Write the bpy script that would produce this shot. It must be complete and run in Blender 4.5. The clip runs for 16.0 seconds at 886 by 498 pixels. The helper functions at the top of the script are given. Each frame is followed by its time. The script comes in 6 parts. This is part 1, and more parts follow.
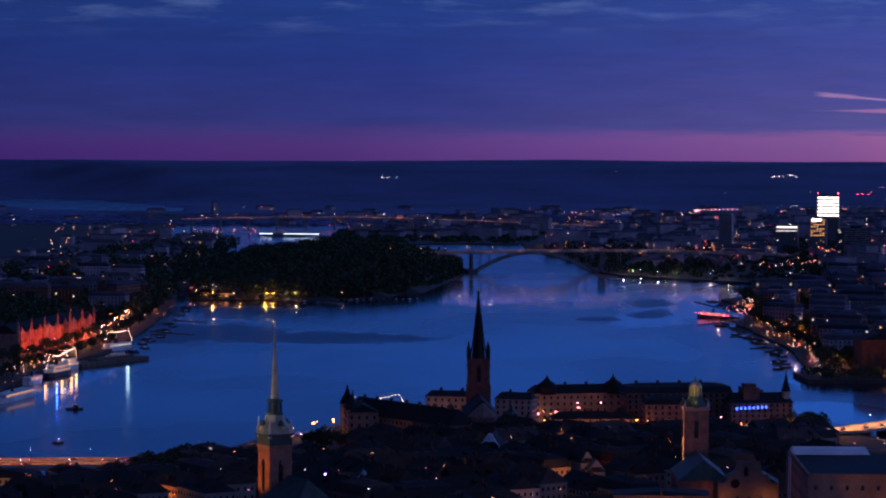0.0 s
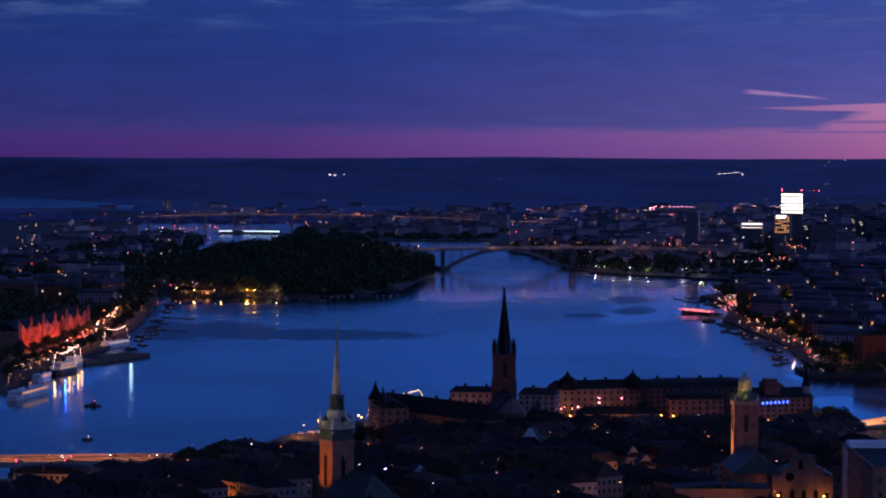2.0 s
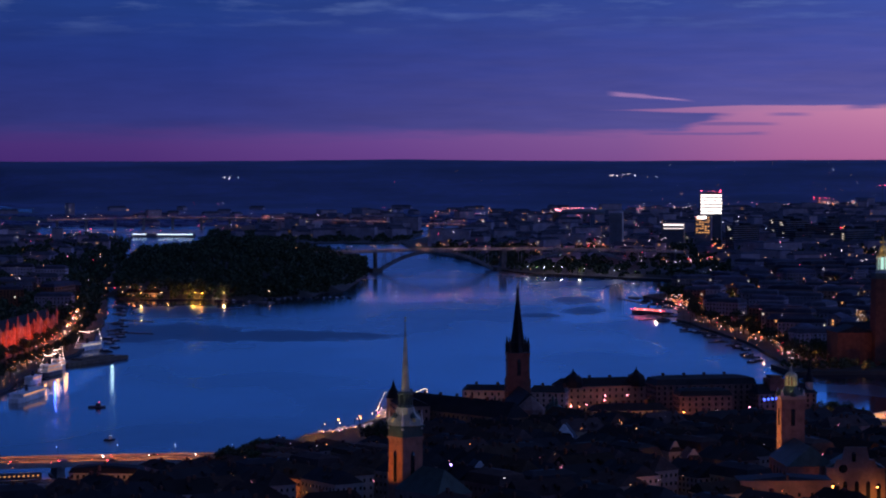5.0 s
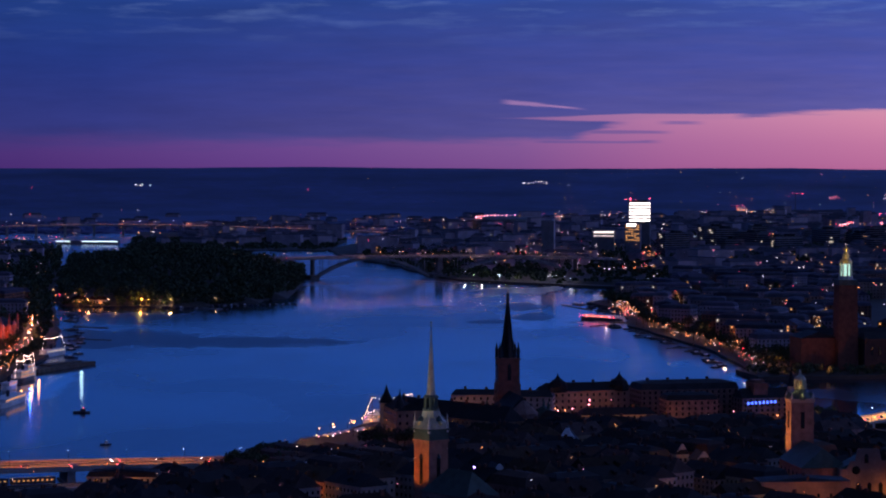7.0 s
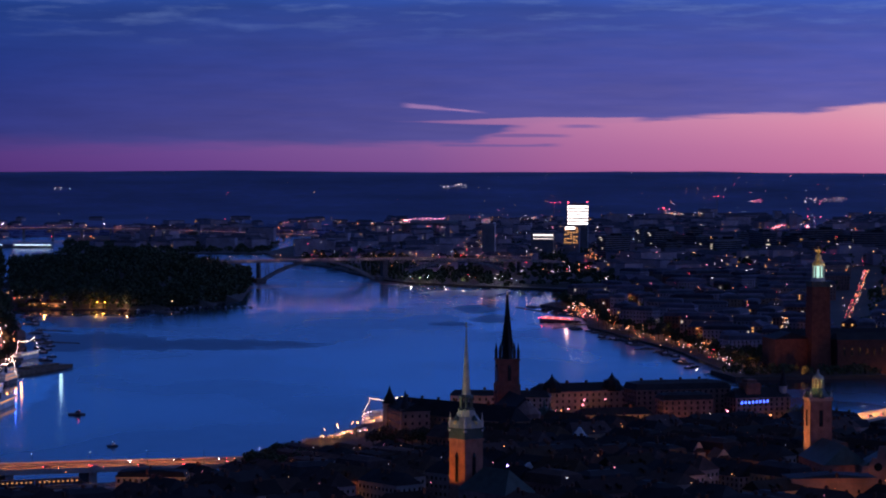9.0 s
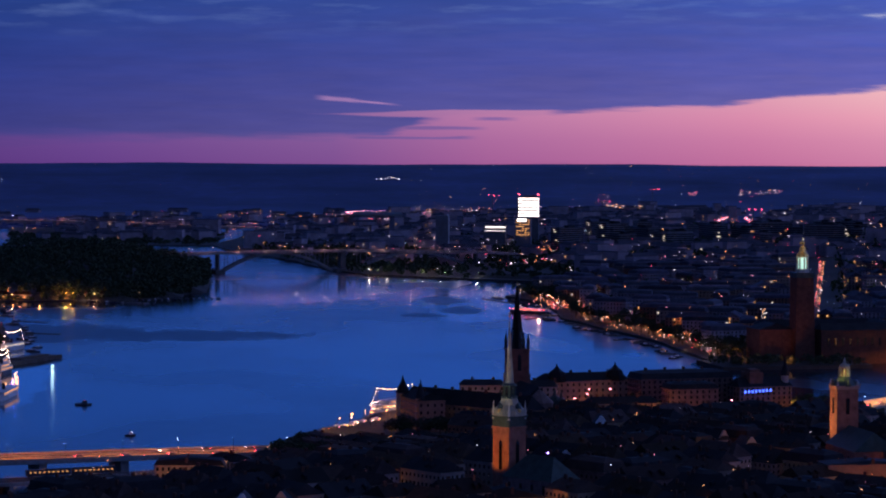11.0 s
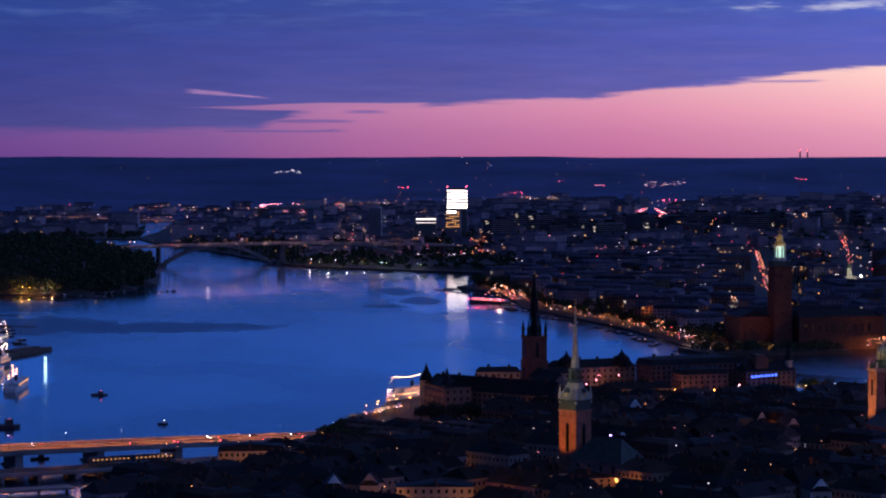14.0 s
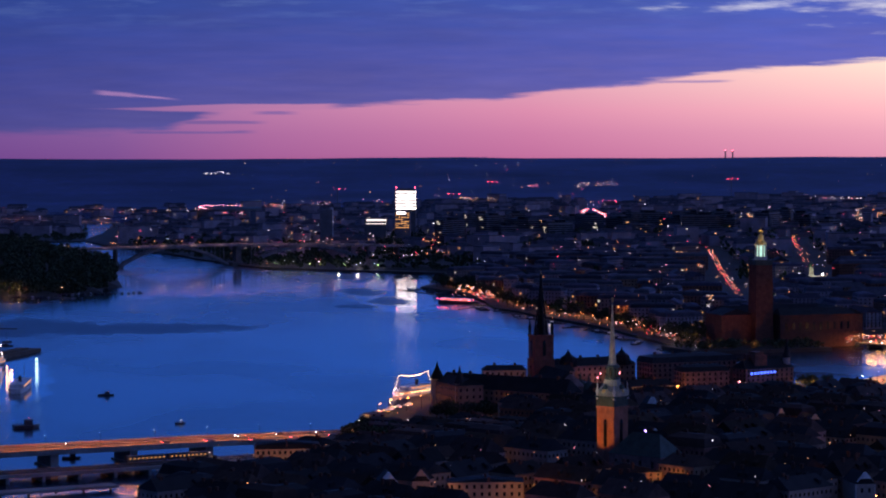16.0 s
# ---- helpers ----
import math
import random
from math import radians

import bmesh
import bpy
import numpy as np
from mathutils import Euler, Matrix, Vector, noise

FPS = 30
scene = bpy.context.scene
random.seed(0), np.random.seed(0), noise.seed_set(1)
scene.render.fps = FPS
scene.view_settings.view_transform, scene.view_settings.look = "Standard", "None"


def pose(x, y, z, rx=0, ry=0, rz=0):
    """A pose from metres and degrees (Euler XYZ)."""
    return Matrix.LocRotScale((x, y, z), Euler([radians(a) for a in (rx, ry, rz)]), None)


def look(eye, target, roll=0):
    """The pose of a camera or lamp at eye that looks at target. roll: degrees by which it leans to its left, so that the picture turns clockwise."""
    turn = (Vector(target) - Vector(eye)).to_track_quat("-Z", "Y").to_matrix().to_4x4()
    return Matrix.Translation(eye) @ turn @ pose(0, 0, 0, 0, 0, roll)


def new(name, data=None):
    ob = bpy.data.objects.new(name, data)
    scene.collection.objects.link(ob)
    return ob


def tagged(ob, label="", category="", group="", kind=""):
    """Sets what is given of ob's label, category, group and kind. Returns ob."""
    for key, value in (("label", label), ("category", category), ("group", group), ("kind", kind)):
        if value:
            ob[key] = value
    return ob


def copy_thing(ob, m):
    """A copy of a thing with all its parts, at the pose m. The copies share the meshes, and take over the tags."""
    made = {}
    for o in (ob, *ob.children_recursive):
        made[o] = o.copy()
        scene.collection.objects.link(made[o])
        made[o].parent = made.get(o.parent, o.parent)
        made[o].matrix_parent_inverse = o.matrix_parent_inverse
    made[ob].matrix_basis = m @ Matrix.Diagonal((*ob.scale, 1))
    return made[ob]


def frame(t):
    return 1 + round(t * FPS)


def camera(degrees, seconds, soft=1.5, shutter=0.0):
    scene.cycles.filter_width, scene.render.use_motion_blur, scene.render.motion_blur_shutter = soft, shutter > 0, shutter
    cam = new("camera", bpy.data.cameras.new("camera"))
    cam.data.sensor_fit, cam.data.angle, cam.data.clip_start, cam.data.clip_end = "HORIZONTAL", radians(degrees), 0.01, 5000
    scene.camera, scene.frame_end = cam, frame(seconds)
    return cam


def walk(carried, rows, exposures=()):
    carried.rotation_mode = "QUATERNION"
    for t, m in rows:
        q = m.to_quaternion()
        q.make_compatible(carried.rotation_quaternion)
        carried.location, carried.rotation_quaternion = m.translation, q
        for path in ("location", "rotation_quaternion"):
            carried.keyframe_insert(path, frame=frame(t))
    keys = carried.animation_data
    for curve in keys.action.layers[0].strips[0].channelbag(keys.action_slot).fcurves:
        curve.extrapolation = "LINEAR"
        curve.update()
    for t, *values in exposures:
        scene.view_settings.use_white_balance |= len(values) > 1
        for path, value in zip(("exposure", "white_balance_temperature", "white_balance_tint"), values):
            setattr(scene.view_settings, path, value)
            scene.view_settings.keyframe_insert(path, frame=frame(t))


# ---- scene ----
# A lake city at dusk. Plans are in metres of the city, drawn at the scale K
# so that the whole view to the horizon lies within the lens's reach.
from mathutils.geometry import intersect_point_tri_2d
from collections import defaultdict
K = 0.5
CX, CY = 1675.0, -110.0          # middle of the flight, centre of the wide ground sheet
RIM = 9750.0                     # radius of the ground sheet

cam = camera(19.2302, 16.0, soft=2.05)
walk(cam, [
    (0, look((800.07, 72.26, 90.65), (-193.38, -34.81, 50.75), 0.127)),
    (0.5, look((802.22, 65.08, 90.67), (-191.87, -35.72, 50.31), 0.170)),
    (1, look((804.41, 57.79, 90.65), (-190.31, -36.49, 50.07), 0.209)),
    (1.5, look((806.62, 50.44, 90.63), (-188.72, -36.98, 49.90), 0.194)),
    (2, look((808.80, 43.07, 90.69), (-187.14, -37.12, 49.79), 0.118)),
    (2.5, look((811.08, 35.57, 90.73), (-185.45, -36.80, 49.68), 0.100)),
    (3, look((813.50, 27.96, 90.72), (-183.59, -36.31, 49.69), 0.070)),
    (5.5, look((826.42, -9.94, 90.50), (-172.62, -29.41, 51.31), -0.026)),
    (6, look((828.88, -17.65, 90.48), (-170.34, -26.71, 52.13), 0.023)),
    (6.5, look((831.29, -25.43, 90.47), (-168.00, -24.20, 52.90), 0.074)),
    (7, look((833.67, -33.33, 90.43), (-165.58, -21.81, 53.53), 0.086)),
    (7.5, look((835.94, -41.34, 90.39), (-163.17, -19.67, 54.17), 0.098)),
    (8, look((838.12, -49.45, 90.38), (-160.74, -17.94, 54.56), 0.123)),
    (8.5, look((840.26, -57.60, 90.38), (-158.28, -16.80, 54.85), 0.074)),
    (9, look((842.37, -65.68, 90.38), (-155.78, -16.20, 54.85), 0.086)),
    (11.5, look((852.59, -105.98, 90.27), (-142.56, -15.71, 51.06), 0.179)),
    (12, look((854.85, -114.29, 90.22), (-139.51, -16.02, 50.37), 0.179)),
    (12.5, look((857.28, -122.77, 90.17), (-136.25, -16.50, 49.97), 0.198)),
    (13, look((859.81, -131.31, 90.13), (-132.79, -16.85, 49.61), 0.132)),
    (13.5, look((862.34, -139.87, 90.12), (-129.27, -17.19, 49.35), 0.077)),
    (14, look((864.78, -148.53, 90.15), (-125.74, -17.45, 49.15), -0.046)),
    (14.5, look((867.05, -157.22, 90.25), (-122.30, -17.62, 49.04), -0.146)),
    (15, look((869.14, -165.88, 90.34), (-118.99, -17.91, 49.01), -0.188)),
    (15.5, look((870.96, -174.55, 90.46), (-115.86, -18.05, 49.35), -0.232)),
    (16, look((872.61, -183.27, 90.61), (-112.82, -18.11, 49.85), -0.190)),
], exposures=[(0.0, 0.04), (5.5, 0.04), (9.0, 0.07), (12.5, 0.12), (16.0, 0.15)])


# ---- nodes and materials ----
def nodes_of(tree):
    tree.nodes.clear()
    return tree.nodes.new, tree.links.new


def math_node(tree, op, a, b=None, clamp=False):
    n = tree.nodes.new("ShaderNodeMath")
    n.operation, n.use_clamp = op, clamp
    for i, v in enumerate((a, b)):
        if v is None:
            continue
        if isinstance(v, (int, float)):
            n.inputs[i].default_value = v
        else:
            tree.links.new(v, n.inputs[i])
    return n.outputs[0]


def ramp_node(tree, fac, stops, smooth="LINEAR"):
    n = tree.nodes.new("ShaderNodeValToRGB")
    n.color_ramp.interpolation = smooth
    els = n.color_ramp.elements
    while len(els) < len(stops):
        els.new(0.5)
    for e, (p, c) in zip(els, stops):
        e.position = p
        e.color = (c, c, c, 1) if isinstance(c, (int, float)) else (*c, 1)
    tree.links.new(fac, n.inputs[0])
    return n.outputs[0]


def mix_node(tree, fac, a, b, kind="MIX"):
    n = tree.nodes.new("ShaderNodeMix")
    n.data_type, n.blend_type = "RGBA", kind
    for i, v in ((0, fac), (6, a), (7, b)):
        if isinstance(v, (int, float)):
            n.inputs[i].default_value = v
        elif isinstance(v, tuple):
            n.inputs[i].default_value = (*v, 1)
        else:
            tree.links.new(v, n.inputs[i])
    return n.outputs[2]


def map_node(tree, v, a, b, c, d, kind="LINEAR"):
    n = tree.nodes.new("ShaderNodeMapRange")
    n.interpolation_type = kind
    tree.links.new(v, n.inputs[0])
    for i, x in enumerate((a, b, c, d)):
        n.inputs[1 + i].default_value = x
    return n.outputs[0]


def noise_node(tree, vec, scale, detail=4, rough=0.55):
    n = tree.nodes.new("ShaderNodeTexNoise")
    n.inputs["Scale"].default_value, n.inputs["Detail"].default_value, n.inputs["Roughness"].default_value = scale, detail, rough
    if vec is not None:
        tree.links.new(vec, n.inputs["Vector"])
    return n.outputs[0]


# ---- the dusk sky ----
def build_sky():
    w = bpy.data.worlds.new("dusk_sky")
    w.use_nodes = True
    scene.world = w
    t = w.node_tree
    make, link = nodes_of(t)
    out, bg, tc, sep = make("ShaderNodeOutputWorld"), make("ShaderNodeBackground"), make("ShaderNodeTexCoord"), make("ShaderNodeSeparateXYZ")
    link(tc.outputs["Generated"], sep.inputs[0])
    x, y, z = sep.outputs
    az = math_node(t, "ARCTAN2", y, math_node(t, "MULTIPLY", x, -1.0))   # 0 in the west, positive towards the north
    comb = make("ShaderNodeCombineXYZ")
    link(math_node(t, "MULTIPLY", az, 12.0), comb.inputs[0])
    link(math_node(t, "MULTIPLY", z, 85.0), comb.inputs[1])
    streak = noise_node(t, comb.outputs[0], 1.6, 6, 0.6)
    comb2 = make("ShaderNodeCombineXYZ")
    link(math_node(t, "MULTIPLY", az, 30.0), comb2.inputs[0])
    link(math_node(t, "MULTIPLY", z, 300.0), comb2.inputs[1])
    fine = noise_node(t, comb2.outputs[0], 1.0, 5, 0.55)
    # lower edge of the cloud deck, by bearing
    a01 = map_node(t, az, -0.3, 0.5, 0.0, 1.0)
    edge = ramp_node(t, a01, [(0.0, 0.28), (0.425, 0.29), (0.45, 0.31), (0.468, 0.395), (0.485, 0.445), (0.5, 0.455), (0.54, 0.485), (0.61, 0.55), (0.641, 0.595), (0.721, 0.745), (0.792, 0.818), (1.0, 0.97)])
    edge = map_node(t, edge, 0.0, 1.0, -0.01, 0.0395)
    wob = math_node(t, "MULTIPLY", math_node(t, "SUBTRACT", fine, 0.5), 0.007)
    d = math_node(t, "ADD", math_node(t, "SUBTRACT", z, edge), wob)
    d = math_node(t, "MULTIPLY", d, map_node(t, az, -0.1, 0.12, 0.22, 1.0))
    cloud = map_node(t, d, -0.0012, 0.0013, 0.0, 1.0, "SMOOTHSTEP")
    # thin lit wisps above the edge
    def window(v, lo, hi, soft):
        return math_node(t, "MULTIPLY", map_node(t, v, lo - soft, lo, 0.0, 1.0, "SMOOTHSTEP"), map_node(t, v, hi, hi + soft, 1.0, 0.0, "SMOOTHSTEP"))
    wz = math_node(t, "ADD", z, math_node(t, "MULTIPLY", wob, 0.22))
    zu = math_node(t, "ADD", wz, math_node(t, "MULTIPLY", math_node(t, "SUBTRACT", az, 0.0374), 0.094))      # a short wisp that falls to the north
    upper = math_node(t, "MULTIPLY", window(zu, 0.0189, 0.0195, 0.0008), window(az, 0.039, 0.046, 0.007))
    tail = math_node(t, "MULTIPLY", window(zu, 0.0191, 0.0193, 0.0006), window(az, 0.045, 0.056, 0.012))
    wisp = math_node(t, "MAXIMUM", upper, tail)
    # a lit tongue that opens into the afterglow
    reach = map_node(t, az, 0.037, 0.085, 0.0, 0.0019)
    tongue = math_node(t, "SUBTRACT", reach, math_node(t, "ABSOLUTE", math_node(t, "SUBTRACT", wz, 0.0131)))
    tongue = math_node(t, "MULTIPLY", map_node(t, tongue, -0.0003, 0.0004, 0.0, 1.0, "SMOOTHSTEP"), window(az, 0.038, 0.12, 0.01))
    cloud = math_node(t, "MULTIPLY", cloud, math_node(t, "SUBTRACT", 1.0, math_node(t, "MULTIPLY", tongue, 0.9)))
    # dark slivers that lie loose in the glow
    for sa, sb, sz, sh in ((0.052, 0.088, 0.0041, 0.0002), (0.07, 0.092, 0.0078, 0.0003), (0.1, 0.104, 0.0114, 0.0003), (0.25, 0.27, 0.0228, 0.0001)):
        cloud = math_node(t, "MAXIMUM", cloud, math_node(t, "MULTIPLY", math_node(t, "MULTIPLY", window(wz, sz - sh, sz + sh, 0.0006), window(az, sa, sb, 0.009)), 0.6))
    # afterglow under the deck
    glow = ramp_node(t, a01, [(0.03, (0.06, 0.03, 0.18)), (0.19, (0.09, 0.045, 0.21)), (0.31, (0.165, 0.08, 0.29)), (0.425, (0.26, 0.125, 0.33)), (0.5, (0.46, 0.18, 0.36)), (0.625, (0.66, 0.25, 0.39)), (0.79, (0.92, 0.45, 0.5)), (1.0, (0.95, 0.55, 0.55))])
    low = ramp_node(t, map_node(t, z, -0.008, 0.03, 0, 1), [(0.0, (0.72, 0.55, 0.78)), (0.3, (0.85, 0.76, 0.9)), (0.53, (1.0, 1.0, 1.0)), (0.87, (1.08, 1.42, 1.14)), (1.0, (1.1, 1.6, 1.2))])
    glow = mix_node(t, 1.0, glow, low, "MULTIPLY")
    # the deck itself, by height above the horizon
    deck = ramp_node(t, map_node(t, z, -0.01, 0.99, 0, 1), [(0.0, (0.06, 0.05, 0.24)), (0.022, (0.04, 0.05, 0.265)), (0.045, (0.024, 0.05, 0.285)), (0.067, (0.02, 0.058, 0.288)), (0.088, (0.033, 0.182, 0.91)), (0.112, (0.031, 0.154, 0.765)), (0.2, (0.033, 0.123, 0.62)), (0.45, (0.031, 0.074, 0.3)), (1.0, (0.021, 0.036, 0.115))])
    bright = ramp_node(t, a01, [(0.0, 0.58), (0.37, 0.88), (0.58, 1.14), (0.8, 1.72), (1.0, 1.8)])
    deck = mix_node(t, 1.0, deck, bright, "MULTIPLY")
    veil = map_node(t, streak, 0.35, 0.7, 0.92, 1.12)
    deck = mix_node(t, 1.0, deck, veil, "MULTIPLY")
    # pink-lit wisps low in the deck and pale breaks high in the north-west
    warm = math_node(t, "MULTIPLY", map_node(t, az, -0.12, 0.33, 0.0, 1.15), map_node(t, z, 0.076, 0.0, 0.0, 1.0))
    deck = mix_node(t, math_node(t, "MULTIPLY", warm, map_node(t, fine, 0.3, 0.7, 0.36, 0.56)), deck, (0.27, 0.2, 0.44))
    comb3 = make("ShaderNodeCombineXYZ")
    link(math_node(t, "MULTIPLY", az, 26.0), comb3.inputs[0])
    link(math_node(t, "MULTIPLY", z, 190.0), comb3.inputs[1])
    billow = noise_node(t, comb3.outputs[0], 1.0, 7, 0.58)
    brk = math_node(t, "ADD", billow, math_node(t, "ADD", map_node(t, az, 0.18, 0.38, -0.2, 0.2), map_node(t, z, 0.038, 0.053, -0.2, 0.02)))
    brk = math_node(t, "MULTIPLY", map_node(t, brk, 0.5, 0.78, 0.0, 0.88, "SMOOTHSTEP"), map_node(t, z, 0.062, 0.09, 1.0, 0.1))
    deck = mix_node(t, brk, deck, (0.8, 0.74, 0.8))
    faint = math_node(t, "MULTIPLY", map_node(t, billow, 0.5, 0.72, 0.0, 0.3), map_node(t, z, 0.04, 0.055, 0.0, 1.0))
    deck = mix_node(t, math_node(t, "MULTIPLY", faint, map_node(t, z, 0.062, 0.08, 1.0, 0.0)), deck, (0.2, 0.3, 0.62))
    deck = mix_node(t, math_node(t, "MULTIPLY", wisp, map_node(t, streak, 0.35, 0.65, 0.55, 0.9)), deck, (0.42, 0.22, 0.46))
    sky = mix_node(t, cloud, glow, deck)
    # night in the east behind, dark land below
    west = map_node(t, x, 0.3, -0.75, 0.62, 1.0, "SMOOTHSTEP")
    sky = mix_node(t, 1.0, sky, west, "MULTIPLY")
    sky = mix_node(t, map_node(t, z, -0.012, -0.02, 0.0, 1.0), sky, (0.004, 0.007, 0.02))
    link(sky, bg.inputs[0])
    bg.inputs[1].default_value = 1.0
    link(bg.outputs[0], out.inputs[0])


build_sky()


def surface(name, color, rough=0.8, vary=0.25, scale=0.3, bump=0.2, metal=0.0, spread=0.0, stain=0.25, spec=0.3):
    """A weathered surface: grain and stains at two scales, and a change of tone from object to object."""
    m = bpy.data.materials.new(name)
    m.use_nodes = True
    t = m.node_tree
    make, link = nodes_of(t)
    out, p, tc = make("ShaderNodeOutputMaterial"), make("ShaderNodeBsdfPrincipled"), make("ShaderNodeTexCoord")
    grain = noise_node(t, tc.outputs["Object"], scale * 6 / K, 5)
    blot = noise_node(t, tc.outputs["Object"], scale * 0.6 / K, 3)
    tone = math_node(t, "MULTIPLY", map_node(t, grain, 0.3, 0.7, 1 - vary, 1 + vary), map_node(t, blot, 0.35, 0.7, 1 + stain, 1 - stain))
    c = mix_node(t, 1.0, (*color,), tone, "MULTIPLY")
    if spread:
        info = make("ShaderNodeObjectInfo")
        hs = make("ShaderNodeHueSaturation")
        link(c, hs.inputs["Color"])
        link(map_node(t, info.outputs["Random"], 0, 1, 1 - spread, 1 + spread), hs.inputs["Value"])
        r2 = math_node(t, "FRACT", math_node(t, "MULTIPLY", info.outputs["Random"], 7.31))
        link(map_node(t, r2, 0, 1, 0.5 - 0.06 * spread, 0.5 + 0.05 * spread), hs.inputs["Hue"])
        link(map_node(t, r2, 0, 1, 0.6, 1.15), hs.inputs["Saturation"])
        c = hs.outputs[0]
    link(c, p.inputs["Base Color"])
    link(map_node(t, grain, 0.3, 0.7, max(rough - 0.12, 0.02), min(rough + 0.1, 1)), p.inputs["Roughness"])
    p.inputs["Metallic"].default_value = metal
    p.inputs["Specular IOR Level"].default_value = spec
    if bump:
        b = make("ShaderNodeBump")
        b.inputs["Strength"].default_value, b.inputs["Distance"].default_value = bump, 0.1
        link(grain, b.inputs["Height"])
        link(b.outputs[0], p.inputs["Normal"])
    link(p.outputs[0], out.inputs[0])
    return m


def glowing(name, color, strength, sampled=False):
    m = bpy.data.materials.new(name)
    m.use_nodes = True
    t = m.node_tree
    make, link = nodes_of(t)
    out, e = make("ShaderNodeOutputMaterial"), make("ShaderNodeEmission")
    e.inputs[0].default_value, e.inputs[1].default_value = (*color, 1), strength
    link(e.outputs[0], out.inputs[0])
    m.cycles.emission_sampling = "AUTO" if sampled else "NONE"
    return m


def lake_water():
    m = bpy.data.materials.new("lake_water")
    m.use_nodes = True
    t = m.node_tree
    make, link = nodes_of(t)
    out, p, geo = make("ShaderNodeOutputMaterial"), make("ShaderNodeBsdfPrincipled"), make("ShaderNodeNewGeometry")
    mp = make("ShaderNodeMapping")
    mp.inputs["Scale"].default_value = (0.0042, 0.0085, 1)
    mp.inputs["Rotation"].default_value = (0, 0, 0.1)
    link(geo.outputs["Position"], mp.inputs[0])
    gust = noise_node(t, mp.outputs[0], 1.0, 4, 0.5)          # slicks and wind lanes
    sep = make("ShaderNodeSeparateXYZ")
    link(geo.outputs["Position"], sep.inputs[0])
    mp2 = make("ShaderNodeMapping")
    mp2.inputs["Scale"].default_value = (0.03, 0.05, 1)
    link(geo.outputs["Position"], mp2.inputs[0])
    ragg = math_node(t, "MULTIPLY", math_node(t, "SUBTRACT", noise_node(t, mp2.outputs[0], 1.0, 4, 0.6), 0.5), 1.7)
    slick = None
    for sx, sy, sa, sb in ((-1121, 12, 62, 26), (-1211, 66, 80, 30), (-1400, 60, 90, 30), (-850, -400, 170, 175), (-830, -240, 85, 140)):
        u = math_node(t, "DIVIDE", math_node(t, "SUBTRACT", sep.outputs[0], sx * K), sa * K)
        v = math_node(t, "DIVIDE", math_node(t, "SUBTRACT", sep.outputs[1], sy * K), sb * K)
        e = math_node(t, "SQRT", math_node(t, "ADD", math_node(t, "MULTIPLY", u, u), math_node(t, "MULTIPLY", v, v)))
        e = map_node(t, math_node(t, "ADD", e, ragg), 0.55, 1.15, 1.0, 0.0, "SMOOTHSTEP")
        slick = e if slick is None else math_node(t, "MAXIMUM", slick, e)
    rip = noise_node(t, geo.outputs["Position"], 0.12, 3)
    b = make("ShaderNodeBump")
    b.inputs["Strength"].default_value, b.inputs["Distance"].default_value = 0.02, 0.4
    link(rip, b.inputs["Height"])
    chop = make("ShaderNodeBsdfPrincipled")
    swell = make("ShaderNodeBsdfPrincipled")
    for q, rough in ((p, 0.09), (swell, 0.18), (chop, 0.36)):       # the smooth swell and the wind-roughened skin over it
        q.inputs["Base Color"].default_value = (0.004, 0.012, 0.03, 1)
        q.inputs["IOR"].default_value, q.inputs["Roughness"].default_value = 1.33, rough
        link(b.outputs[0], q.inputs["Normal"])
    mix = make("ShaderNodeMixShader")
    wind = map_node(t, gust, 0.4, 0.62, 0.26, 0.5, "SMOOTHSTEP")
    # sheltered water: along the cape, by the wooded island, under the arches, off the southern quay, by the city hall
    still = None
    for sx, sy, sa, sb, turn in ((-1440, 120, 450, 62, -0.153), (-1480, -330, 210, 230, 0.0), (-1640, -120, 270, 130, 0.0), (-330, -378, 260, 46, 0.0), (-420, 240, 90, 50, 0.0), (-165, 245, 110, 45, 0.5)):
        dx, dy = math_node(t, "SUBTRACT", sep.outputs[0], sx * K), math_node(t, "SUBTRACT", sep.outputs[1], sy * K)
        u = math_node(t, "ADD", math_node(t, "MULTIPLY", dx, math.cos(turn) / (sa * K)), math_node(t, "MULTIPLY", dy, math.sin(turn) / (sa * K)))
        v = math_node(t, "ADD", math_node(t, "MULTIPLY", dx, -math.sin(turn) / (sb * K)), math_node(t, "MULTIPLY", dy, math.cos(turn) / (sb * K)))
        e = math_node(t, "ADD", math_node(t, "MULTIPLY", u, u), math_node(t, "MULTIPLY", v, v))
        e = map_node(t, math_node(t, "ADD", e, ragg), 0.75, 1.2, 1.0, 0.0, "SMOOTHSTEP")
        still = e if still is None else math_node(t, "MAXIMUM", still, e)
    wind = math_node(t, "MULTIPLY", wind, map_node(t, still, 0.0, 1.0, 1.0, 0.0))
    link(math_node(t, "MAXIMUM", wind, slick), mix.inputs[0])
    calm = make("ShaderNodeMixShader")
    link(map_node(t, still, 0.0, 1.0, 0.45, 0.08), calm.inputs[0])
    link(p.outputs[0], calm.inputs[1])
    link(swell.outputs[0], calm.inputs[2])
    link(calm.outputs[0], mix.inputs[1])
    link(chop.outputs[0], mix.inputs[2])
    link(mix.outputs[0], out.inputs[0])
    return m


WATER = lake_water()
SOIL = surface("city_ground", (0.05, 0.047, 0.042), 0.9, 0.3, 0.02)
# the haze over the far land is put into this blue base colour
FAR_LAND = surface("haze_blue_forest", (0.04, 0.047, 0.115), 0.85, 0.35, 0.004, spec=0.16, stain=0.5)

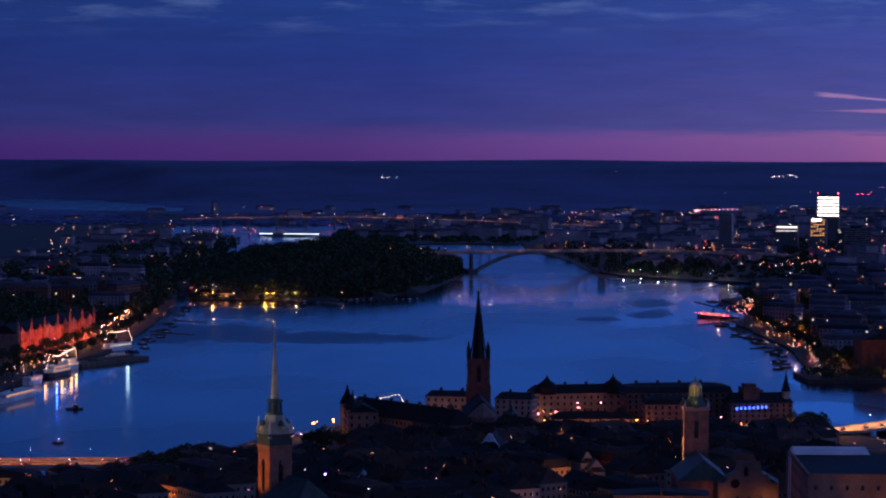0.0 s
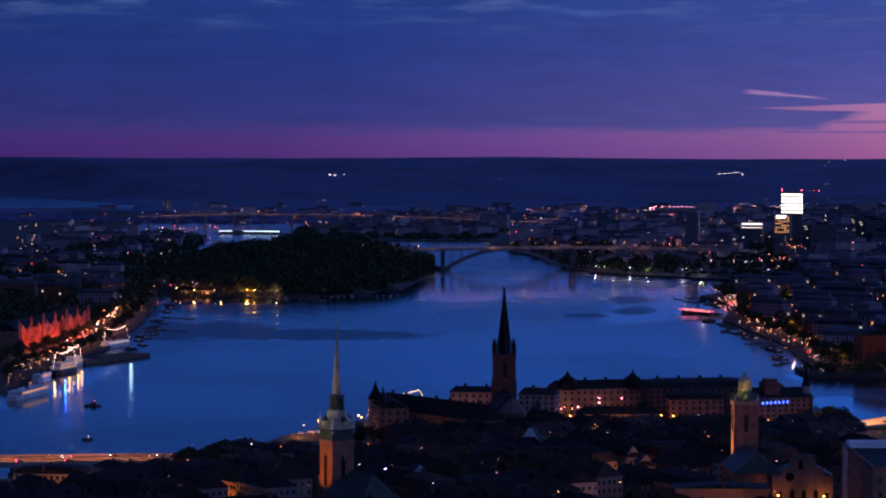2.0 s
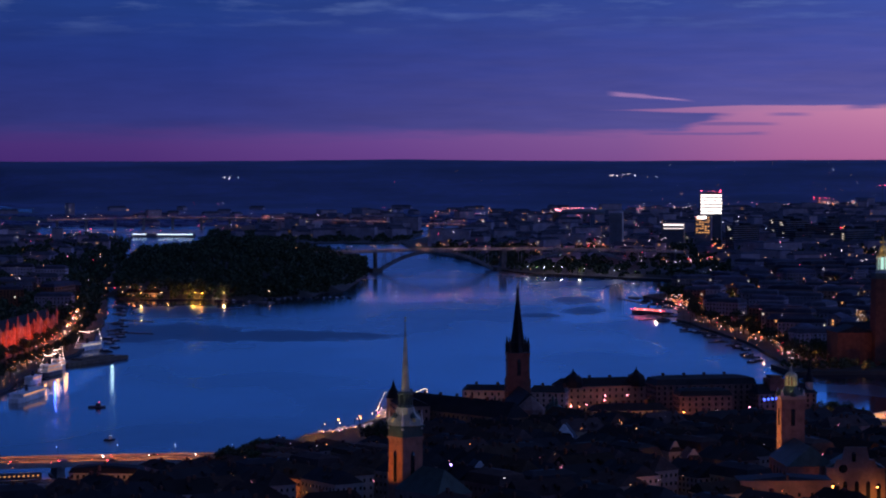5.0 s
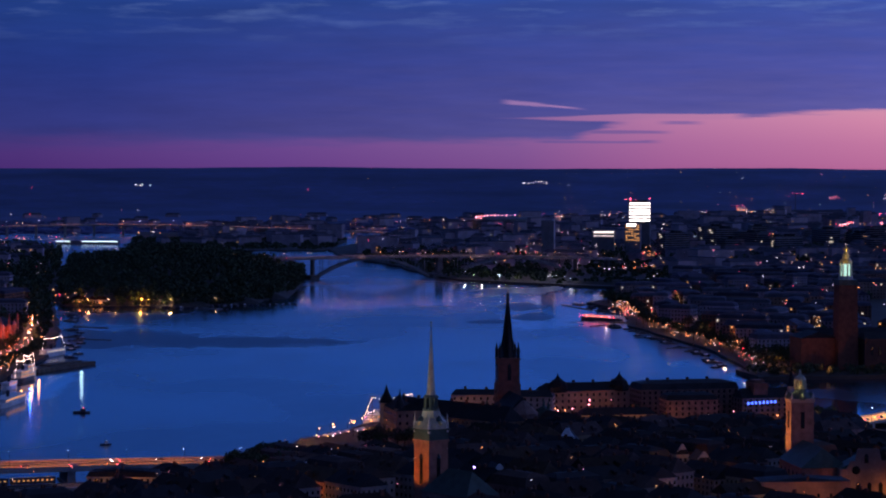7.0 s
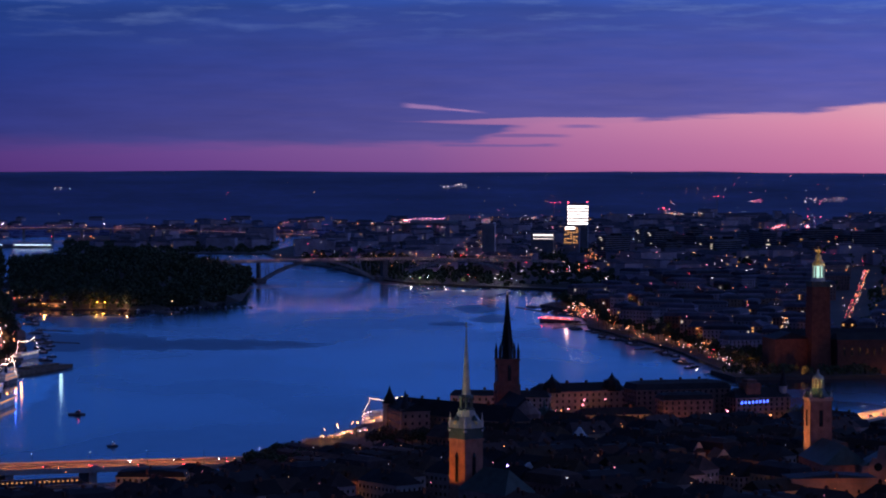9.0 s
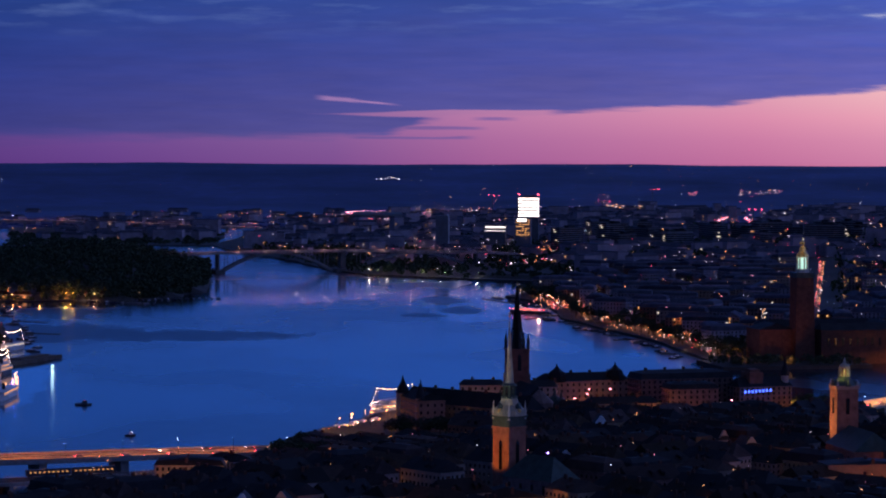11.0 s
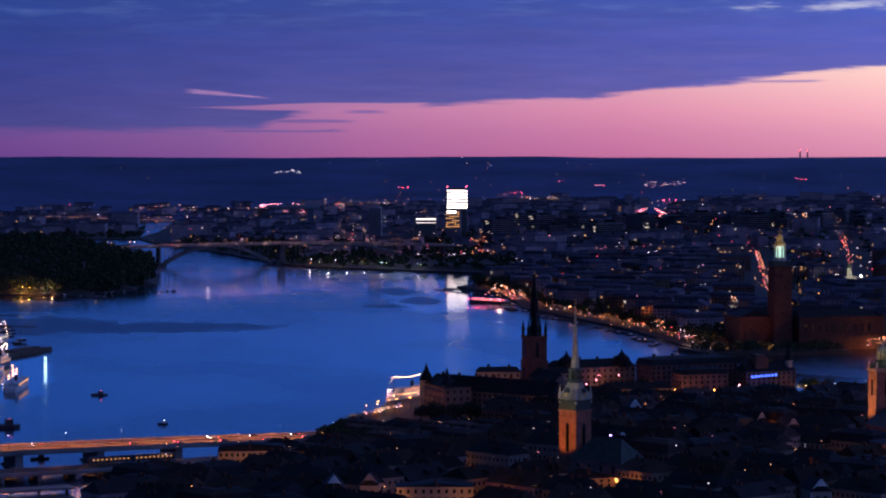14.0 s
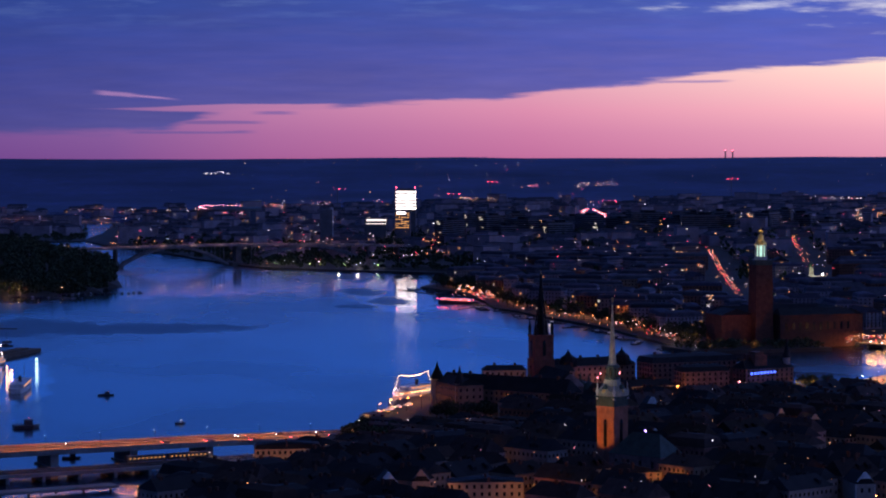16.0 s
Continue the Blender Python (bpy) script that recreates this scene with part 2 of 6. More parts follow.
ASPHALT = surface("asphalt", (0.06, 0.058, 0.055), 0.85, 0.2, 0.1)
STONE = surface("quay_granite", (0.13, 0.125, 0.12), 0.85, 0.25, 0.2)
CONCRETE = surface("bridge_concrete", (0.27, 0.26, 0.24), 0.85, 0.2, 0.1)
STEEL = surface("bridge_steel", (0.17, 0.175, 0.18), 0.55, 0.2, 0.2, metal=0.1)
PLASTER = surface("house_plaster", (0.28, 0.19, 0.135), 0.88, 0.12, 0.15, spread=0.45)
# slate and city plaster: base tones raised and cooled for distance haze
SLATE = surface("matt_slate", (0.06, 0.056, 0.075), 0.9, 0.3, 0.2, spread=0.5, spec=0.05)
CITY_WALL = surface("hazed_city_plaster", (0.26, 0.2, 0.22), 0.88, 0.15, 0.1, spread=0.4)
PALACE_WALL = surface("brown_palace_plaster", (0.215, 0.125, 0.086), 0.88, 0.15, 0.15, spread=0.15)
PALE_PLASTER = surface("pale_plaster", (0.28, 0.235, 0.21), 0.88, 0.12, 0.15, spread=0.2)
BRICK = surface("red_brick", (0.27, 0.1, 0.065), 0.9, 0.25, 0.5, spread=0.12)
DARK_BRICK = surface("dark_brick", (0.17, 0.072, 0.048), 0.9, 0.25, 0.5, spread=0.12)
TOWER_BRICK = surface("old_red_brick", (0.15, 0.062, 0.046), 0.9, 0.25, 0.5)
PALACE_BRICK = surface("sooty_brick", (0.1, 0.045, 0.032), 0.9, 0.25, 0.5)
ROOF = surface("roof_sheet_and_tile", (0.046, 0.028, 0.023), 0.75, 0.3, 0.25, spread=0.6, spec=0.1)
BLACK_ROOF = surface("black_sheet_roof", (0.018, 0.0195, 0.023), 0.72, 0.3, 0.2, spread=0.4, spec=0.1)
COPPER = surface("green_copper", (0.045, 0.07, 0.06), 0.6, 0.3, 0.4, metal=0.2)
# lighter copy of the copper, with the floodlight put into its colour
SPIRE_COPPER = surface("floodlit_copper", (0.3, 0.29, 0.22), 0.6, 0.3, 0.4, metal=0.1)
TARP = surface("white_scaffold_sheet", (0.7, 0.68, 0.72), 0.7, 0.1, 0.1)
GOLD = surface("gilding", (0.7, 0.48, 0.16), 0.35, 0.1, 0.5, metal=0.9)
GLASS = surface("dark_window_glass", (0.012, 0.014, 0.018), 0.15, 0.1, 0.2, bump=0, spec=0.5)
TRIM = surface("pale_trim", (0.5, 0.46, 0.4), 0.8, 0.1, 0.3)
MODERN = surface("office_cladding", (0.1, 0.1, 0.115), 0.7, 0.12, 0.1, spread=0.4)
BARK = surface("bark", (0.07, 0.05, 0.035), 0.95, 0.3, 0.8)
LEAF = surface("dusk_foliage", (0.035, 0.05, 0.022), 0.85, 0.35, 0.3, spread=0.25)
HULL = surface("white_hull_paint", (0.68, 0.68, 0.66), 0.45, 0.06, 0.3)
DARK_HULL = surface("dark_hull_paint", (0.03, 0.035, 0.05), 0.5, 0.2, 0.3)
WOOD = surface("jetty_planks", (0.13, 0.1, 0.075), 0.9, 0.3, 0.4)
IRON = surface("cast_iron", (0.02, 0.02, 0.022), 0.6, 0.2, 0.5, metal=0.5)
CARPAINT = surface("car_paint", (0.12, 0.12, 0.14), 0.35, 0.05, 0.5, bump=0, spread=0.8)
RUBBER = surface("tyre_rubber", (0.02, 0.02, 0.02), 0.9)
for material, sheen in ((FAR_LAND, 0.1), (SLATE, 0.05), (CITY_WALL, 0.05), (LEAF, 0.03)):      # blue sheen added to lift land, roofs, walls and leaves as haze would
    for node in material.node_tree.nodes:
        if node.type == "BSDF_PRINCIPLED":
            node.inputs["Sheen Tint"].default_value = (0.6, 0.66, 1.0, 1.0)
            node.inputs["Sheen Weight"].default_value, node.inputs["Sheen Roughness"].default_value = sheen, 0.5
G_WARM = glowing("sodium_light", (1.0, 0.27, 0.09), 17, True)
G_AMBER = glowing("amber_light", (1.0, 0.46, 0.2), 20, True)
G_WHITE = glowing("white_light", (1.0, 0.86, 0.9), 22, True)
G_HALL = glowing("hall_light", (0.6, 0.78, 1.0), 3.5, True)
G_FLOOD = glowing("cold_floodlamp", (0.55, 0.9, 1.0), 60, True)
G_SHORE = glowing("shore_lamp_glow", (1.0, 0.32, 0.05), 60, True)
G_LANTERN = glowing("lantern_glow", (0.62, 1.0, 0.86), 0.9, True)
G_BRIDGE = glowing("bridge_lamp_glow", (1.0, 0.45, 0.32), 45, True)
G_HOT = glowing("strong_sodium_glow", (1.0, 0.26, 0.05), 26, True)
G_RED = glowing("red_light", (1.0, 0.05, 0.09), 20)
G_PINK = glowing("pink_light", (1.0, 0.25, 0.36), 15)
G_BLUE = glowing("blue_letter_light", (0.06, 0.13, 1.0), 4, True)
G_VIOLET = glowing("violet_light", (0.45, 0.25, 1.0), 12)
G_GREEN = glowing("green_light", (0.6, 1.0, 0.3), 8)
F_WARM = glowing("far_sodium_light", (1.0, 0.27, 0.09), 4.6)
F_AMBER = glowing("far_amber_light", (1.0, 0.4, 0.17), 4.6)
F_WHITE = glowing("far_white_light", (1.0, 0.8, 0.86), 4.0)
F_COOL = glowing("far_cool_light", (0.62, 0.8, 1.0), 2.5)
F_RED = glowing("far_red_light", (1.0, 0.05, 0.1), 5)
F_PINK = glowing("far_pink_light", (1.0, 0.25, 0.36), 4.2)
F_VIOLET = glowing("far_violet_light", (0.45, 0.25, 1.0), 4)
G_WIN = glowing("lit_window_glass", (1.0, 0.45, 0.16), 1.1)
G_WINW = glowing("lit_office_glass", (1.0, 0.82, 0.66), 1.0)
G_PANEL = glowing("lit_facade_panel", (1.0, 0.86, 0.84), 4.2, True)
G_TRAIN = glowing("lit_train_glass", (1.0, 0.5, 0.22), 0.5)
G_BAND = glowing("lit_office_band", (1.0, 0.84, 0.86), 1.8)
G_STRING = glowing("string_bulb_glow", (1.0, 0.62, 0.5), 16, True)


# ---- mesh tools: plans in city metres, drawn at K ----
class M:
    def __init__(self):
        self.v, self.f = [], []

    def add(self, vs, fs):
        n = len(self.v)
        self.v += vs
        self.f += [tuple(i + n for i in q) for q in fs]
        return self

    def box(self, x, y, z0, z1, w, d, rot=0.0, tw=1.0, td=1.0):
        c, s = math.cos(rot), math.sin(rot)
        vs = []
        for z, kw, kd in ((z0, 1, 1), (z1, tw, td)):
            for a, b in ((-1, -1), (1, -1), (1, 1), (-1, 1)):
                px, py = a * w / 2 * kw, b * d / 2 * kd
                vs.append((x + px * c - py * s, y + px * s + py * c, z))
        return self.add(vs, [(3, 2, 1, 0), (4, 5, 6, 7), (0, 1, 5, 4), (1, 2, 6, 5), (2, 3, 7, 6), (3, 0, 4, 7)])

    def prism(self, poly, z0, z1):
        n = len(poly)
        self.add([(x, y, z0) for x, y in poly] + [(x, y, z1) for x, y in poly],
                 [tuple(range(n - 1, -1, -1)), tuple(range(n, 2 * n))] + [(i, (i + 1) % n, n + (i + 1) % n, n + i) for i in range(n)])
        return self

    def gable(self, x, y, z0, z1, w, d, rot=0.0, hip=0.0, over=0.5):
        """A roof with its ridge along w; hip: how far the ridge ends draw in."""
        c, s = math.cos(rot), math.sin(rot)
        w, d = w + 2 * over, d + 2 * over
        pts = [(-w / 2, -d / 2, z0), (w / 2, -d / 2, z0), (w / 2, d / 2, z0), (-w / 2, d / 2, z0), (-w / 2 + hip, 0, z1), (w / 2 - hip, 0, z1)]
        vs = [(x + a * c - b * s, y + a * s + b * c, z) for a, b, z in pts]
        return self.add(vs, [(3, 2, 1, 0), (0, 1, 5, 4), (2, 3, 4, 5), (1, 2, 5), (3, 0, 4)])

    def mansard(self, x, y, z0, z1, w, d, rot=0.0, inset=3.0, brk=0.7):
        zb = z0 + (z1 - z0) * brk
        self.box(x, y, z0, zb, w + 0.8, d + 0.8, rot, (w - inset) / w, (d - inset) / d)
        self.box(x, y, zb, z1, (w + 0.8) * (w - inset) / w, (d + 0.8) * (d - inset) / d, rot, 0.72, 0.25)
        return self

    def lathe(self, x, y, prof, n=8, rot=0.0):
        vs, fs = [], []
        for r, z in prof:
            for i in range(n):
                a = rot + 2 * math.pi * i / n
                vs.append((x + r * math.cos(a), y + r * math.sin(a), z))
        for j in range(len(prof) - 1):
            for i in range(n):
                k = (i + 1) % n
                fs.append((j * n + i, j * n + k, (j + 1) * n + k, (j + 1) * n + i))
        fs.append(tuple(range(n - 1, -1, -1)))
        fs.append(tuple((len(prof) - 1) * n + i for i in range(n)))
        return self.add(vs, fs)

    def beam(self, p, q, w, h):
        p, q = Vector(p), Vector(q)
        a = (q - p).normalized()
        side = a.cross(Vector((0, 0, 1)))
        side = (side.normalized() if side.length > 1e-4 else Vector((1, 0, 0))) * w / 2
        up = side.normalized().cross(a) * h / 2
        vs = [tuple(o + side * i + up * j) for o in (p, q) for i, j in ((-1, -1), (1, -1), (1, 1), (-1, 1))]
        return self.add(vs, [(3, 2, 1, 0), (4, 5, 6, 7), (0, 1, 5, 4), (1, 2, 6, 5), (2, 3, 7, 6), (3, 0, 4, 7)])

    def strip(self, path, w, z0, z1):
        """A band of width w along a path of (x, y, z), from z + z0 to z + z1."""
        L, R = [], []
        for i, p in enumerate(path):
            a, b = Vector(path[max(i - 1, 0)][:2]), Vector(path[min(i + 1, len(path) - 1)][:2])
            n = (b - a).normalized()
            n = Vector((-n.y, n.x)) * w / 2
            L.append((p[0] + n.x, p[1] + n.y, p[2]))
            R.append((p[0] - n.x, p[1] - n.y, p[2]))
        n, vs, fs = len(path), [], []
        for l, q in zip(L, R):
            vs += [(l[0], l[1], l[2] + z0), (q[0], q[1], q[2] + z0), (q[0], q[1], q[2] + z1), (l[0], l[1], l[2] + z1)]
        for i in range(n - 1):
            o, k = 4 * i, 4 * i + 4
            fs += [(o + j, o + (j + 1) % 4, k + (j + 1) % 4, k + j) for j in range(4)]
        fs += [(0, 3, 2, 1), (4 * n - 4, 4 * n - 3, 4 * n - 2, 4 * n - 1)]
        self.add(vs, fs)
        return self

    def ball(self, x, y, z, r, n=6, squash=1.0):
        k = 0.707
        return self.lathe(x, y, [(r * 0.3, z - r * squash * 0.95), (r * k, z - r * k * squash), (r, z), (r * k, z + r * k * squash), (r * 0.3, z + r * squash * 0.95)], n)

    def spark(self, x, y, z, r):
        """A small eight-sided lamp bulb."""
        vs = [(x + r, y, z), (x, y + r, z), (x - r, y, z), (x, y - r, z), (x, y, z + r), (x, y, z - r)]
        return self.add(vs, [(0, 1, 4), (1, 2, 4), (2, 3, 4), (3, 0, 4), (1, 0, 5), (2, 1, 5), (3, 2, 5), (0, 3, 5)])

    def mesh(self, name, mat):
        me = bpy.data.meshes.new(name)
        me.from_pydata([(x * K, y * K, z * K) for x, y, z in self.v], [], self.f)
        me.materials.append(mat)
        me.update()
        return me


def part(name, m, mat, parent, label=""):
    ob = new(name, m.mesh(name, mat) if isinstance(m, M) else m)
    ob.parent = parent
    return tagged(ob, label)


def thing(name, x, y, z, label, category, group="", rot=0.0):
    ob = new(name)
    ob.empty_display_size = 1
    ob.matrix_basis = pose(x * K, y * K, z * K, 0, 0, math.degrees(rot))
    return tagged(ob, label, category, group)


def solo(name, m, mat, label, category="", group="", kind="", at=(0, 0, 0), rot=0.0):
    ob = new(name, m.mesh(name, mat))
    ob.matrix_basis = pose(at[0] * K, at[1] * K, at[2] * K, 0, 0, math.degrees(rot))
    return tagged(ob, label, category, group, kind)


def place(ob, x, y, z, rot=0.0):
    return copy_thing(ob, pose(x * K, y * K, z * K, 0, 0, math.degrees(rot)))


def inside(poly, x, y):
    hit, n = False, len(poly)
    for i in range(n):
        (x0, y0), (x1, y1) = poly[i], poly[i - 1]
        if (y0 > y) != (y1 > y) and x < (x1 - x0) * (y - y0) / (y1 - y0) + x0:
            hit = not hit
    return hit


def ragged(poly, step=25.0, amp=3.0, closed=True):
    out = []
    n = len(poly)
    for i in range(n if closed else n - 1):
        a, b = Vector(poly[i]), Vector(poly[(i + 1) % n])
        k = max(1, int((b - a).length / step))
        nrm = Vector((-(b - a).y, (b - a).x)).normalized()
        for j in range(k):
            p = a.lerp(b, j / k)
            o = amp * noise.noise((p.x * 0.013, p.y * 0.013, 3.1)) * 2 if j else 0
            out.append((p.x + nrm.x * o, p.y + nrm.y * o))
    return out


# ---- water, shores and far land ----
def hill(x, y):
    """Height of the land over the lake."""
    h = 2.6
    h += 8.0 * math.exp(-(((x - 400) / 170) ** 2 + ((y - 40) / 200) ** 2))               # old town ridge
    if y < -440:
        h += 34.0 * min(1.0, (-440 - y) / 150) * math.exp(-(((x + 330) / 430) ** 2))     # southern heights
        h += 14.0 * min(1.0, (-440 - y) / 200)
    if y > 150 and x < -300:
        h += 16.0 * min(1.0, max(0.0, (y - 260) / 500)) + 10 * min(1, max(0, (-1500 - x) / 700))
    return h


OLD_TOWN = [(205, -168), (150, -152), (80, -142), (43, -136), (15, -114), (-46, -99), (-106, -56), (-140, 5), (-160, 70), (-150, 130), (-110, 172), (-70, 202), (-37, 220), (40, 262), (250, 330), (480, 320), (720, 170), (760, -60), (680, -270), (520, -340), (394, -292), (344, -270), (309, -236), (255, -195)]
SOUTH = [(552, -430), (273, -408), (52, -394), (-179, -382), (-450, -390), (-657, -387), (-861, -410), (-1088, -439), (-1299, -472), (-1492, -512), (-1818, -545), (-2313, -601), (-2572, -640), (-2771, -729), (-2961, -851), (-3312, -996), (-3717, -1007), (-4226, -1079), (-5257, -988), (-5242, -3575), (605, -3320)]
ISLAND = [(-1523, -499), (-1420, -475), (-1386, -440), (-1392, -380), (-1400, -340), (-1425, -286), (-1545, -243), (-1735, -224), (-1976, -220), (-2110, -226), (-2317, -302), (-2614, -454), (-2733, -573), (-2612, -628), (-2314, -590), (-1819, -534)]
NORTH = [(-2097, -32), (-2008, 2), (-1916, 84), (-1852, 156), (-1794, 221), (-1681, 236), (-1592, 199), (-1453, 141), (-1326, 170), (-1145, 166), (-1033, 156), (-825, 187), (-703, 203), (-505, 210), (-455, 217), (-453, 281), (-480, 395), (-535, 661), (-591, 1135), (-625, 3308), (-5282, 3325), (-5263, 98), (-4541, -26), (-4030, -134), (-3522, -172), (-3168, -223), (-2918, -199), (-2718, -156), (-2519, -103), (-2270, -64)]
CENTRE = [(-444, 415), (-318, 379), (-202, 400), (-39, 450), (171, 501), (400, 542), (779, 680), (729, 3303), (-568, 3308), (-533, 1136), (-477, 681)]
ESSINGE = [(-3100, -225), (-3130, -330), (-3060, -440), (-2990, -520), (-3090, -600), (-3437, -612), (-3670, -640), (-3923, -660), (-4331, -689), (-4743, -502), (-4642, -283), (-4130, -253), (-3622, -200)]
LAKES = [(-5930, -1742, 950, 230), (-4635, -1218, 330, 60)]


def far_height(x, y):
    r = math.hypot(x - CX, y - CY)
    base = -4.0 if r < 5600 else min(4.0, -4.0 + (r - 5600) / 60)
    hollow = 1.0
    for lx, ly, a, b in LAKES:
        c, s = math.cos(0.42), math.sin(0.42)
        dx, dy = x - lx, y - ly
        u, v = (dx * c + dy * s) / a, (-dx * s + dy * c) / b
        e = math.sqrt(u * u + v * v)
        if e < 1:
            return -4.0
        hollow = min(hollow, (e - 1) / 1.5)
    rise = max(0.0, (r - 7400) / (RIM - 7400))
    rise = rise * rise * (3 - 2 * rise)
    n = noise.noise((x * 0.0011, y * 0.0011, 0.7)) * 8 + noise.noise((x * 0.004, y * 0.004, 2.2)) * 4
    hollow = hollow * hollow * (3 - 2 * hollow)
    rise *= max(hollow, (r - 9000) / (RIM - 9000))
    return base + rise * 117.0 + n * rise * 0.4 + (max(0, n) * 0.4 if r > 5800 else 0)


def build_land():
    m = M()
    rings = [0, 1500, 3000, 4200, 5000] + [5400 + 75 * i for i in range(58)] + [RIM]
    angs = [math.radians(a) for a in list(np.arange(150, 215, 0.5)) + list(np.arange(215, 510, 5.0))]
    na = len(angs)
    for r in rings:
        for a in angs:
            x, y = CX + r * math.cos(a), CY + r * math.sin(a)
            m.v.append((x, y, far_height(x, y)))
    for j in range(len(rings) - 1):
        for i in range(na):
            k = (i + 1) % na
            m.f.append((j * na + i, (j + 1) * na + i, (j + 1) * na + k, j * na + k))
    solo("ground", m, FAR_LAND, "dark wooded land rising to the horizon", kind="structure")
    w = M()
    n = 72
    w.add([(CX + 9300 * math.cos(2 * math.pi * i / n), CY + 9300 * math.sin(2 * math.pi * i / n), 0) for i in range(n)], [tuple(range(n))])
    solo("water", w, WATER, "calm lake water mirroring the blue dusk sky", kind="structure")
    for nm, poly, lab in (("ground_old_town", OLD_TOWN, "paved quays of the old town island"), ("ground_south_shore", SOUTH, "dark southern shore under steep heights"), ("ground_wooded_island", ISLAND, "low wooded island shore in the lake"), ("ground_north_shore", NORTH, "northern city shore along the lake"), ("ground_centre", CENTRE, "city centre ground north of the channel"), ("ground_far_islands", ESSINGE, "low islands beyond the long bridge")):
        m = M().prism(ragged(poly, 30, 0.0 if "old" in nm else 3.0), -5, 1.2 if "wooded" in nm else 2.0 if "far" in nm else 2.4)
        solo(nm, m, SOIL, lab, kind="structure")
    # granite quay edge round the old town
    q = ragged(OLD_TOWN, 12, 0)
    e = M().strip([(x, y, 2.4) for x, y in q + q[:1]], 2.0, -2.6, 0.35)
    solo("quay_edge", e, STONE, "granite quay edge along the water", kind="structure")

    # swells of the land over the flat shores
    def swell(nm, poly, step, lab):
        xs, ys = [p[0] for p in poly], [p[1] for p in poly]
        x0, x1, y0, y1 = min(xs), max(xs), min(ys), max(ys)
        nx, ny = int((x1 - x0) / step) + 1, int((y1 - y0) / step) + 1
        g = M()
        for j in range(ny + 1):
            for i in range(nx + 1):
                x, y = x0 + i * step, y0 + j * step
                deep = inside(poly, x, y) and all(inside(poly, x + a, y + b) for a, b in ((step, 0), (-step, 0), (0, step), (0, -step)))
                g.v.append((x, y, hill(x, y) - 0.1 if deep else -3.0))
        for j in range(ny):
            for i in range(nx):
                a = j * (nx + 1) + i
                g.f.append((a, a + 1, a + nx + 2, a + nx + 1))
        solo(nm, g, SOIL, lab, kind="structure")
    swell("ground_ridge", OLD_TOWN, 12, "cobbled rise under the old town")
    swell("ground_heights", [p if p[0] > -3200 and p[1] > -1500 else (max(p[0], -3200), max(p[1], -1500)) for p in SOUTH], 40, "steep southern heights")
    swell("ground_north_rise", [(max(x, -3200), min(y, 1900)) for x, y in NORTH], 45, "rising ground of the northern city")


build_land()


# ---- houses ----
def window_grid(m, w, h, d, floors, per, skip=None, z0=2.2, size=(1.1, 1.6), sides="xy"):
    """Window boxes set 12 cm proud on the four faces of a body w x d x h. Returns places as (x, y, z, along_x)."""
    got = []
    fh = (h - z0 + 0.6) / floors
    for f in range(floors):
        z = z0 + f * fh
        for side, length, off in (("y", w, d / 2), ("y", w, -d / 2), ("x", d, w / 2), ("x", d, -w / 2)):
            if side not in sides:
                continue
            n = max(2, int(length / per))
            for i in range(n):
                u = (i + 0.5) / n * length - length / 2
                got.append((u, off, z, True) if side == "y" else (off, u, z, False))
    for x, y, z, along in got:
        if skip and skip(x, y, z):
            continue
        m.box(x, y, z, z + size[1], size[0] if along else 0.24, 0.24 if along else size[0])
    return got


def house(seed, w, d, h, rise, wall, roof, label, name="house", floors=4, lit=2, mans=False, hip=2.0, group="old town houses"):
    r = random.Random(seed)
    ob = thing(name, 0, 0, -200, label, "house", group)
    part("wall", M().box(0, 0, -3, h, w, d).box(0, 0, h - 0.5, h, w + 0.5, d + 0.5), wall, ob)
    rf = M()
    if mans:
        rf.mansard(0, 0, h, h + rise, w, d)
    else:
        rf.gable(0, 0, h, h + rise, w, d, 0, hip)
    for sd in (-1, 1):
        for i in range(r.randint(1, 3)):
            x = r.uniform(-0.36, 0.36) * w
            y = sd * d * 0.3
            rf.box(x, y, h + rise * 0.15, h + rise * 0.55, 1.6, d * 0.22).gable(x, y, h + rise * 0.55, h + rise * 0.72, 1.6, d * 0.22, 0, 0.3, 0.15)
    part("roof", rf, roof, ob)
    for i in range(2):
        x, y = r.uniform(-0.35, 0.35) * w, r.uniform(-0.12, 0.12) * d
        part("chimney", M().box(x, y, h + rise * 0.4, h + rise + r.uniform(0.8, 1.8), 1.6, 0.9).box(x, y, h + rise + 0.5, h + rise + 0.8, 1.9, 1.2), PALACE_BRICK, ob)
    wm = M()
    places = window_grid(wm, w, h, d, floors, 3.0)
    part("glazing", wm, GLASS, ob, "dark small-paned windows")["kind"] = "stuff"
    for x, y, z, along in r.sample(places, lit):
        part("lit_window", M().box(x, y, z, z + 1.6, 1.1 if along else 0.3, 0.3 if along else 1.1), r.choice((G_WIN, G_WIN, G_WINW)), ob, "window lit from inside")
    return ob


PROTO_OLD = []
for i in range(18):
    r = random.Random(100 + i)
    wall = (PLASTER, PLASTER, PALE_PLASTER, BRICK)[i % 4]
    tone = ("ochre plaster", "earth-coloured plaster", "pale plaster", "red brick")[i % 4]
    kind = ("black sheet", "dark tile")[i % 2]
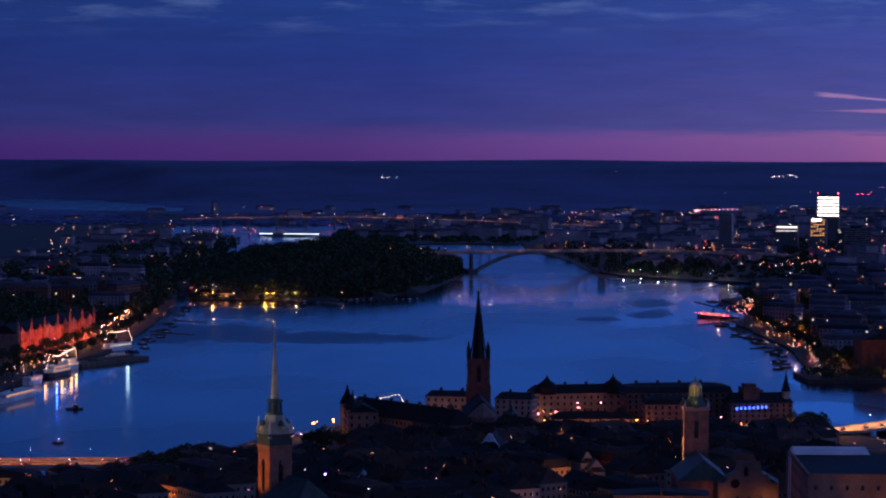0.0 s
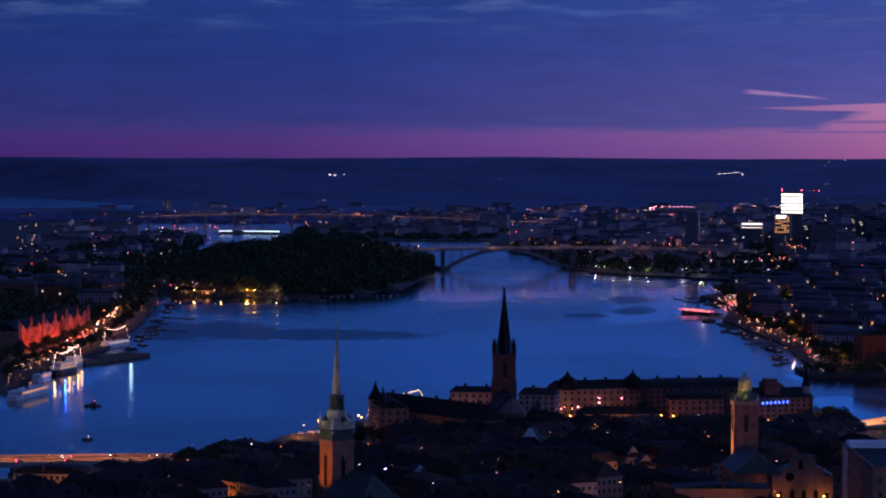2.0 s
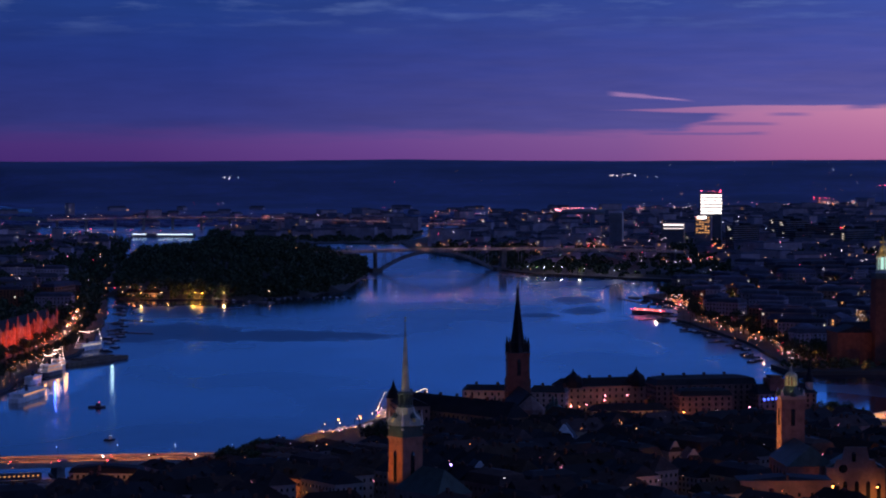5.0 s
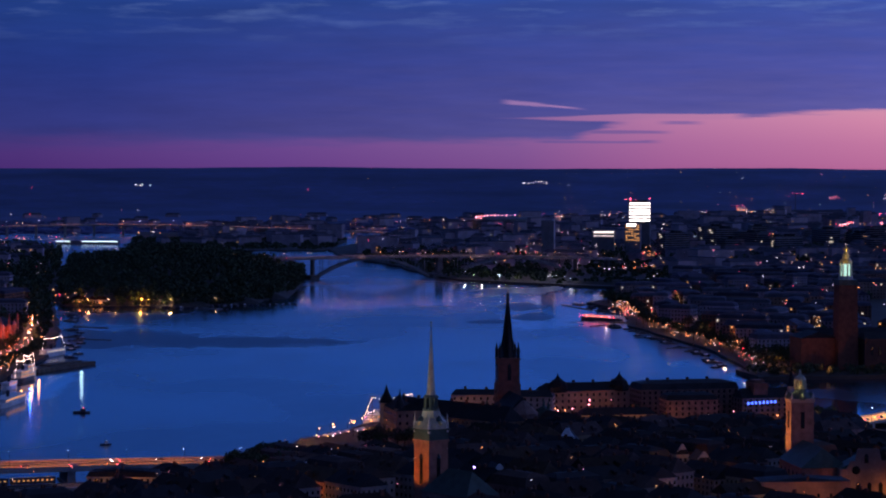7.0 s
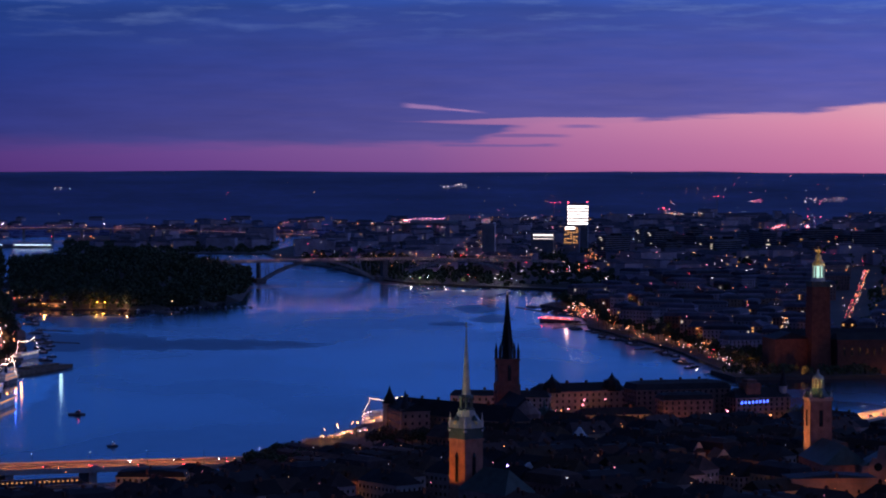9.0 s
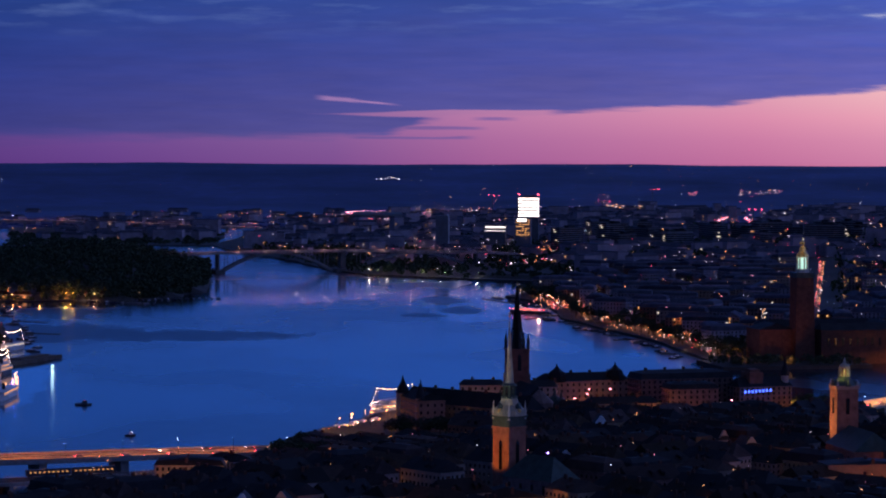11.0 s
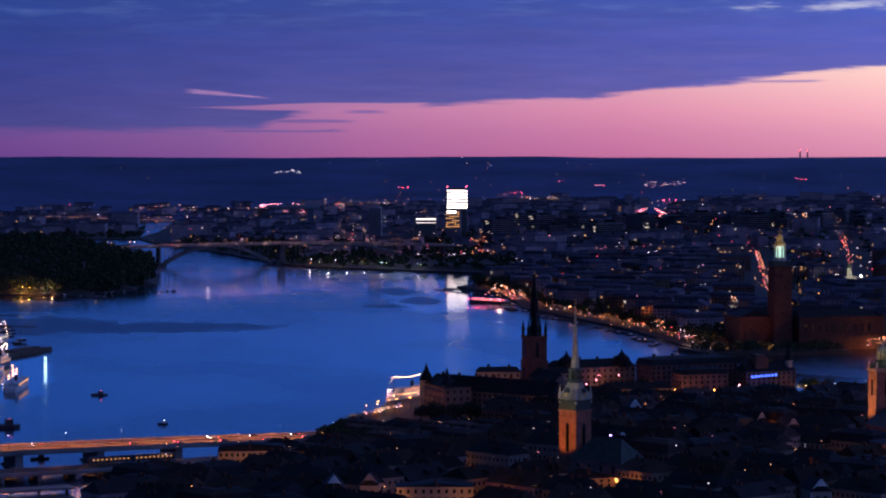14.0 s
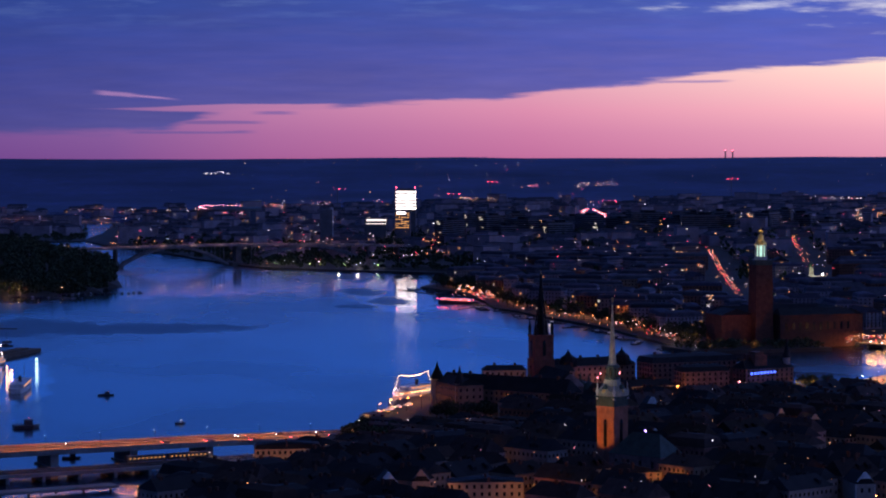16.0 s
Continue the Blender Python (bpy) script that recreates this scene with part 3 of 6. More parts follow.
    PROTO_OLD.append(house(100 + i, r.uniform(24, 31), r.uniform(14, 18), r.uniform(10.0, 14.5) if i < 14 else r.uniform(6.0, 8.0), r.uniform(4.8, 7.0) if i < 14 else r.uniform(3.2, 4.4), wall, (BLACK_ROOF, ROOF)[i % 2],
                           f"{'low ' if i > 13 else ''}{tone} old town house with {kind} roof, mostly unlit", lit=(0, 0, 1, 0, 0, 0, 1)[i % 7], mans=i % 5 == 2, hip=(0.3, 2.5, 4.0)[i % 3], floors=3))

PROTO_CITY = []
for i in range(12):
    r = random.Random(300 + i)
    w, d, h = r.uniform(34, 58), r.uniform(14, 20), r.uniform(15, 22)
    ob = thing("apartment_building", 0, 0, -200, "five-storey plastered apartment block with dark roof and few lit windows", "building", "city blocks")
    part("wall", M().box(0, 0, -6, h, w, d), (CITY_WALL, CITY_WALL, DARK_BRICK, PALACE_WALL)[i % 4], ob)
    part("roof", M().mansard(0, 0, h, h + r.uniform(3.5, 6), w, d) if i % 3 else M().gable(0, 0, h, h + 5, w, d, 0, 4), SLATE, ob)
    wm = M()
    pl = window_grid(wm, w, h, d, 5, 3.6, z0=1.8, size=(1.3, 1.7))
    part("glazing", wm, GLASS, ob, "dark window rows")["kind"] = "stuff"
    lm = M()
    for x, y, z, along in r.sample(pl, r.randint(3, 9)):
        lm.box(x, y, z, z + 1.7, 1.5 if along else 0.4, 0.4 if along else 1.5)
    part("lit_glazing", lm, (G_WIN, G_WINW, G_AMBER if i % 6 == 0 else G_WIN)[i % 3], ob, "warmly lit windows")["kind"] = "stuff"
    PROTO_CITY.append(ob)

PROTO_OFFICE = []
for i in range(6):
    r = random.Random(500 + i)
    w, d, h = r.uniform(30, 70), r.uniform(16, 24), r.uniform(22, 46)
    ob = thing("office_block", 0, 0, -200, "plain grey office block with flat roof and lit strips", "building", "office blocks")
    part("wall", M().box(0, 0, -6, h, w, d), MODERN, ob)
    part("roof", M().box(0, 0, h, h + 0.8, w + 0.6, d + 0.6).box(w * 0.1, 0, h + 0.8, h + 4, w * 0.3, d * 0.5), BLACK_ROOF, ob)
    wm, lm = M(), M()
    fl = int(h / 3.4)
    for f in range(fl):
        z = 2 + f * 3.3
        wm.box(0, 0, z, z + 1.6, w + 0.3, d + 0.3)
        if r.random() < 0.35:
            lx = r.uniform(0.15, 0.6) * w
            lm.box(d / 2 * 0, r.uniform(-0.2, 0.2) * d, z + 0.1, z + 1.5, w + 0.6, lx * 0.2)
    part("glazing", wm, GLASS, ob, "dark window bands")["kind"] = "stuff"
    part("lit_glazing", lm, (G_WINW, G_WIN)[i % 2], ob, "lit office windows")["kind"] = "stuff"
    PROTO_OFFICE.append(ob)

# places kept free for landmarks: x, y, radius
CLEAR = [(-2, -6, 34), (33, -2, 32), (432, -62, 27), (450, -46, 26), (456, -92, 26), (352, 98, 24), (352, -215, 44), (390, -232, 30), (338, 131, 25), (365, 133, 34), (440, 117, 28), (389, 156, 24), (418, 150, 26), (446, 148, 24), (440, 235, 78), (69, -48, 40), (30, -75, 34), (100, -18, 30), (-90, 47, 60), (-28, -30, 34), (-45, 165, 52), (322, -215, 40), (240, -190, 32), (206, -175, 30), (206, 20, 18), (527, -189, 15), (512, -171, 13), (329, 83, 12), (285, 76, 12), (576, 29, 14), (383, -24, 13), (325, -115, 20), (-5, 62, 46), (-45, 120, 50), (512, -140, 34), (546, -146, 34), (515, -64, 30), (546, -110, 24), (480, 205, 20), (325, 63, 15), (346, 66, 13), (366, 68, 11), (384, 70, 9), (406, 67, 12), (430, 66, 12), (453, 65, 11), (474, 64, 9), (490, -60, 18), (470, 172, 30)]


def old_town_houses():
    r = random.Random(42)
    base = math.radians(38)
    c, s = math.cos(base), math.sin(base)
    n = 0
    for j in range(-34, 35):
        for i in range(-26, 27):
            u = i * 33.5 + (j % 2) * 11 + r.uniform(-1.5, 1.5)
            v = j * 23.0 + (3.5 if (i % 3 == 0) else 0) + r.uniform(-1, 1)
            x, y = 380 + u * c - v * s, 0 + u * s + v * c
            if not inside(OLD_TOWN, x, y) or x < 60 or (x < 150 and y < -60) or x > 585 or y > 275 or y < -290 or (x < 270 and y > 200):
                continue
            if any(math.hypot(x - a, y - b) < q for a, b, q in CLEAR):
                continue
            if not all(inside(OLD_TOWN, x + a * 14, y + b * 14) for a, b in ((1, 0), (-1, 0), (0, 1), (0, -1))):
                continue
            ob = place(r.choice(PROTO_OLD[14:] if (y < -60 and x < 345) else PROTO_OLD[:14]), x, y, hill(x, y), base + r.choice((0, 0, 0, math.pi / 2 * 0.94)) + r.uniform(-0.12, 0.12))
            n += 1
    return n


old_town_houses()


JOINED = {"wall": M(), "roof": M(), "lit": M(), "lit2": M()}


def joined_block(r, x, y, z, rot, tall=1.0):
    """A block too far off to be told apart, into the joined rest."""
    w, d, h = r.uniform(26, 60), r.uniform(13, 20), r.uniform(11, 21) * tall
    JOINED["wall"].box(x, y, z - 4, z + h, w, d, rot)
    if tall > 1.3:
        JOINED["roof"].box(x, y, z + h, z + h + 1, w + 0.5, d + 0.5, rot)
    else:
        JOINED["roof"].gable(x, y, z + h, z + h + 5, w, d, rot, 3)
    c, s = math.cos(rot), math.sin(rot)
    for k in range(r.choice((0, 0, 0, 1, 1, 2, 4))):
        f = r.randint(0, max(1, int(h / 3.4) - 1)) * 3.4 + 1.5
        u, v = r.choice(((w / 2, r.uniform(-0.4, 0.4) * d), (r.uniform(-0.45, 0.45) * w, -d / 2), (-w / 2, r.uniform(-0.4, 0.4) * d), (r.uniform(-0.45, 0.45) * w, d / 2)))
        JOINED[r.choice(("lit", "lit", "lit2"))].box(x + u * c - v * s, y + u * s + v * c, z + f, z + f + 1.6, 1.7, 1.7, rot)


def in_park(x, y):
    """The open lakeside park in front of the newspaper tower."""
    return -2450 < x < -1480 and abs((x + 1411) * 195 + (y - 116) * 1268) / 1283 < 62


def city_blocks():
    r = random.Random(5)
    spots = []
    for j in range(0, 60):
        for i in range(0, 64):
            x, y = -470 - i * 62 + r.uniform(-8, 8), 205 + j * 44 + r.uniform(-5, 5)
            if not inside(NORTH, x, y) or x < -4400:
                continue
            lim = 230 + (1675 - x) * 0.355 - 330
            if y > lim or math.hypot(x + 500, y - 320) < 120 or math.hypot(x + 1175, y - 555) < 85 or (math.hypot(x + 2640, y - 300) < 95) or math.hypot(x + 2458, y - 147) < 45:
                continue
            if x < -1500 and y < 290 and r.random() < 0.5:
                continue
            if not all(inside(NORTH, x + a * 32, y + b * 32) for a, b in ((1, 0), (-1, 0), (0, 1), (0, -1))):
                continue
            dx, dy = x + 874, y - 385          # the straight street that runs away from the lake
            if abs(dx * 0.234 + dy * 0.972) < 34 and -1150 < dx < 60:
                continue
            if -4750 < x < -2850 and abs((y - 845) + (x + 3560) * 0.281) < 62:      # the far motorway
                continue
            if -2300 < x < -1250 and abs((y - 689) + (x + 1613) * 0.269) < 36:      # the second straight street
                continue
            spots.append((math.hypot(x - CX, y - CY), x, y, r.choice((0, math.pi / 2)) + 0.27 + 1.5 * noise.noise((x * 0.0016, y * 0.0016, 5.0)) + r.uniform(-0.09, 0.09)))
    for k in range(150):                        # the tip of the northern shore behind the arches
        x, y = r.uniform(-4300, -2160), r.uniform(-140, 230)
        if inside(NORTH, x, y) and inside(NORTH, x, y - 45) and inside(NORTH, x + 40, y):
            spots.append((math.hypot(x - CX, y - CY) + 900, x, y, r.uniform(0, 3)))
    for k in range(190):                        # the southern side
        x, y = r.uniform(-3000, -560), r.uniform(-1000, -470)
        if not inside(SOUTH, x, y) or y < -470 - (-x) * 0.16 - 40 or not inside(SOUTH, x, y + 40) or (-1000 < x < -560 and y > -520):
            continue
        spots.append((math.hypot(x - CX, y - CY), x, y, r.uniform(-0.3, 0.3) + r.choice((0, math.pi / 2))))
    spots.sort()
    near, offices = 0, 0
    for dist, x, y, rot in spots:
        if in_park(x, y):
            continue
        z = hill(x, y)
        if x < -2300 and offices < 40 and r.random() < 0.3 and y > -100:
            place(r.choice(PROTO_OFFICE), x, y, z, rot)
            offices += 1
        elif near < 285:
            place(r.choice(PROTO_CITY), x, y, z, rot)
            near += 1
        else:
            joined_block(r, x, y, z, rot, r.choice((0.55, 0.7, 0.8, 0.9, 1.0, 1.5)))
    for k in range(90):                         # islands past the wooded island
        x, y = r.uniform(-4600, -3350), r.uniform(-560, -230)
        if inside(ESSINGE, x, y) and inside(ESSINGE, x + 50, y):
            joined_block(r, x, y, 2.4, r.uniform(0, 3), 1.4 if r.random() < 0.3 else 0.8)
    for k in range(520):                        # suburbs among the woods
        a, q = r.uniform(-0.27, 0.42), r.uniform(5300, 7300)
        x, y = CX - q * math.cos(a), CY + q * math.sin(a)
        z = far_height(x, y)
        if z > 0 and (a > -0.05 or r.random() < 0.35):
            joined_block(r, x, y, z, r.uniform(0, 3), 1.4 if r.random() < 0.08 else 0.42)
    far = thing("distant_city_blocks", 0, 0, 0, "rows of far dark city blocks with scattered lit windows", "buildings")
    far["kind"] = "stuff"
    part("far_wall", JOINED["wall"], CITY_WALL, far)["kind"] = "stuff"
    part("far_roof", JOINED["roof"], SLATE, far)["kind"] = "stuff"
    part("far_window", JOINED["lit"], G_WIN, far, "warmly lit windows")["kind"] = "stuff"
    part("far_office_window", JOINED["lit2"], G_WINW, far, "white lit windows")["kind"] = "stuff"


city_blocks()


# ---- churches and landmarks ----
def gothic_windows(ob, w, z0, z1, rot0, off, width=1.6):
    for k in range(4):
        a = rot0 + k * math.pi / 2
        x, y = math.cos(a) * off, math.sin(a) * off
        m = M().box(x, y, z0, z1 - width * 0.5, 0.3, width, a).lathe(x, y, [(width * 0.5, z1 - width * 0.5), (width * 0.34, z1), (0.05, z1 + width * 0.35)], 8)
        part("belfry_window", m, GLASS, ob, "dark pointed belfry opening")


def church_island():
    """Brick church with an openwork iron spire."""
    ob = thing("iron_spire_church", -2, -6, 2.6, "dark brick church with slender openwork iron spire", "church")
    a0 = math.radians(8)
    t = M().box(0, 0, -2, 30, 14.6, 14.6, a0).box(0, 0, 30, 46, 13.4, 13.4, a0).box(0, 0, 30, 30.8, 14.9, 14.9, a0).box(0, 0, 46, 47.2, 14.4, 14.4, a0)
    part("tower", t, TOWER_BRICK, ob, "old dark red brick tower")
    gothic_windows(ob, 2.2, 33, 43, a0, 6.7, 2.4)
    gothic_windows(ob, 2.0, 17, 26, a0, 7.3, 1.8)
    for sx in (-1, 1):
        for sy in (-1, 1):
            x, y = 6.0 * sx * math.cos(a0) - 6.0 * sy * math.sin(a0), 6.0 * sx * math.sin(a0) + 6.0 * sy * math.cos(a0)
            part("pinnacle", M().lathe(x, y, [(1.0, 47), (1.0, 51), (1.3, 51.2), (0.5, 55), (0.1, 57.5)], 8), IRON, ob)
    # openwork spire: eight ribs, rings and cross bars
    prof = [(5.0, 47), (4.3, 53), (3.1, 60), (2.3, 67), (1.5, 74), (0.8, 81), (0.2, 88.5)]
    for k in range(8):
        a = 2 * math.pi * k / 8 + a0
        m = M()
        for (r0, z0), (r1, z1) in zip(prof, prof[1:]):
            m.beam((r0 * math.cos(a), r0 * math.sin(a), z0), (r1 * math.cos(a), r1 * math.sin(a), z1), 0.7, 0.7)
        part("spire_rib", m, IRON, ob)
    for i, (r0, z0) in enumerate(prof[:-1]):
        part("spire_ring", M().lathe(0, 0, [(r0 + 0.2, z0 - 0.4), (r0 + 0.25, z0 + 0.5), (r0 - 0.5, z0 + 0.5), (r0 - 0.5, z0 - 0.4)], 8, a0), IRON, ob)
        (r1, z1) = prof[i + 1]
        part("spire_lattice", M().lathe(0, 0, [(r0 * 0.72, z0), (r1 * 0.72, z1)], 4, a0), IRON, ob)
    part("finial", M().lathe(0, 0, [(0.2, 88), (0.6, 89), (0.15, 89.6), (0.12, 91)], 6), GOLD, ob)
    part("nave", M().box(32, 4, -2, 17, 50, 19, a0).box(34, 5, -2, 11, 46, 30, a0), DARK_BRICK, ob)
    part("nave_roof", M().gable(32, 4, 17, 27, 50, 19, a0, 3), BLACK_ROOF, ob)
    part("aisle_roof", M().gable(34, 5, 11, 16.8, 46, 30, a0, 6), BLACK_ROOF, ob)
    part("apse", M().lathe(58, 8, [(9, -2), (9, 17), (9.5, 17.2), (1.0, 25)], 8, a0), DARK_BRICK, ob)
    for sx, sy in ((25, 22), (42, 24), (30, -14), (46, -11)):
        part("burial_chapel", M().lathe(sx, sy, [(6, -2), (6, 11), (6.5, 11.3), (5.6, 14), (3.6, 17), (1.0, 18.5), (0.8, 21), (0.1, 23)], 8, a0), COPPER, ob, "domed burial chapel in grey-green copper")
    for k in range(5):
        part("nave_window", M().box(14 + k * 9, -5.6 + k * 1.3, 4, 13, 1.6, 0.5, a0), GLASS, ob)


def church_copper():
    """Brick tower church with a tall copper needle."""
    rot = math.radians(38)
    ob = thing("copper_spire_church", 432, -58, 10, "brick church with floodlit tower and slim copper spire", "church")
    part("tower", M().box(0, 0, -2, 29.5, 12.4, 12.4, rot).box(0, 0, 29.5, 30.6, 13.4, 13.4, rot), BRICK, ob, "red brick tower lit orange from below")
    part("gallery", M().box(0, 0, 30.6, 35, 12.6, 12.6, rot).box(0, 0, 35, 36, 14.2, 14.2, rot), COPPER, ob, "dark copper-clad gallery")
    for k in range(4):
        a = rot + k * math.pi / 2
        part("clock_gable", M().box(6.4 * math.cos(a), 6.4 * math.sin(a), 36, 41.5, 1.2, 5.0, a, 1, 0.55).lathe(6.6 * math.cos(a), 6.6 * math.sin(a), [(2.0, 41), (1.2, 43), (0.1, 44.6)], 8), COPPER, ob)
        part("clock_face", M().lathe(7.05 * math.cos(a), 7.05 * math.sin(a), [(0.1, 37.6), (1.2, 38.2), (1.5, 39.2), (1.2, 40.2), (0.1, 40.8)], 10), GOLD, ob, "dull gilded clock face")
        b = a + math.pi / 4
        # pale trim on the spirelets stands for the light they catch
        part("corner_spirelet", M().lathe(8.4 * math.cos(b), 8.4 * math.sin(b), [(0.8, 34), (0.8, 38), (1.1, 38.2), (0.35, 42), (0.05, 46)], 6), TRIM, ob)
        part("belfry_window", M().box(6.3 * math.cos(a), 6.3 * math.sin(a), 12, 23, 0.5, 2.2, a).lathe(6.3 * math.cos(a), 6.3 * math.sin(a), [(1.1, 23), (0.7, 24.2), (0.05, 25)], 8), GLASS, ob, "tall dark belfry opening")
    part("tower_roof", M().lathe(0, 0, [(9.3, 36), (8.6, 39.5), (5.6, 43), (4.6, 46.5), (4.4, 47.3)], 8, rot + math.pi / 8), SPIRE_COPPER, ob, "curved green copper roof")
    for k in range(8):
        a = rot + k * math.pi / 4
        part("lantern_column", M().beam((3.3 * math.cos(a), 3.3 * math.sin(a), 47.3), (3.1 * math.cos(a), 3.1 * math.sin(a), 54), 0.8, 0.8), COPPER, ob)
    part("lantern_floor", M().lathe(0, 0, [(4.4, 47.2), (4.4, 48.2), (1.2, 48.3), (1.2, 54), (4.2, 54), (4.0, 55), (2.8, 55.6)], 8, rot), COPPER, ob)
    part("spire", M().lathe(0, 0, [(2.5, 55.4), (2.1, 58), (1.3, 70), (0.6, 82), (0.2, 90)], 8, rot), SPIRE_COPPER, ob, "pale floodlit copper needle")
    part("weathercock", M().lathe(0, 0, [(0.2, 90), (0.8, 90.6), (0.2, 91.2), (0.1, 93)], 6).box(0, 0, 92, 92.8, 1.6, 0.15, rot), GOLD, ob)
    c, s = math.cos(rot), math.sin(rot)
    part("nave", M().box(24 * c, 24 * s, -2, 10, 36, 21, rot), BRICK, ob)
    part("nave_roof", M().gable(24 * c, 24 * s, 10, 19.5, 36, 21, rot, 9), COPPER, ob, "hipped green copper roof")
    for k in range(4):
        for sd in (-1, 1):
            u = 11 + 8.5 * k
            part("nave_window", M().box(u * c - sd * 10.6 * s, u * s + sd * 10.6 * c, 2, 8, 1.6, 0.4, rot), GLASS, ob)
    return ob


def church_cathedral():
    rot = math.radians(6)
    ob = thing("cathedral", 338, 131, 10, "ochre plastered cathedral tower with copper lantern, floodlit", "church")
    part("tower", M().box(0, 0, -2, 41.5, 13.6, 13.6, rot).box(0, 0, 25, 25.8, 14.2, 14.2, rot), DARK_BRICK, ob, "red-brown plastered tower")
    part("cornice", M().box(0, 0, 41.5, 43.4, 14.8, 14.8, rot), PLASTER, ob)
    for k in range(4):
        a = rot + k * math.pi / 2
        part("clock_gable", M().lathe(6.6 * math.cos(a), 6.6 * math.sin(a), [(2.0, 43), (1.9, 44.6), (1.0, 46), (0.1, 46.6)], 8), COPPER, ob)
        part("belfry_window", M().box(6.9 * math.cos(a), 6.9 * math.sin(a), 29, 37, 0.4, 2.4, a), GLASS, ob, "dark louvred belfry opening")
        b = a + math.pi / 4
        part("urn", M().lathe(9 * math.cos(b), 9 * math.sin(b), [(0.6, 43.4), (0.9, 44.4), (0.3, 45.4), (0.1, 46.6)], 6), TRIM, ob)
    part("tower_roof", M().lathe(0, 0, [(7.2, 43.4), (5.4, 45.4), (4.0, 47.2), (3.5, 48)], 8, rot + math.pi / 8), COPPER, ob)
    for k in range(8):
        a = rot + math.pi / 8 + k * math.pi / 4
        part("lantern_column", M().beam((3.2 * math.cos(a), 3.2 * math.sin(a), 48), (3.0 * math.cos(a), 3.0 * math.sin(a), 53.5), 1.1, 1.1), SPIRE_COPPER, ob)
    part("lantern_dome", M().lathe(0, 0, [(3.7, 53.5), (3.5, 54.2), (2.6, 55.6), (1.0, 56.6), (0.7, 58), (0.15, 60)], 8), SPIRE_COPPER, ob, "green lantern dome in copper paled as if floodlit")
    part("lantern_core", M().lathe(0, 0, [(1.6, 48), (1.6, 53.5)], 8), DARK_BRICK, ob)
    part("nave", M().box(33, 3, -2, 15, 52, 27, rot), BRICK, ob)
    part("nave_roof", M().gable(33, 3, 15, 24, 52, 27, rot, 4), COPPER, ob, "dark green copper nave roof")
    for k in range(5):
        part("nave_window", M().box(14 + 9 * k, 3 - 13.6 + (14 + 9 * k) * 0.1 - 3.3, 4, 12, 1.8, 0.5, rot), GLASS, ob)
    return ob


def city_hall():
    rot = math.radians(8)
    ob = thing("city_hall", -475, 289, 2.6, "huge dark red brick city hall with lit tower lantern", "town hall")
    part("tower", M().box(0, 0, -3, 74, 17.5, 17.5, rot, 0.86, 0.86), PALACE_BRICK, ob)
    part("tower_cornice", M().box(0, 0, 70, 74.5, 16, 16, rot), COPPER, ob)
    part("lantern", M().lathe(0, 0, [(3.7, 77.5), (3.5, 87)], 8, rot), G_LANTERN, ob, "lantern glowing greenish white")
    part("lantern_base", M().lathe(0, 0, [(6, 74.5), (6, 77), (4.4, 77.5)], 8, rot), TRIM, ob)
    for k in range(8):
        a = rot + k * math.pi / 4
        part("lantern_column", M().beam((5.0 * math.cos(a), 5.0 * math.sin(a), 77), (4.8 * math.cos(a), 4.8 * math.sin(a), 88), 0.9, 0.9), TRIM, ob)
    part("lantern_cap", M().lathe(0, 0, [(5.6, 88), (5.2, 89.5), (3.0, 92), (2.4, 96), (0.5, 97.5)], 8, rot), GOLD, ob, "gilded cap lit golden")
    for k in range(3):
        a = rot + k * 2 * math.pi / 3
        part("crown", M().lathe(1.4 * math.cos(a), 1.4 * math.sin(a), [(0.8, 98.4), (1.2, 99.6), (0.4, 100.4)], 8), GOLD, ob)
    part("crown_mast", M().lathe(0, 0, [(0.35, 97), (0.25, 104)], 6), GOLD, ob)
    c, s = math.cos(rot), math.sin(rot)
    for nm, u, v, w, d, h in (("south_wing", -18, -22, 34, 30, 25), ("east_wing", 4, 48, 22, 72, 25), ("north_wing", -30, 86, 70, 22, 24), ("west_wing", -62, 34, 20, 104, 24)):
        x, y = u * c - v * s, u * s + v * c
        wing = part(nm, M().box(x, y, -3, h, w, d, rot).box(x, y, h, h + 1.2, w + 0.6, d + 0.6, rot), PALACE_BRICK, ob)
        if w > d:
            rf = M().gable(x, y, h + 1.2, h + 6.5, w, d, rot, 3)
        else:
            rf = M().gable(x, y, h + 1.2, h + 6.5, d, w, rot + math.pi / 2, 3)
        part("wing_roof", rf, BLACK_ROOF, ob, "dark sheet roof")
    for k in range(10):
        v = 18 + k * 6.6
        x, y = 15.2 * c - v * s, 15.2 * s + v * c
        part("tall_window", M().box(x, y, 13, 19.5, 0.4, 2.2, rot), GLASS, ob)
    solo("city_hall_terrace", M().box(0, 0, -3, 0.6, 70, 130, rot), SOIL, "planted terrace at the lake edge", "terrace", at=(-448, 268, 2.4))


def needle_turret(ob, x, y, z, r=4.0, top=12.0):
    part("turret", M().lathe(x, y, [(r, -2), (r, z), (r + 0.4, z + 0.3)], 12), PALE_PLASTER, ob)
    part("turret_roof", M().lathe(x, y, [(r + 0.6, z + 0.3), (r * 0.85, z + top * 0.25), (r * 0.4, z + top * 0.55), (r * 0.15, z + top * 0.8), (0.08, z + top)], 12), BLACK_ROOF, ob, "pointed black turret roof")


def palace_block(name, x, y, w, d, h, rise, rot, label, wall=PALE_PLASTER, floors=3, per=4.0, lit=(), mans=False, hip=3.0, z=2.6):
    """A large building with every window a part. rot turns w from the x axis."""
    ob = thing(name, x, y, z, label, "building", rot=rot)
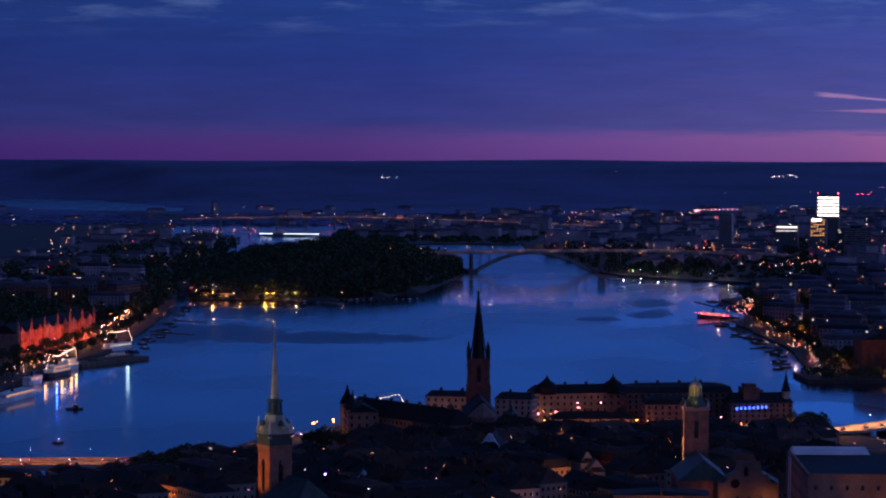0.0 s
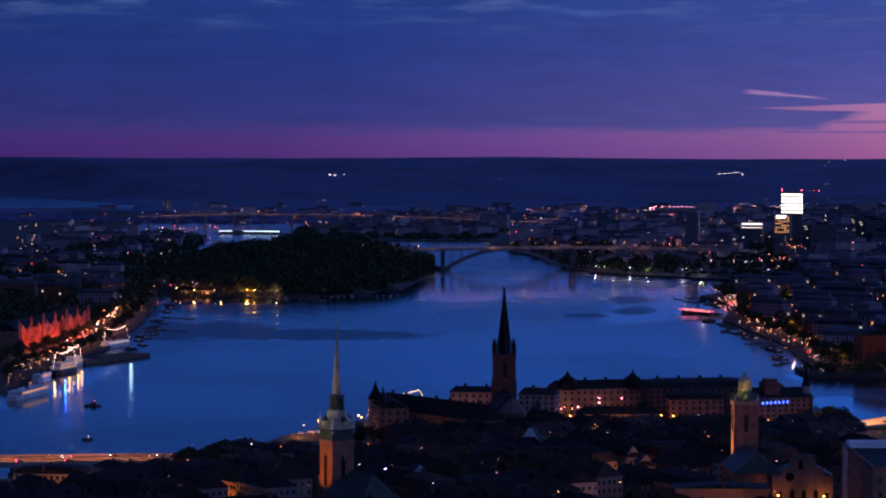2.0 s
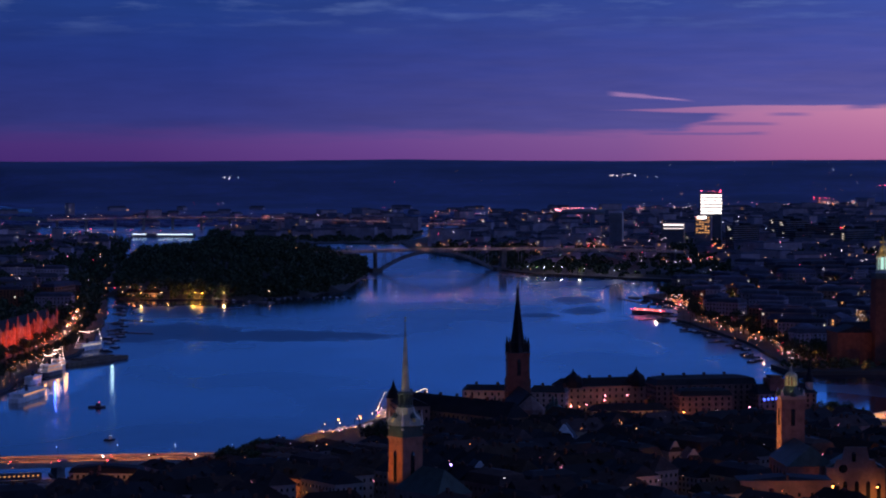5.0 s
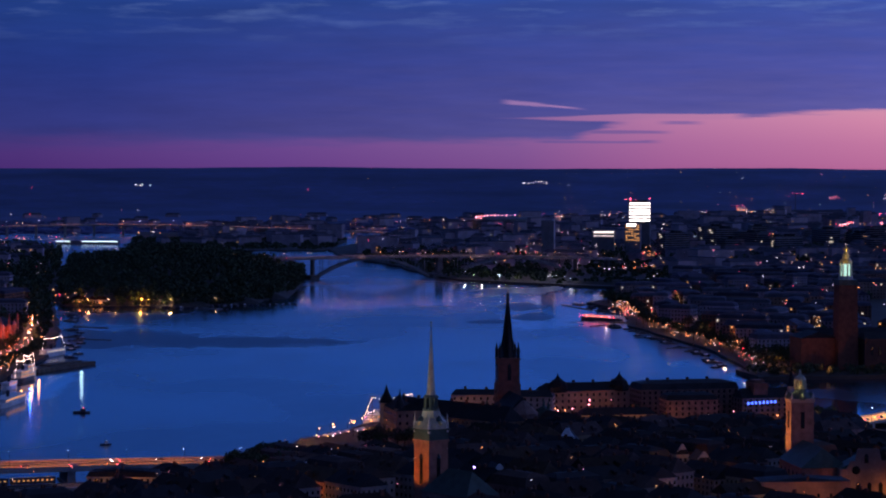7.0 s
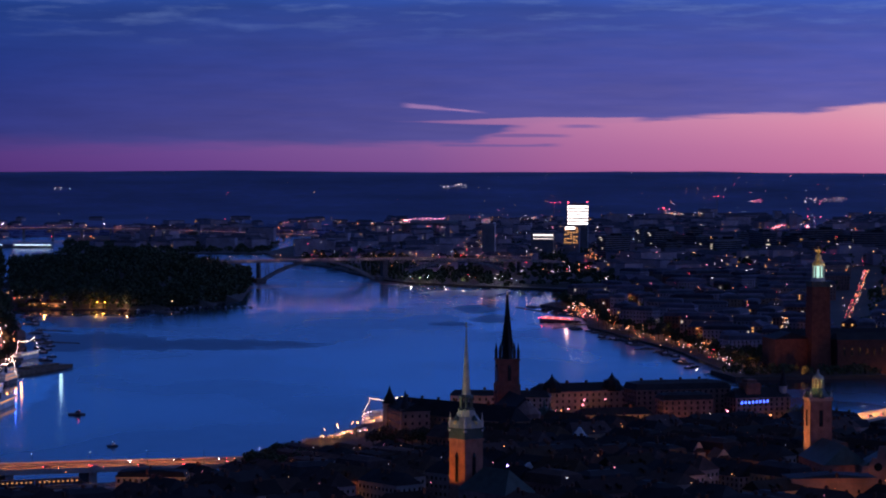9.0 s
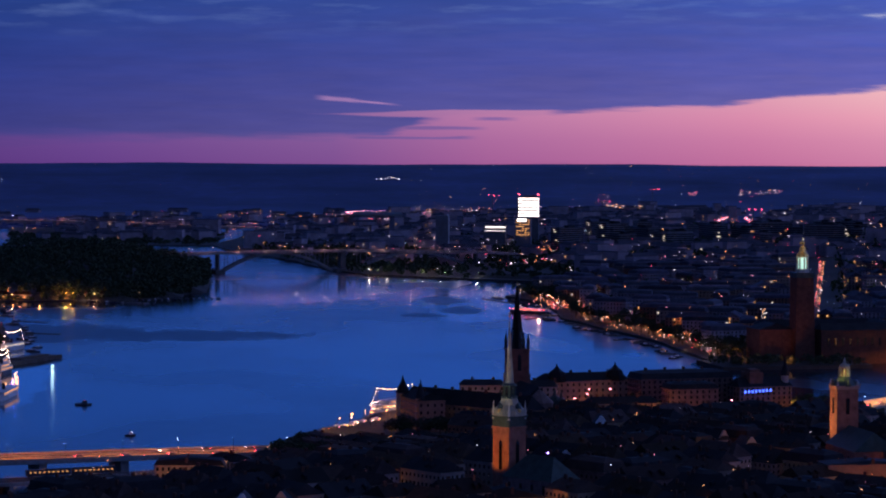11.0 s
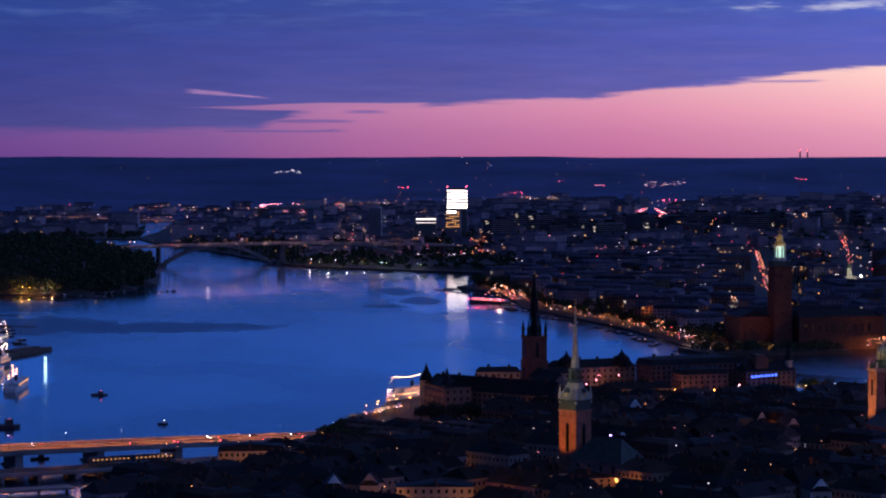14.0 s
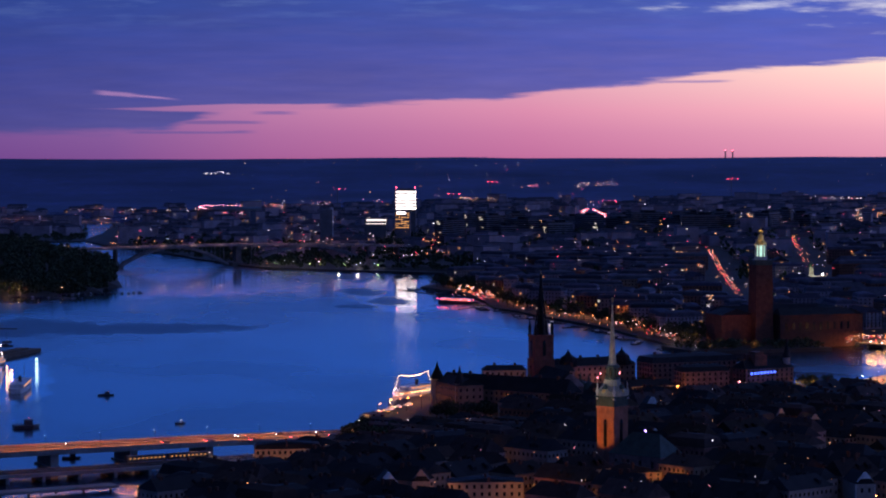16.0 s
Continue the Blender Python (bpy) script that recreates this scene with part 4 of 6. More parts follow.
    part("wall", M().box(0, 0, -3, h, w, d).box(0, 0, h - 0.6, h, w + 0.7, d + 0.7), wall, ob)
    part("roof", M().mansard(0, 0, h, h + rise, w, d) if mans else M().gable(0, 0, h, h + rise, w, d, 0, hip), BLACK_ROOF, ob)
    r = random.Random(name)
    for i in range(max(2, int(w / 14))):
        cx = -w / 2 + (i + 0.6) * 14
        part("chimney", M().box(cx, r.uniform(-1, 1), h + rise * 0.6, h + rise + 1.6, 1.8, 1.0), PALACE_BRICK, ob)
    got = window_grid(M(), w, h, d, floors, per)
    ms = {}
    for i, (px, py, pz, along) in enumerate(got):
        facing = math.copysign(1, py) * -math.sin(rot) if along else math.copysign(1, px) * math.cos(rot)
        if facing < -0.3:                      # turned away from the whole flight
            continue
        key = (along, i in lit)
        if key not in ms:
            ms[key] = M().box(0, 0, 0, 1.9, 1.3 if along else 0.3, 0.3 if along else 1.3).mesh("window", G_WIN if i in lit else GLASS)
        wn = part("window", ms[key], None, ob, "lit window" if i in lit else "")
        wn.location = (px * K, py * K, pz * K)
    return ob


def stretch(ob, was, now, side=1.0):
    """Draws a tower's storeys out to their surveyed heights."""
    for child in ob.children:
        for v in child.data.vertices:
            v.co = (v.co.x * side, v.co.y * side, K * float(np.interp(v.co.z / K, was, now)))


church_island()
stretch(church_copper(), (-3, 29.5, 36, 47.3, 55.5, 90, 93), (-3, 34, 40.5, 48.8, 56.0, 88.5, 91), 0.92)
stretch(church_cathedral(), (-3, 41.5, 48, 60), (-3, 44, 50.5, 60.5), 0.86)
city_hall()


def island_palaces():
    # waterside palace with pointed turrets, by the steamer quay
    p = palace_block("waterside_palace", 63, -42, 104, 19, 16.5, 9.0, math.radians(44), "long brown plastered palace with black turrets and roof", PALACE_WALL, floors=4, lit=(6, 41, 88))
    needle_turret(p, -53, -6, 21, 4.4, 12.0)
    q = palace_block("palace_harbour_wing", 50, -72, 40, 18, 20.0, 4.5, math.radians(12), "plastered palace wing facing the steamer quay", PALACE_WALL, floors=4)
    needle_turret(q, 16, -6, 21, 3.2, 12.5)
    palace_block("courtyard_wing", 104, 22, 46, 15, 13, 5.5, math.radians(80), "brown plastered palace wing with dark sheet roof", PLASTER, 3)
    palace_block("square_house", -32, -26, 30, 14, 21.0, 3.2, math.radians(85), "cream plastered square house with small windows", floors=5, lit=(9, 24))
    palace_block("church_side_house", -44, 14, 24, 14, 18.5, 4, math.radians(80), "plastered house beside the brick church", PLASTER, 5, lit=(5,))
    b = palace_block("domed_palace", -97, 50, 62, 22, 18.2, 5.0, math.radians(106), "wide plastered palace with two black corner domes", PALACE_WALL, floors=4, per=4.4, lit=(4, 30))
    for u in (-22, 22):
        part("corner_dome", M().lathe(u, -7, [(6.6, 17.5), (6.6, 21.5), (5.3, 24.5), (2.4, 26.4), (1.5, 27.5), (0.6, 28.6), (0.1, 30.5)], 8), BLACK_ROOF, b, "black domed corner turret")
    palace_block("square_arcade", -8, 64, 50, 15, 10.5, 4.2, math.radians(100), "low plastered wing with black roof, lit from the street", PLASTER, 3, hip=5)
    palace_block("archive_block", -68, 114, 68, 24, 22, 5.5, math.radians(104), "tall brown brick archive block on the quay", DARK_BRICK, 6, lit=(7, 33), mans=True)
    palace_block("court_house", -20, 112, 34, 18, 19, 4.5, math.radians(100), "dark plastered court building with few lit windows", DARK_BRICK, 5, lit=(3, 18, 21), mans=True)
    h = palace_block("publishers_house", -52, 166, 40, 18, 17.5, 6, math.radians(106), "dark brick lakeside house with stepped gable and blue roof sign", DARK_BRICK, 5, lit=(2, 9, 12))
    part("stepped_gable", M().box(-6, 0, 17.5, 27, 10, 13, 0).box(-6, 0, 27, 29, 7, 9), DARK_BRICK, h)
    needle_turret(h, 17, -4, 24, 2.6, 14)
    s = thing("blue_roof_sign", -38, 162, 16.2, "row of glowing blue sign letters, unreadable from here", "sign", rot=math.radians(106))
    for i in range(8):
        part("letter_bar", M().box(-9.5 + i * 2.7, 0, 0.2 + 0.1 * i, 1.7 + 0.1 * i, 1.1, 0.3), G_BLUE, s)
    part("sign_rail", M().box(0, 0.3, -0.4, -0.1, 24, 0.3), IRON, s)


island_palaces()


# ---- bridges ----
def along(path, step, start=0.0):
    """Points every step metres on a path of (x, y, z), with the bearing there."""
    out, left = [], start
    for p, q in zip(path, path[1:]):
        p, q = Vector(p), Vector(q)
        n = (q - p).length
        while left <= n:
            v = p.lerp(q, left / n)
            out.append((v.x, v.y, v.z, math.atan2(q.y - p.y, q.x - p.x)))
            left += step
        left -= n
    return out


def lamp_proto(name, h, glow, label, r=0.45, arm=1.6):
    ob = thing(name, 0, 0, -200, label, "lamp", label)
    part("pole", M().lathe(0, 0, [(0.14, 0), (0.09, h)], 6).beam((0, 0, h - 0.1), (arm, 0, h + 0.2), 0.1, 0.1), IRON, ob)
    part("lamp_head", M().ball(arm, 0, h + 0.05, r, 6, 0.7), glow, ob, "glowing lamp head")
    return ob


LAMP_WARM = lamp_proto("street_lamp", 7.0, G_WARM, "street lamp glowing sodium orange on an iron pole", 0.36)
LAMP_WHITE = lamp_proto("street_lamp", 9.0, G_WHITE, "street lamp glowing white on a tall pole", 0.2)
LAMP_AMBER = lamp_proto("street_lamp", 6.0, G_AMBER, "shore lamp glowing amber by the water", 0.4)
LAMP_SHORE = lamp_proto("street_lamp", 6.0, G_SHORE, "strong amber lamp on the island shore", 0.4)
LAMP_BRIDGE = lamp_proto("street_lamp", 6.5, G_BRIDGE, "bridge lamp glowing pinkish amber", 0.22)
LAMP_FAR = lamp_proto("street_lamp", 9.0, G_WHITE, "viaduct lamp glowing white on a tall pole", 0.46)
LAMP_HOT = lamp_proto("street_lamp", 9.0, G_HOT, "strong orange lamp lighting the square", 0.5)
LAMP_COLD = lamp_proto("street_lamp", 6.5, G_FLOOD, "bright white bathing-shore lamp", 0.24)
LAMP_GREEN = lamp_proto("street_lamp", 6.0, G_GREEN, "quay lamp glowing yellow-green by the water", 0.55)


def car_proto(label, ahead):
    ob = thing("car", 0, 0, -200, label, "car", "cars on the roads")
    part("body", M().box(0, 0, 0.3, 0.85, 4.4, 1.8).box(-0.2, 0, 0.85, 1.45, 2.5, 1.7, 0, 0.7, 0.85), CARPAINT, ob)
    for x in (-1.35, 1.35):
        for y in (-0.85, 0.85):
            part("wheel", M().box(x, y, 0, 0.62, 0.62, 0.2), RUBBER, ob)
    for y in (-0.6, 0.6):
        part("headlight", M().box(2.25, y, 0.5, 0.8, 0.2, 0.4), G_WHITE if ahead else GLASS, ob, "bright headlight")
        part("tail_light", M().box(-2.25, y, 0.55, 0.8, 0.2, 0.4), G_RED, ob, "red tail light")
    return ob


CAR_A = car_proto("dark car with headlights on", True)
CAR_B = car_proto("dark car seen by its red tail lights", False)


def strip_lamp(name, path, up, width, watts, color):
    """The row of lamps over a roadway as one long shaded light per stretch."""
    for p, q in zip(path, path[1:]):
        p, q = Vector(p), Vector(q)
        d = bpy.data.lights.new(name, "AREA")
        d.shape, d.size, d.size_y = "RECTANGLE", (q - p).length * K, width * K
        d.energy, d.color = watts * (q - p).length * K, color
        ob = new(name, d)
        m = (p + q) / 2
        ob.matrix_basis = pose(m.x * K, m.y * K, (m.z + up) * K, 0, 0, math.degrees(math.atan2(q.y - p.y, q.x - p.x)))


SODIUM = (1.0, 0.4, 0.1)
MOTORWAY = [(336, -672, 10), (294, -483, 10), (275, -386, 10), (256, -318, 10.0), (234, -247, 9.5), (214, -181, 8.5), (189, -106, 7)]


def motorway_bridge():
    b = thing("motorway_bridge", 0, 0, 0, "low concrete motorway bridge over the channel, lit orange", "bridge")
    part("deck", M().strip(MOTORWAY, 34, -2.0, 0), CONCRETE, b)
    part("roadway", M().strip(MOTORWAY, 31, 0.0, 0.12), ASPHALT, b)
    for off in (-16.6, 16.6):
        m = M()
        pts = []
        for x, y, z, a in along(MOTORWAY, 12):
            pts.append((x - off * math.sin(a), y + off * math.cos(a), z))
        part("parapet", m.strip(pts, 0.5, 0.0, 1.0), CONCRETE, b)
    part("median", M().strip(MOTORWAY, 0.8, 0.12, 0.9), CONCRETE, b)
    for x, y, z, a in along(MOTORWAY, 46, 60):
        if y < -215:
            part("pier", M().box(x, y, -4, z - 2, 4.5, 27, a).box(x, y, -4, 1.0, 7, 30, a), CONCRETE, b)
    for i, (x, y, z, a) in enumerate(along(MOTORWAY, 32, 10)):
        place(LAMP_WHITE, x + 15.8 * math.sin(a), y - 15.8 * math.cos(a), z, a + math.pi / 2)
    r = random.Random(3)
    for x, y, z, a in along(MOTORWAY, 26, 14):
        for off in (-11, -6, 6, 11):
            if r.random() < 0.42:
                place(CAR_A if off > 0 else CAR_B, x - off * math.sin(a), y + off * math.cos(a), z + 0.12, a if off < 0 else a + math.pi)
    strip_lamp("roadway_lamps", MOTORWAY[:-1], 9, 3, 130, (1.0, 0.31, 0.07))
    rail = [(373, -671, 5), (353, -481, 5), (336, -386, 5), (317, -321, 5), (290, -247, 5), (262, -194, 4.5)]
    t = thing("railway_bridge", 0, 0, 0, "dark low railway bridge beside the motorway", "bridge")
    part("deck", M().strip(rail, 22, -1.8, 0), CONCRETE, t)
    for off in (-7, -2.5, 2.5, 7):
        for (x, y, z, a), (x1, y1, z1, a1) in zip(along(rail, 60), along(rail, 60)[1:]):
            part("track", M().beam((x - off * math.sin(a), y + off * math.cos(a), z + 0.15), (x1 - off * math.sin(a1), y1 + off * math.cos(a1), z1 + 0.15), 1.5, 0.3), IRON, t)
    for x, y, z, a in along(rail, 20, 5):
        if y < -270:
            part("pier", M().box(x, y, -4, z - 1.8, 1.6, 20, a), CONCRETE, t)
    tr = thing("commuter_train", 0, 0, 0, "commuter train with a row of lit windows", "train")
    pts = [(x - 7 * math.sin(a), y + 7 * math.cos(a), z + 0.3, a) for x, y, z, a in along(rail, 25, 390)][:2]
    for x, y, z, a in pts:
        part("carriage", M().box(x, y, z + 0.5, z + 3.9, 24, 3.0, a), DARK_HULL, tr)
        for k in range(9):
            u = -10 + 2.5 * k
            part("train_window", M().box(x + u * math.cos(a), y + u * math.sin(a), z + 2.0, z + 2.8, 1.1, 3.1, a), G_TRAIN, tr, "lit train window")
    # second low street bridge, nearer
    low = [(441, -670, 3), (423, -480, 3), (398, -386, 3), (372, -311, 3)]
    q = thing("street_bridge", 0, 0, 0, "low dark street bridge on many columns", "bridge")
    part("deck", M().strip(low, 12, -1.2, 0), CONCRETE, q)
    for x, y, z, a in along(low, 15, 5):
        part("column", M().lathe(x, y, [(0.8, -4), (0.8, z - 1.2)], 8), CONCRETE, q)


def arch_bridge():
    """Two long steel arches carrying a high roadway."""
    def line(u):   # metres from the southern foot of the first arch
        return -2058 - 0.272 * u, -204 + 0.962 * u
    def z_deck(u):
        return 32.0 - 7.5 * ((u - 130) / 330) ** 2
    path = [(*line(u), z_deck(u)) for u in range(-260, 470, 20)]
    b = thing("arch_bridge", 0, 0, 0, "long pale steel double-arch bridge over the lake", "bridge")
    part("deck", M().strip(path, 24, -2.2, 0), STEEL, b)
    part("roadway", M().strip(path, 20, 0, 0.12), ASPHALT, b)
    for off in (-11.5, 11.5):
        pts = [(x - off * math.sin(a), y + off * math.cos(a), z) for x, y, z, a in along(path, 20)]
        part("railing", M().strip(pts, 0.3, 0.1, 1.2), STEEL, b)
    for u0, u1 in ((0, 165), (200, 385)):
        for off in (-8, 8):
            ax, ay = 0.962 * off, 0.272 * off
            pts = []
            for i in range(25):
                k = i / 24
                u = u0 + (u1 - u0) * k
                x, y = line(u)
                pts.append((x + ax, y + ay, 3 + (z_deck((u0 + u1) / 2) - 5.5) * (1 - (2 * k - 1) ** 2)))
            m = M()
            for p, q in zip(pts, pts[1:]):
                m.beam(p, q, 2.4, 3.4)
            part("arch_rib", m, STEEL, b)
            for p in pts[1:-1:2]:
                top = 32.0 - 2.2
                if p[2] < 27:
                    part("spandrel_post", M().beam(p, (p[0], p[1], top), 0.9, 0.9), STEEL, b)
    for u in (-6, 182, 391):
        x, y = line(u)
        part("pier", M().box(x, y, -5, 6, 34, 26 if u == 182 else 14, 0.275), STONE, b)
        part("pier_tower", M().box(x, y, 6, z_deck(u) - 2.2, 14, 3 if u != 182 else 8, 0.275), STONE, b)
    for u in (-60, -110, -160, -210, 440):
        x, y = line(u)
        part("pier_tower", M().box(x, y, 0, z_deck(u) - 2.2, 18, 2.5, 0.275), STONE, b)
    for i, (x, y, z, a) in enumerate(along(path, 34, 12)):
        for off in (-10.5, 10.5):
            place(LAMP_BRIDGE if (i + (off > 0)) % 3 == 0 else LAMP_WARM, x - off * math.sin(a), y + off * math.cos(a), z, a + math.pi / 2)
    strip_lamp("bridge_road_lamps", path[::6], 8, 3, 34, (1.0, 0.42, 0.34))
    r = random.Random(9)
    for x, y, z, a in along(path, 30, 7):
        if r.random() < 0.5:
            place(r.choice((CAR_A, CAR_B)), x + 5 * math.sin(a), y - 5 * math.cos(a), z + 0.12, a)


def far_bridge():
    path = [(-3950, -1020, 20), (-3960, -925, 22.5), (-3965, -800, 25), (-3970, -690, 25.5), (-3970, -560, 24), (-3960, -400, 20), (-3950, -225, 13.5), (-3945, -120, 10)]
    b = thing("motorway_viaduct", 0, 0, 0, "long slim far motorway viaduct lit orange", "bridge")
    part("deck", M().strip(path, 28, -3.0, 0), CONCRETE, b)
    for x, y, z, a in along(path, 62, 20):
        part("column", M().box(x, y, -4, z - 2.5, 5, 9, a), CONCRETE, b)
    for i, (x, y, z, a) in enumerate(along(path, 36, 6)):
        place(LAMP_FAR if i % 2 == 0 else LAMP_AMBER, x + 12 * math.sin(a), y - 12 * math.cos(a), z, a)
    strip_lamp("viaduct_lamps", path, 9, 3, 52, (1.0, 0.3, 0.16))
    r = random.Random(2)
    for x, y, z, a in along(path, 24, 3):
        if r.random() < 0.5:
            place(r.choice((CAR_A, CAR_B)), x + 6 * math.sin(a), y - 6 * math.cos(a), z + 0.1, a)


def north_roads():
    path = [(-15, 171, 4), (-44, 224, 5), (-84, 261, 6), (-143, 315, 6.5), (-202, 381, 5), (-242, 447, 4)]
    b = thing("channel_bridge", 0, 0, 0, "low road bridge north of the old town, lit orange", "bridge")
    part("deck", M().strip(path, 26, -1.6, 0), CONCRETE, b)
    for x, y, z, a in along(path, 30, 8):
        part("pier", M().box(x, y, -4, z - 1.6, 3, 20, a), CONCRETE, b)
    for x, y, z, a in along(path, 28, 6):
        place(LAMP_WHITE, x + 12 * math.sin(a), y - 12 * math.cos(a), z, a)
    strip_lamp("road_lamps", path, 8, 3, 130, SODIUM)
    r = random.Random(12)
    for x, y, z, a in along(path, 16, 3):
        place(r.choice((CAR_A, CAR_B)), x + 5 * math.sin(a), y - 5 * math.cos(a), z, a)
    cross = [(-458, 381, 4.5), (-386, 404, 5.5), (-309, 415, 5), (-212, 430, 4)]
    c = thing("town_hall_bridge", 0, 0, 0, "stone street bridge beside the city hall", "bridge")
    part("deck", M().strip(cross, 18, -1.5, 0), STONE, c)
    for x, y, z, a in along(cross, 22, 12):
        part("pier", M().box(x, y, -4, z - 1.5, 3, 16, a), STONE, c)
    for x, y, z, a in along(cross, 16, 3):
        place(LAMP_WARM, x + 8 * math.sin(a), y - 8 * math.cos(a), z, a)
        place(r.choice((CAR_A, CAR_B)), x, y, z, a)
    strip_lamp("street_lamps", cross, 8, 3, 380, SODIUM)
    for x, y, z, a in along(cross, 30, 8):
        place(LAMP_BRIDGE, x + 7 * math.sin(a), y - 7 * math.cos(a), z, a)


motorway_bridge()
arch_bridge()
far_bridge()
north_roads()


# ---- far landmarks ----
def newspaper_tower():
    rot = -0.22
    ob = thing("newspaper_tower", -2679, 311, 4, "slab office tower with a bright white lit upper facade", "tower")
    part("wall", M().box(-8, 0, -8, 96, 14, 36, rot), MODERN, ob)
    part("roof_plant", M().box(-8, 2, 96, 98.5, 10, 22, rot), MODERN, ob)
    for k in range(6):
        z = 63 + k * 5.6
        part("lit_floor", M().box(-0.6, 0, z, z + 2.7, 1.0, 34, rot), G_PANEL, ob, "brightly lit office floor")
    low = part("front_block", M().box(80, -18, -8, 61, 14, 26, rot), MODERN, ob)
    for k in range(8):
        z = 34 + k * 3.4
        for j in range(5):
            if (k * 5 + j * 3) % 7 not in (1, 4):
                part("lit_window", M().box(87.3 + 0.22 * (j - 2) * 4.6, -29 + j * 4.6, z, z + 1.3, 0.6, 3.0, rot), G_WIN, low)
    part("sign_panel", M().box(87.3, -21.6, 57, 61, 0.7, 15, rot), G_PANEL, low, "white glowing sign panel")
    for y in (-16, 16):
        part("warning_lamp", M().spark(-4, y, 100, 1.1), G_RED, ob, "red warning lamp")
    b = thing("printing_house", -2565, 242, 4, "long low office with two glowing white floors", "building")
    part("wall", M().box(0, 0, -8, 52, 16, 36, rot), MODERN, b)
    for z, h in ((42, 0.9), (47, 2.6)):
        part("lit_floor", M().box(8.4, 0, z, z + h, 0.6, 33, rot), G_BAND, b, "glowing white office floor")
    s = thing("slab_tower", -2458, 147, 4, "plain grey high slab tower with one pale edge", "tower")
    part("wall", M().box(0, 0, -8, 70, 14, 20, rot), MODERN, s)
    part("edge_panel", M().box(7.6, 8.2, -8, 72, 0.8, 4.0, rot), HULL, s, "pale vertical edge")
    # sports arena with a rim of pink lamps
    a = thing("arena", -4340, 157, 0, "wide low arena with a rim of pink lamps", "arena", rot=math.atan2(132, -167))
    part("bowl", M().lathe(0, 0, [(88, -5), (92, 18), (96, 27), (80, 29)], 28), CONCRETE, a)
    part("roof", M().lathe(0, 0, [(95, 29), (70, 32), (10, 34)], 28), MODERN, a)
    for i in range(24):
        t = math.pi * (0.04 + 0.92 * i / 23)
        part("rim_lamp", M().spark(104 * math.cos(t), 60 * math.sin(t), 31 + 4.0 * math.sin(t), 0.95), G_PINK, a, "pink rim lamp")
    for x, y in ((-7618, 2262), (-7640, 2296)):
        c = thing("power_station_chimney", x, y, far_height(x, y) - 5, "slim far power station chimney", "chimney", "pair of chimneys")
        h = 146 - far_height(x, y) + 5
        part("shaft", M().lathe(0, 0, [(3.4, -5), (2.4, h)], 10), CONCRETE, c)
        part("warning_lamp", M().spark(0, 0, h + 1, 2.0), G_RED, c)
    for x, y, z in ((-4333, 674, 58), (-3724, 907, 53), (-5485, 981, 68), (-4950, 480, 60), (-5200, 1600, 76)):
        c = thing("tower_crane", x, y, 0, "far building crane with red lamps on its jib", "crane", "far cranes")
        part("mast", M().beam((0, 0, 0), (0, 0, z), 1.8, 1.8), STEEL, c)
        part("jib", M().beam((-4, -8, z), (8, 16, z + 1), 1.4, 1.4), STEEL, c)
        for k in range(3):
            part("warning_lamp", M().spark(-4 + 6 * k, -8 + 12 * k, z + 2, 1.0), G_RED, c)


newspaper_tower()


# ---- light-spangled distance ----
CITY_GLOWS = [(-1260, 400, 12, 3, 16, 24, ('red', 'amber', 'white')),
              (-1056, 371, 22, 16, 3, 16, ('amber', 'amber', 'white')),
              (-664, 295, 24, 4, 12, 16, ('amber', 'white')),
              (-665, 223, 8, 26, 4, 30, ('amber', 'warm', 'white')),
              (-1678, 531, 30, 12, 3, 14, ('amber',)),
              (-2647, 915, 38, 9, 16, 24, ('amber', 'amber', 'white')),
              (-2955, 662, 30, 22, 4, 24, ('pink', 'red', 'white')),
              (-2720, 1174, 40, 26, 14, 40, ('amber', 'amber', 'warm')),
              (-2576, 1084, 40, 5, 24, 20, ('amber', 'white')),
              (-2937, 901, 36, 30, 4, 22, ('amber', 'white')),
              (-2861, 546, 36, 22, 4, 16, ('red', 'amber')),
              (-5110, 1028, 60, 14, 8, 20, ('red', 'white', 'pink')),
              (-3541, 1358, 60, 60, 5, 24, ('white', 'pink')),
              (-5221, 1233, 60, 60, 12, 40, ('white', 'amber', 'pink')),
              (-4061, 687, 50, 40, 8, 30, ('amber', 'white', 'warm')),
              (-2575, -753, 30, 50, 6, 26, ('pink', 'white', 'red')),
              (-1667, -690, 26, 30, 4, 16, ('pink', 'red', 'warm')),
              (370, 61, 17, 3, 8, 9, ('warm', 'amber', 'warm')),
              (-439, 388, 6, 34, 6, 90, ('white', 'amber', 'red')),
              (-4461, 603, 40, 60, 4, 26, ('white', 'pink')),
              (-4545, 300, 20, 26, 16, 40, ('pink', 'amber', 'white', 'pink')), (-4480, 345, 32, 60, 3, 24, ('pink', 'white')),
              (-2366, 323, 22, 34, 6, 26, ('amber', 'warm', 'red', 'amber')), (-2186, 302, 20, 2, 2, 4, ('violet',)),
              (-4180, 230, 20, 120, 5, 34, ('pink', 'white', 'red', 'amber')), (-4300, -60, 24, 160, 8, 40, ('pink', 'white', 'warm'))]
def sparkle():
    r = random.Random(77)
    bags = {k: M() for k in ("warm", "amber", "white", "cool", "red", "pink", "violet")}
    glow = dict(warm=F_WARM, amber=F_AMBER, white=F_WHITE, cool=F_COOL, red=F_RED, pink=F_PINK, violet=F_VIOLET)

    def ground(x, y):
        q = math.hypot(x - CX, y - CY)
        return far_height(x, y) if q > 5600 else (hill(x, y) if x > -3300 else 4)

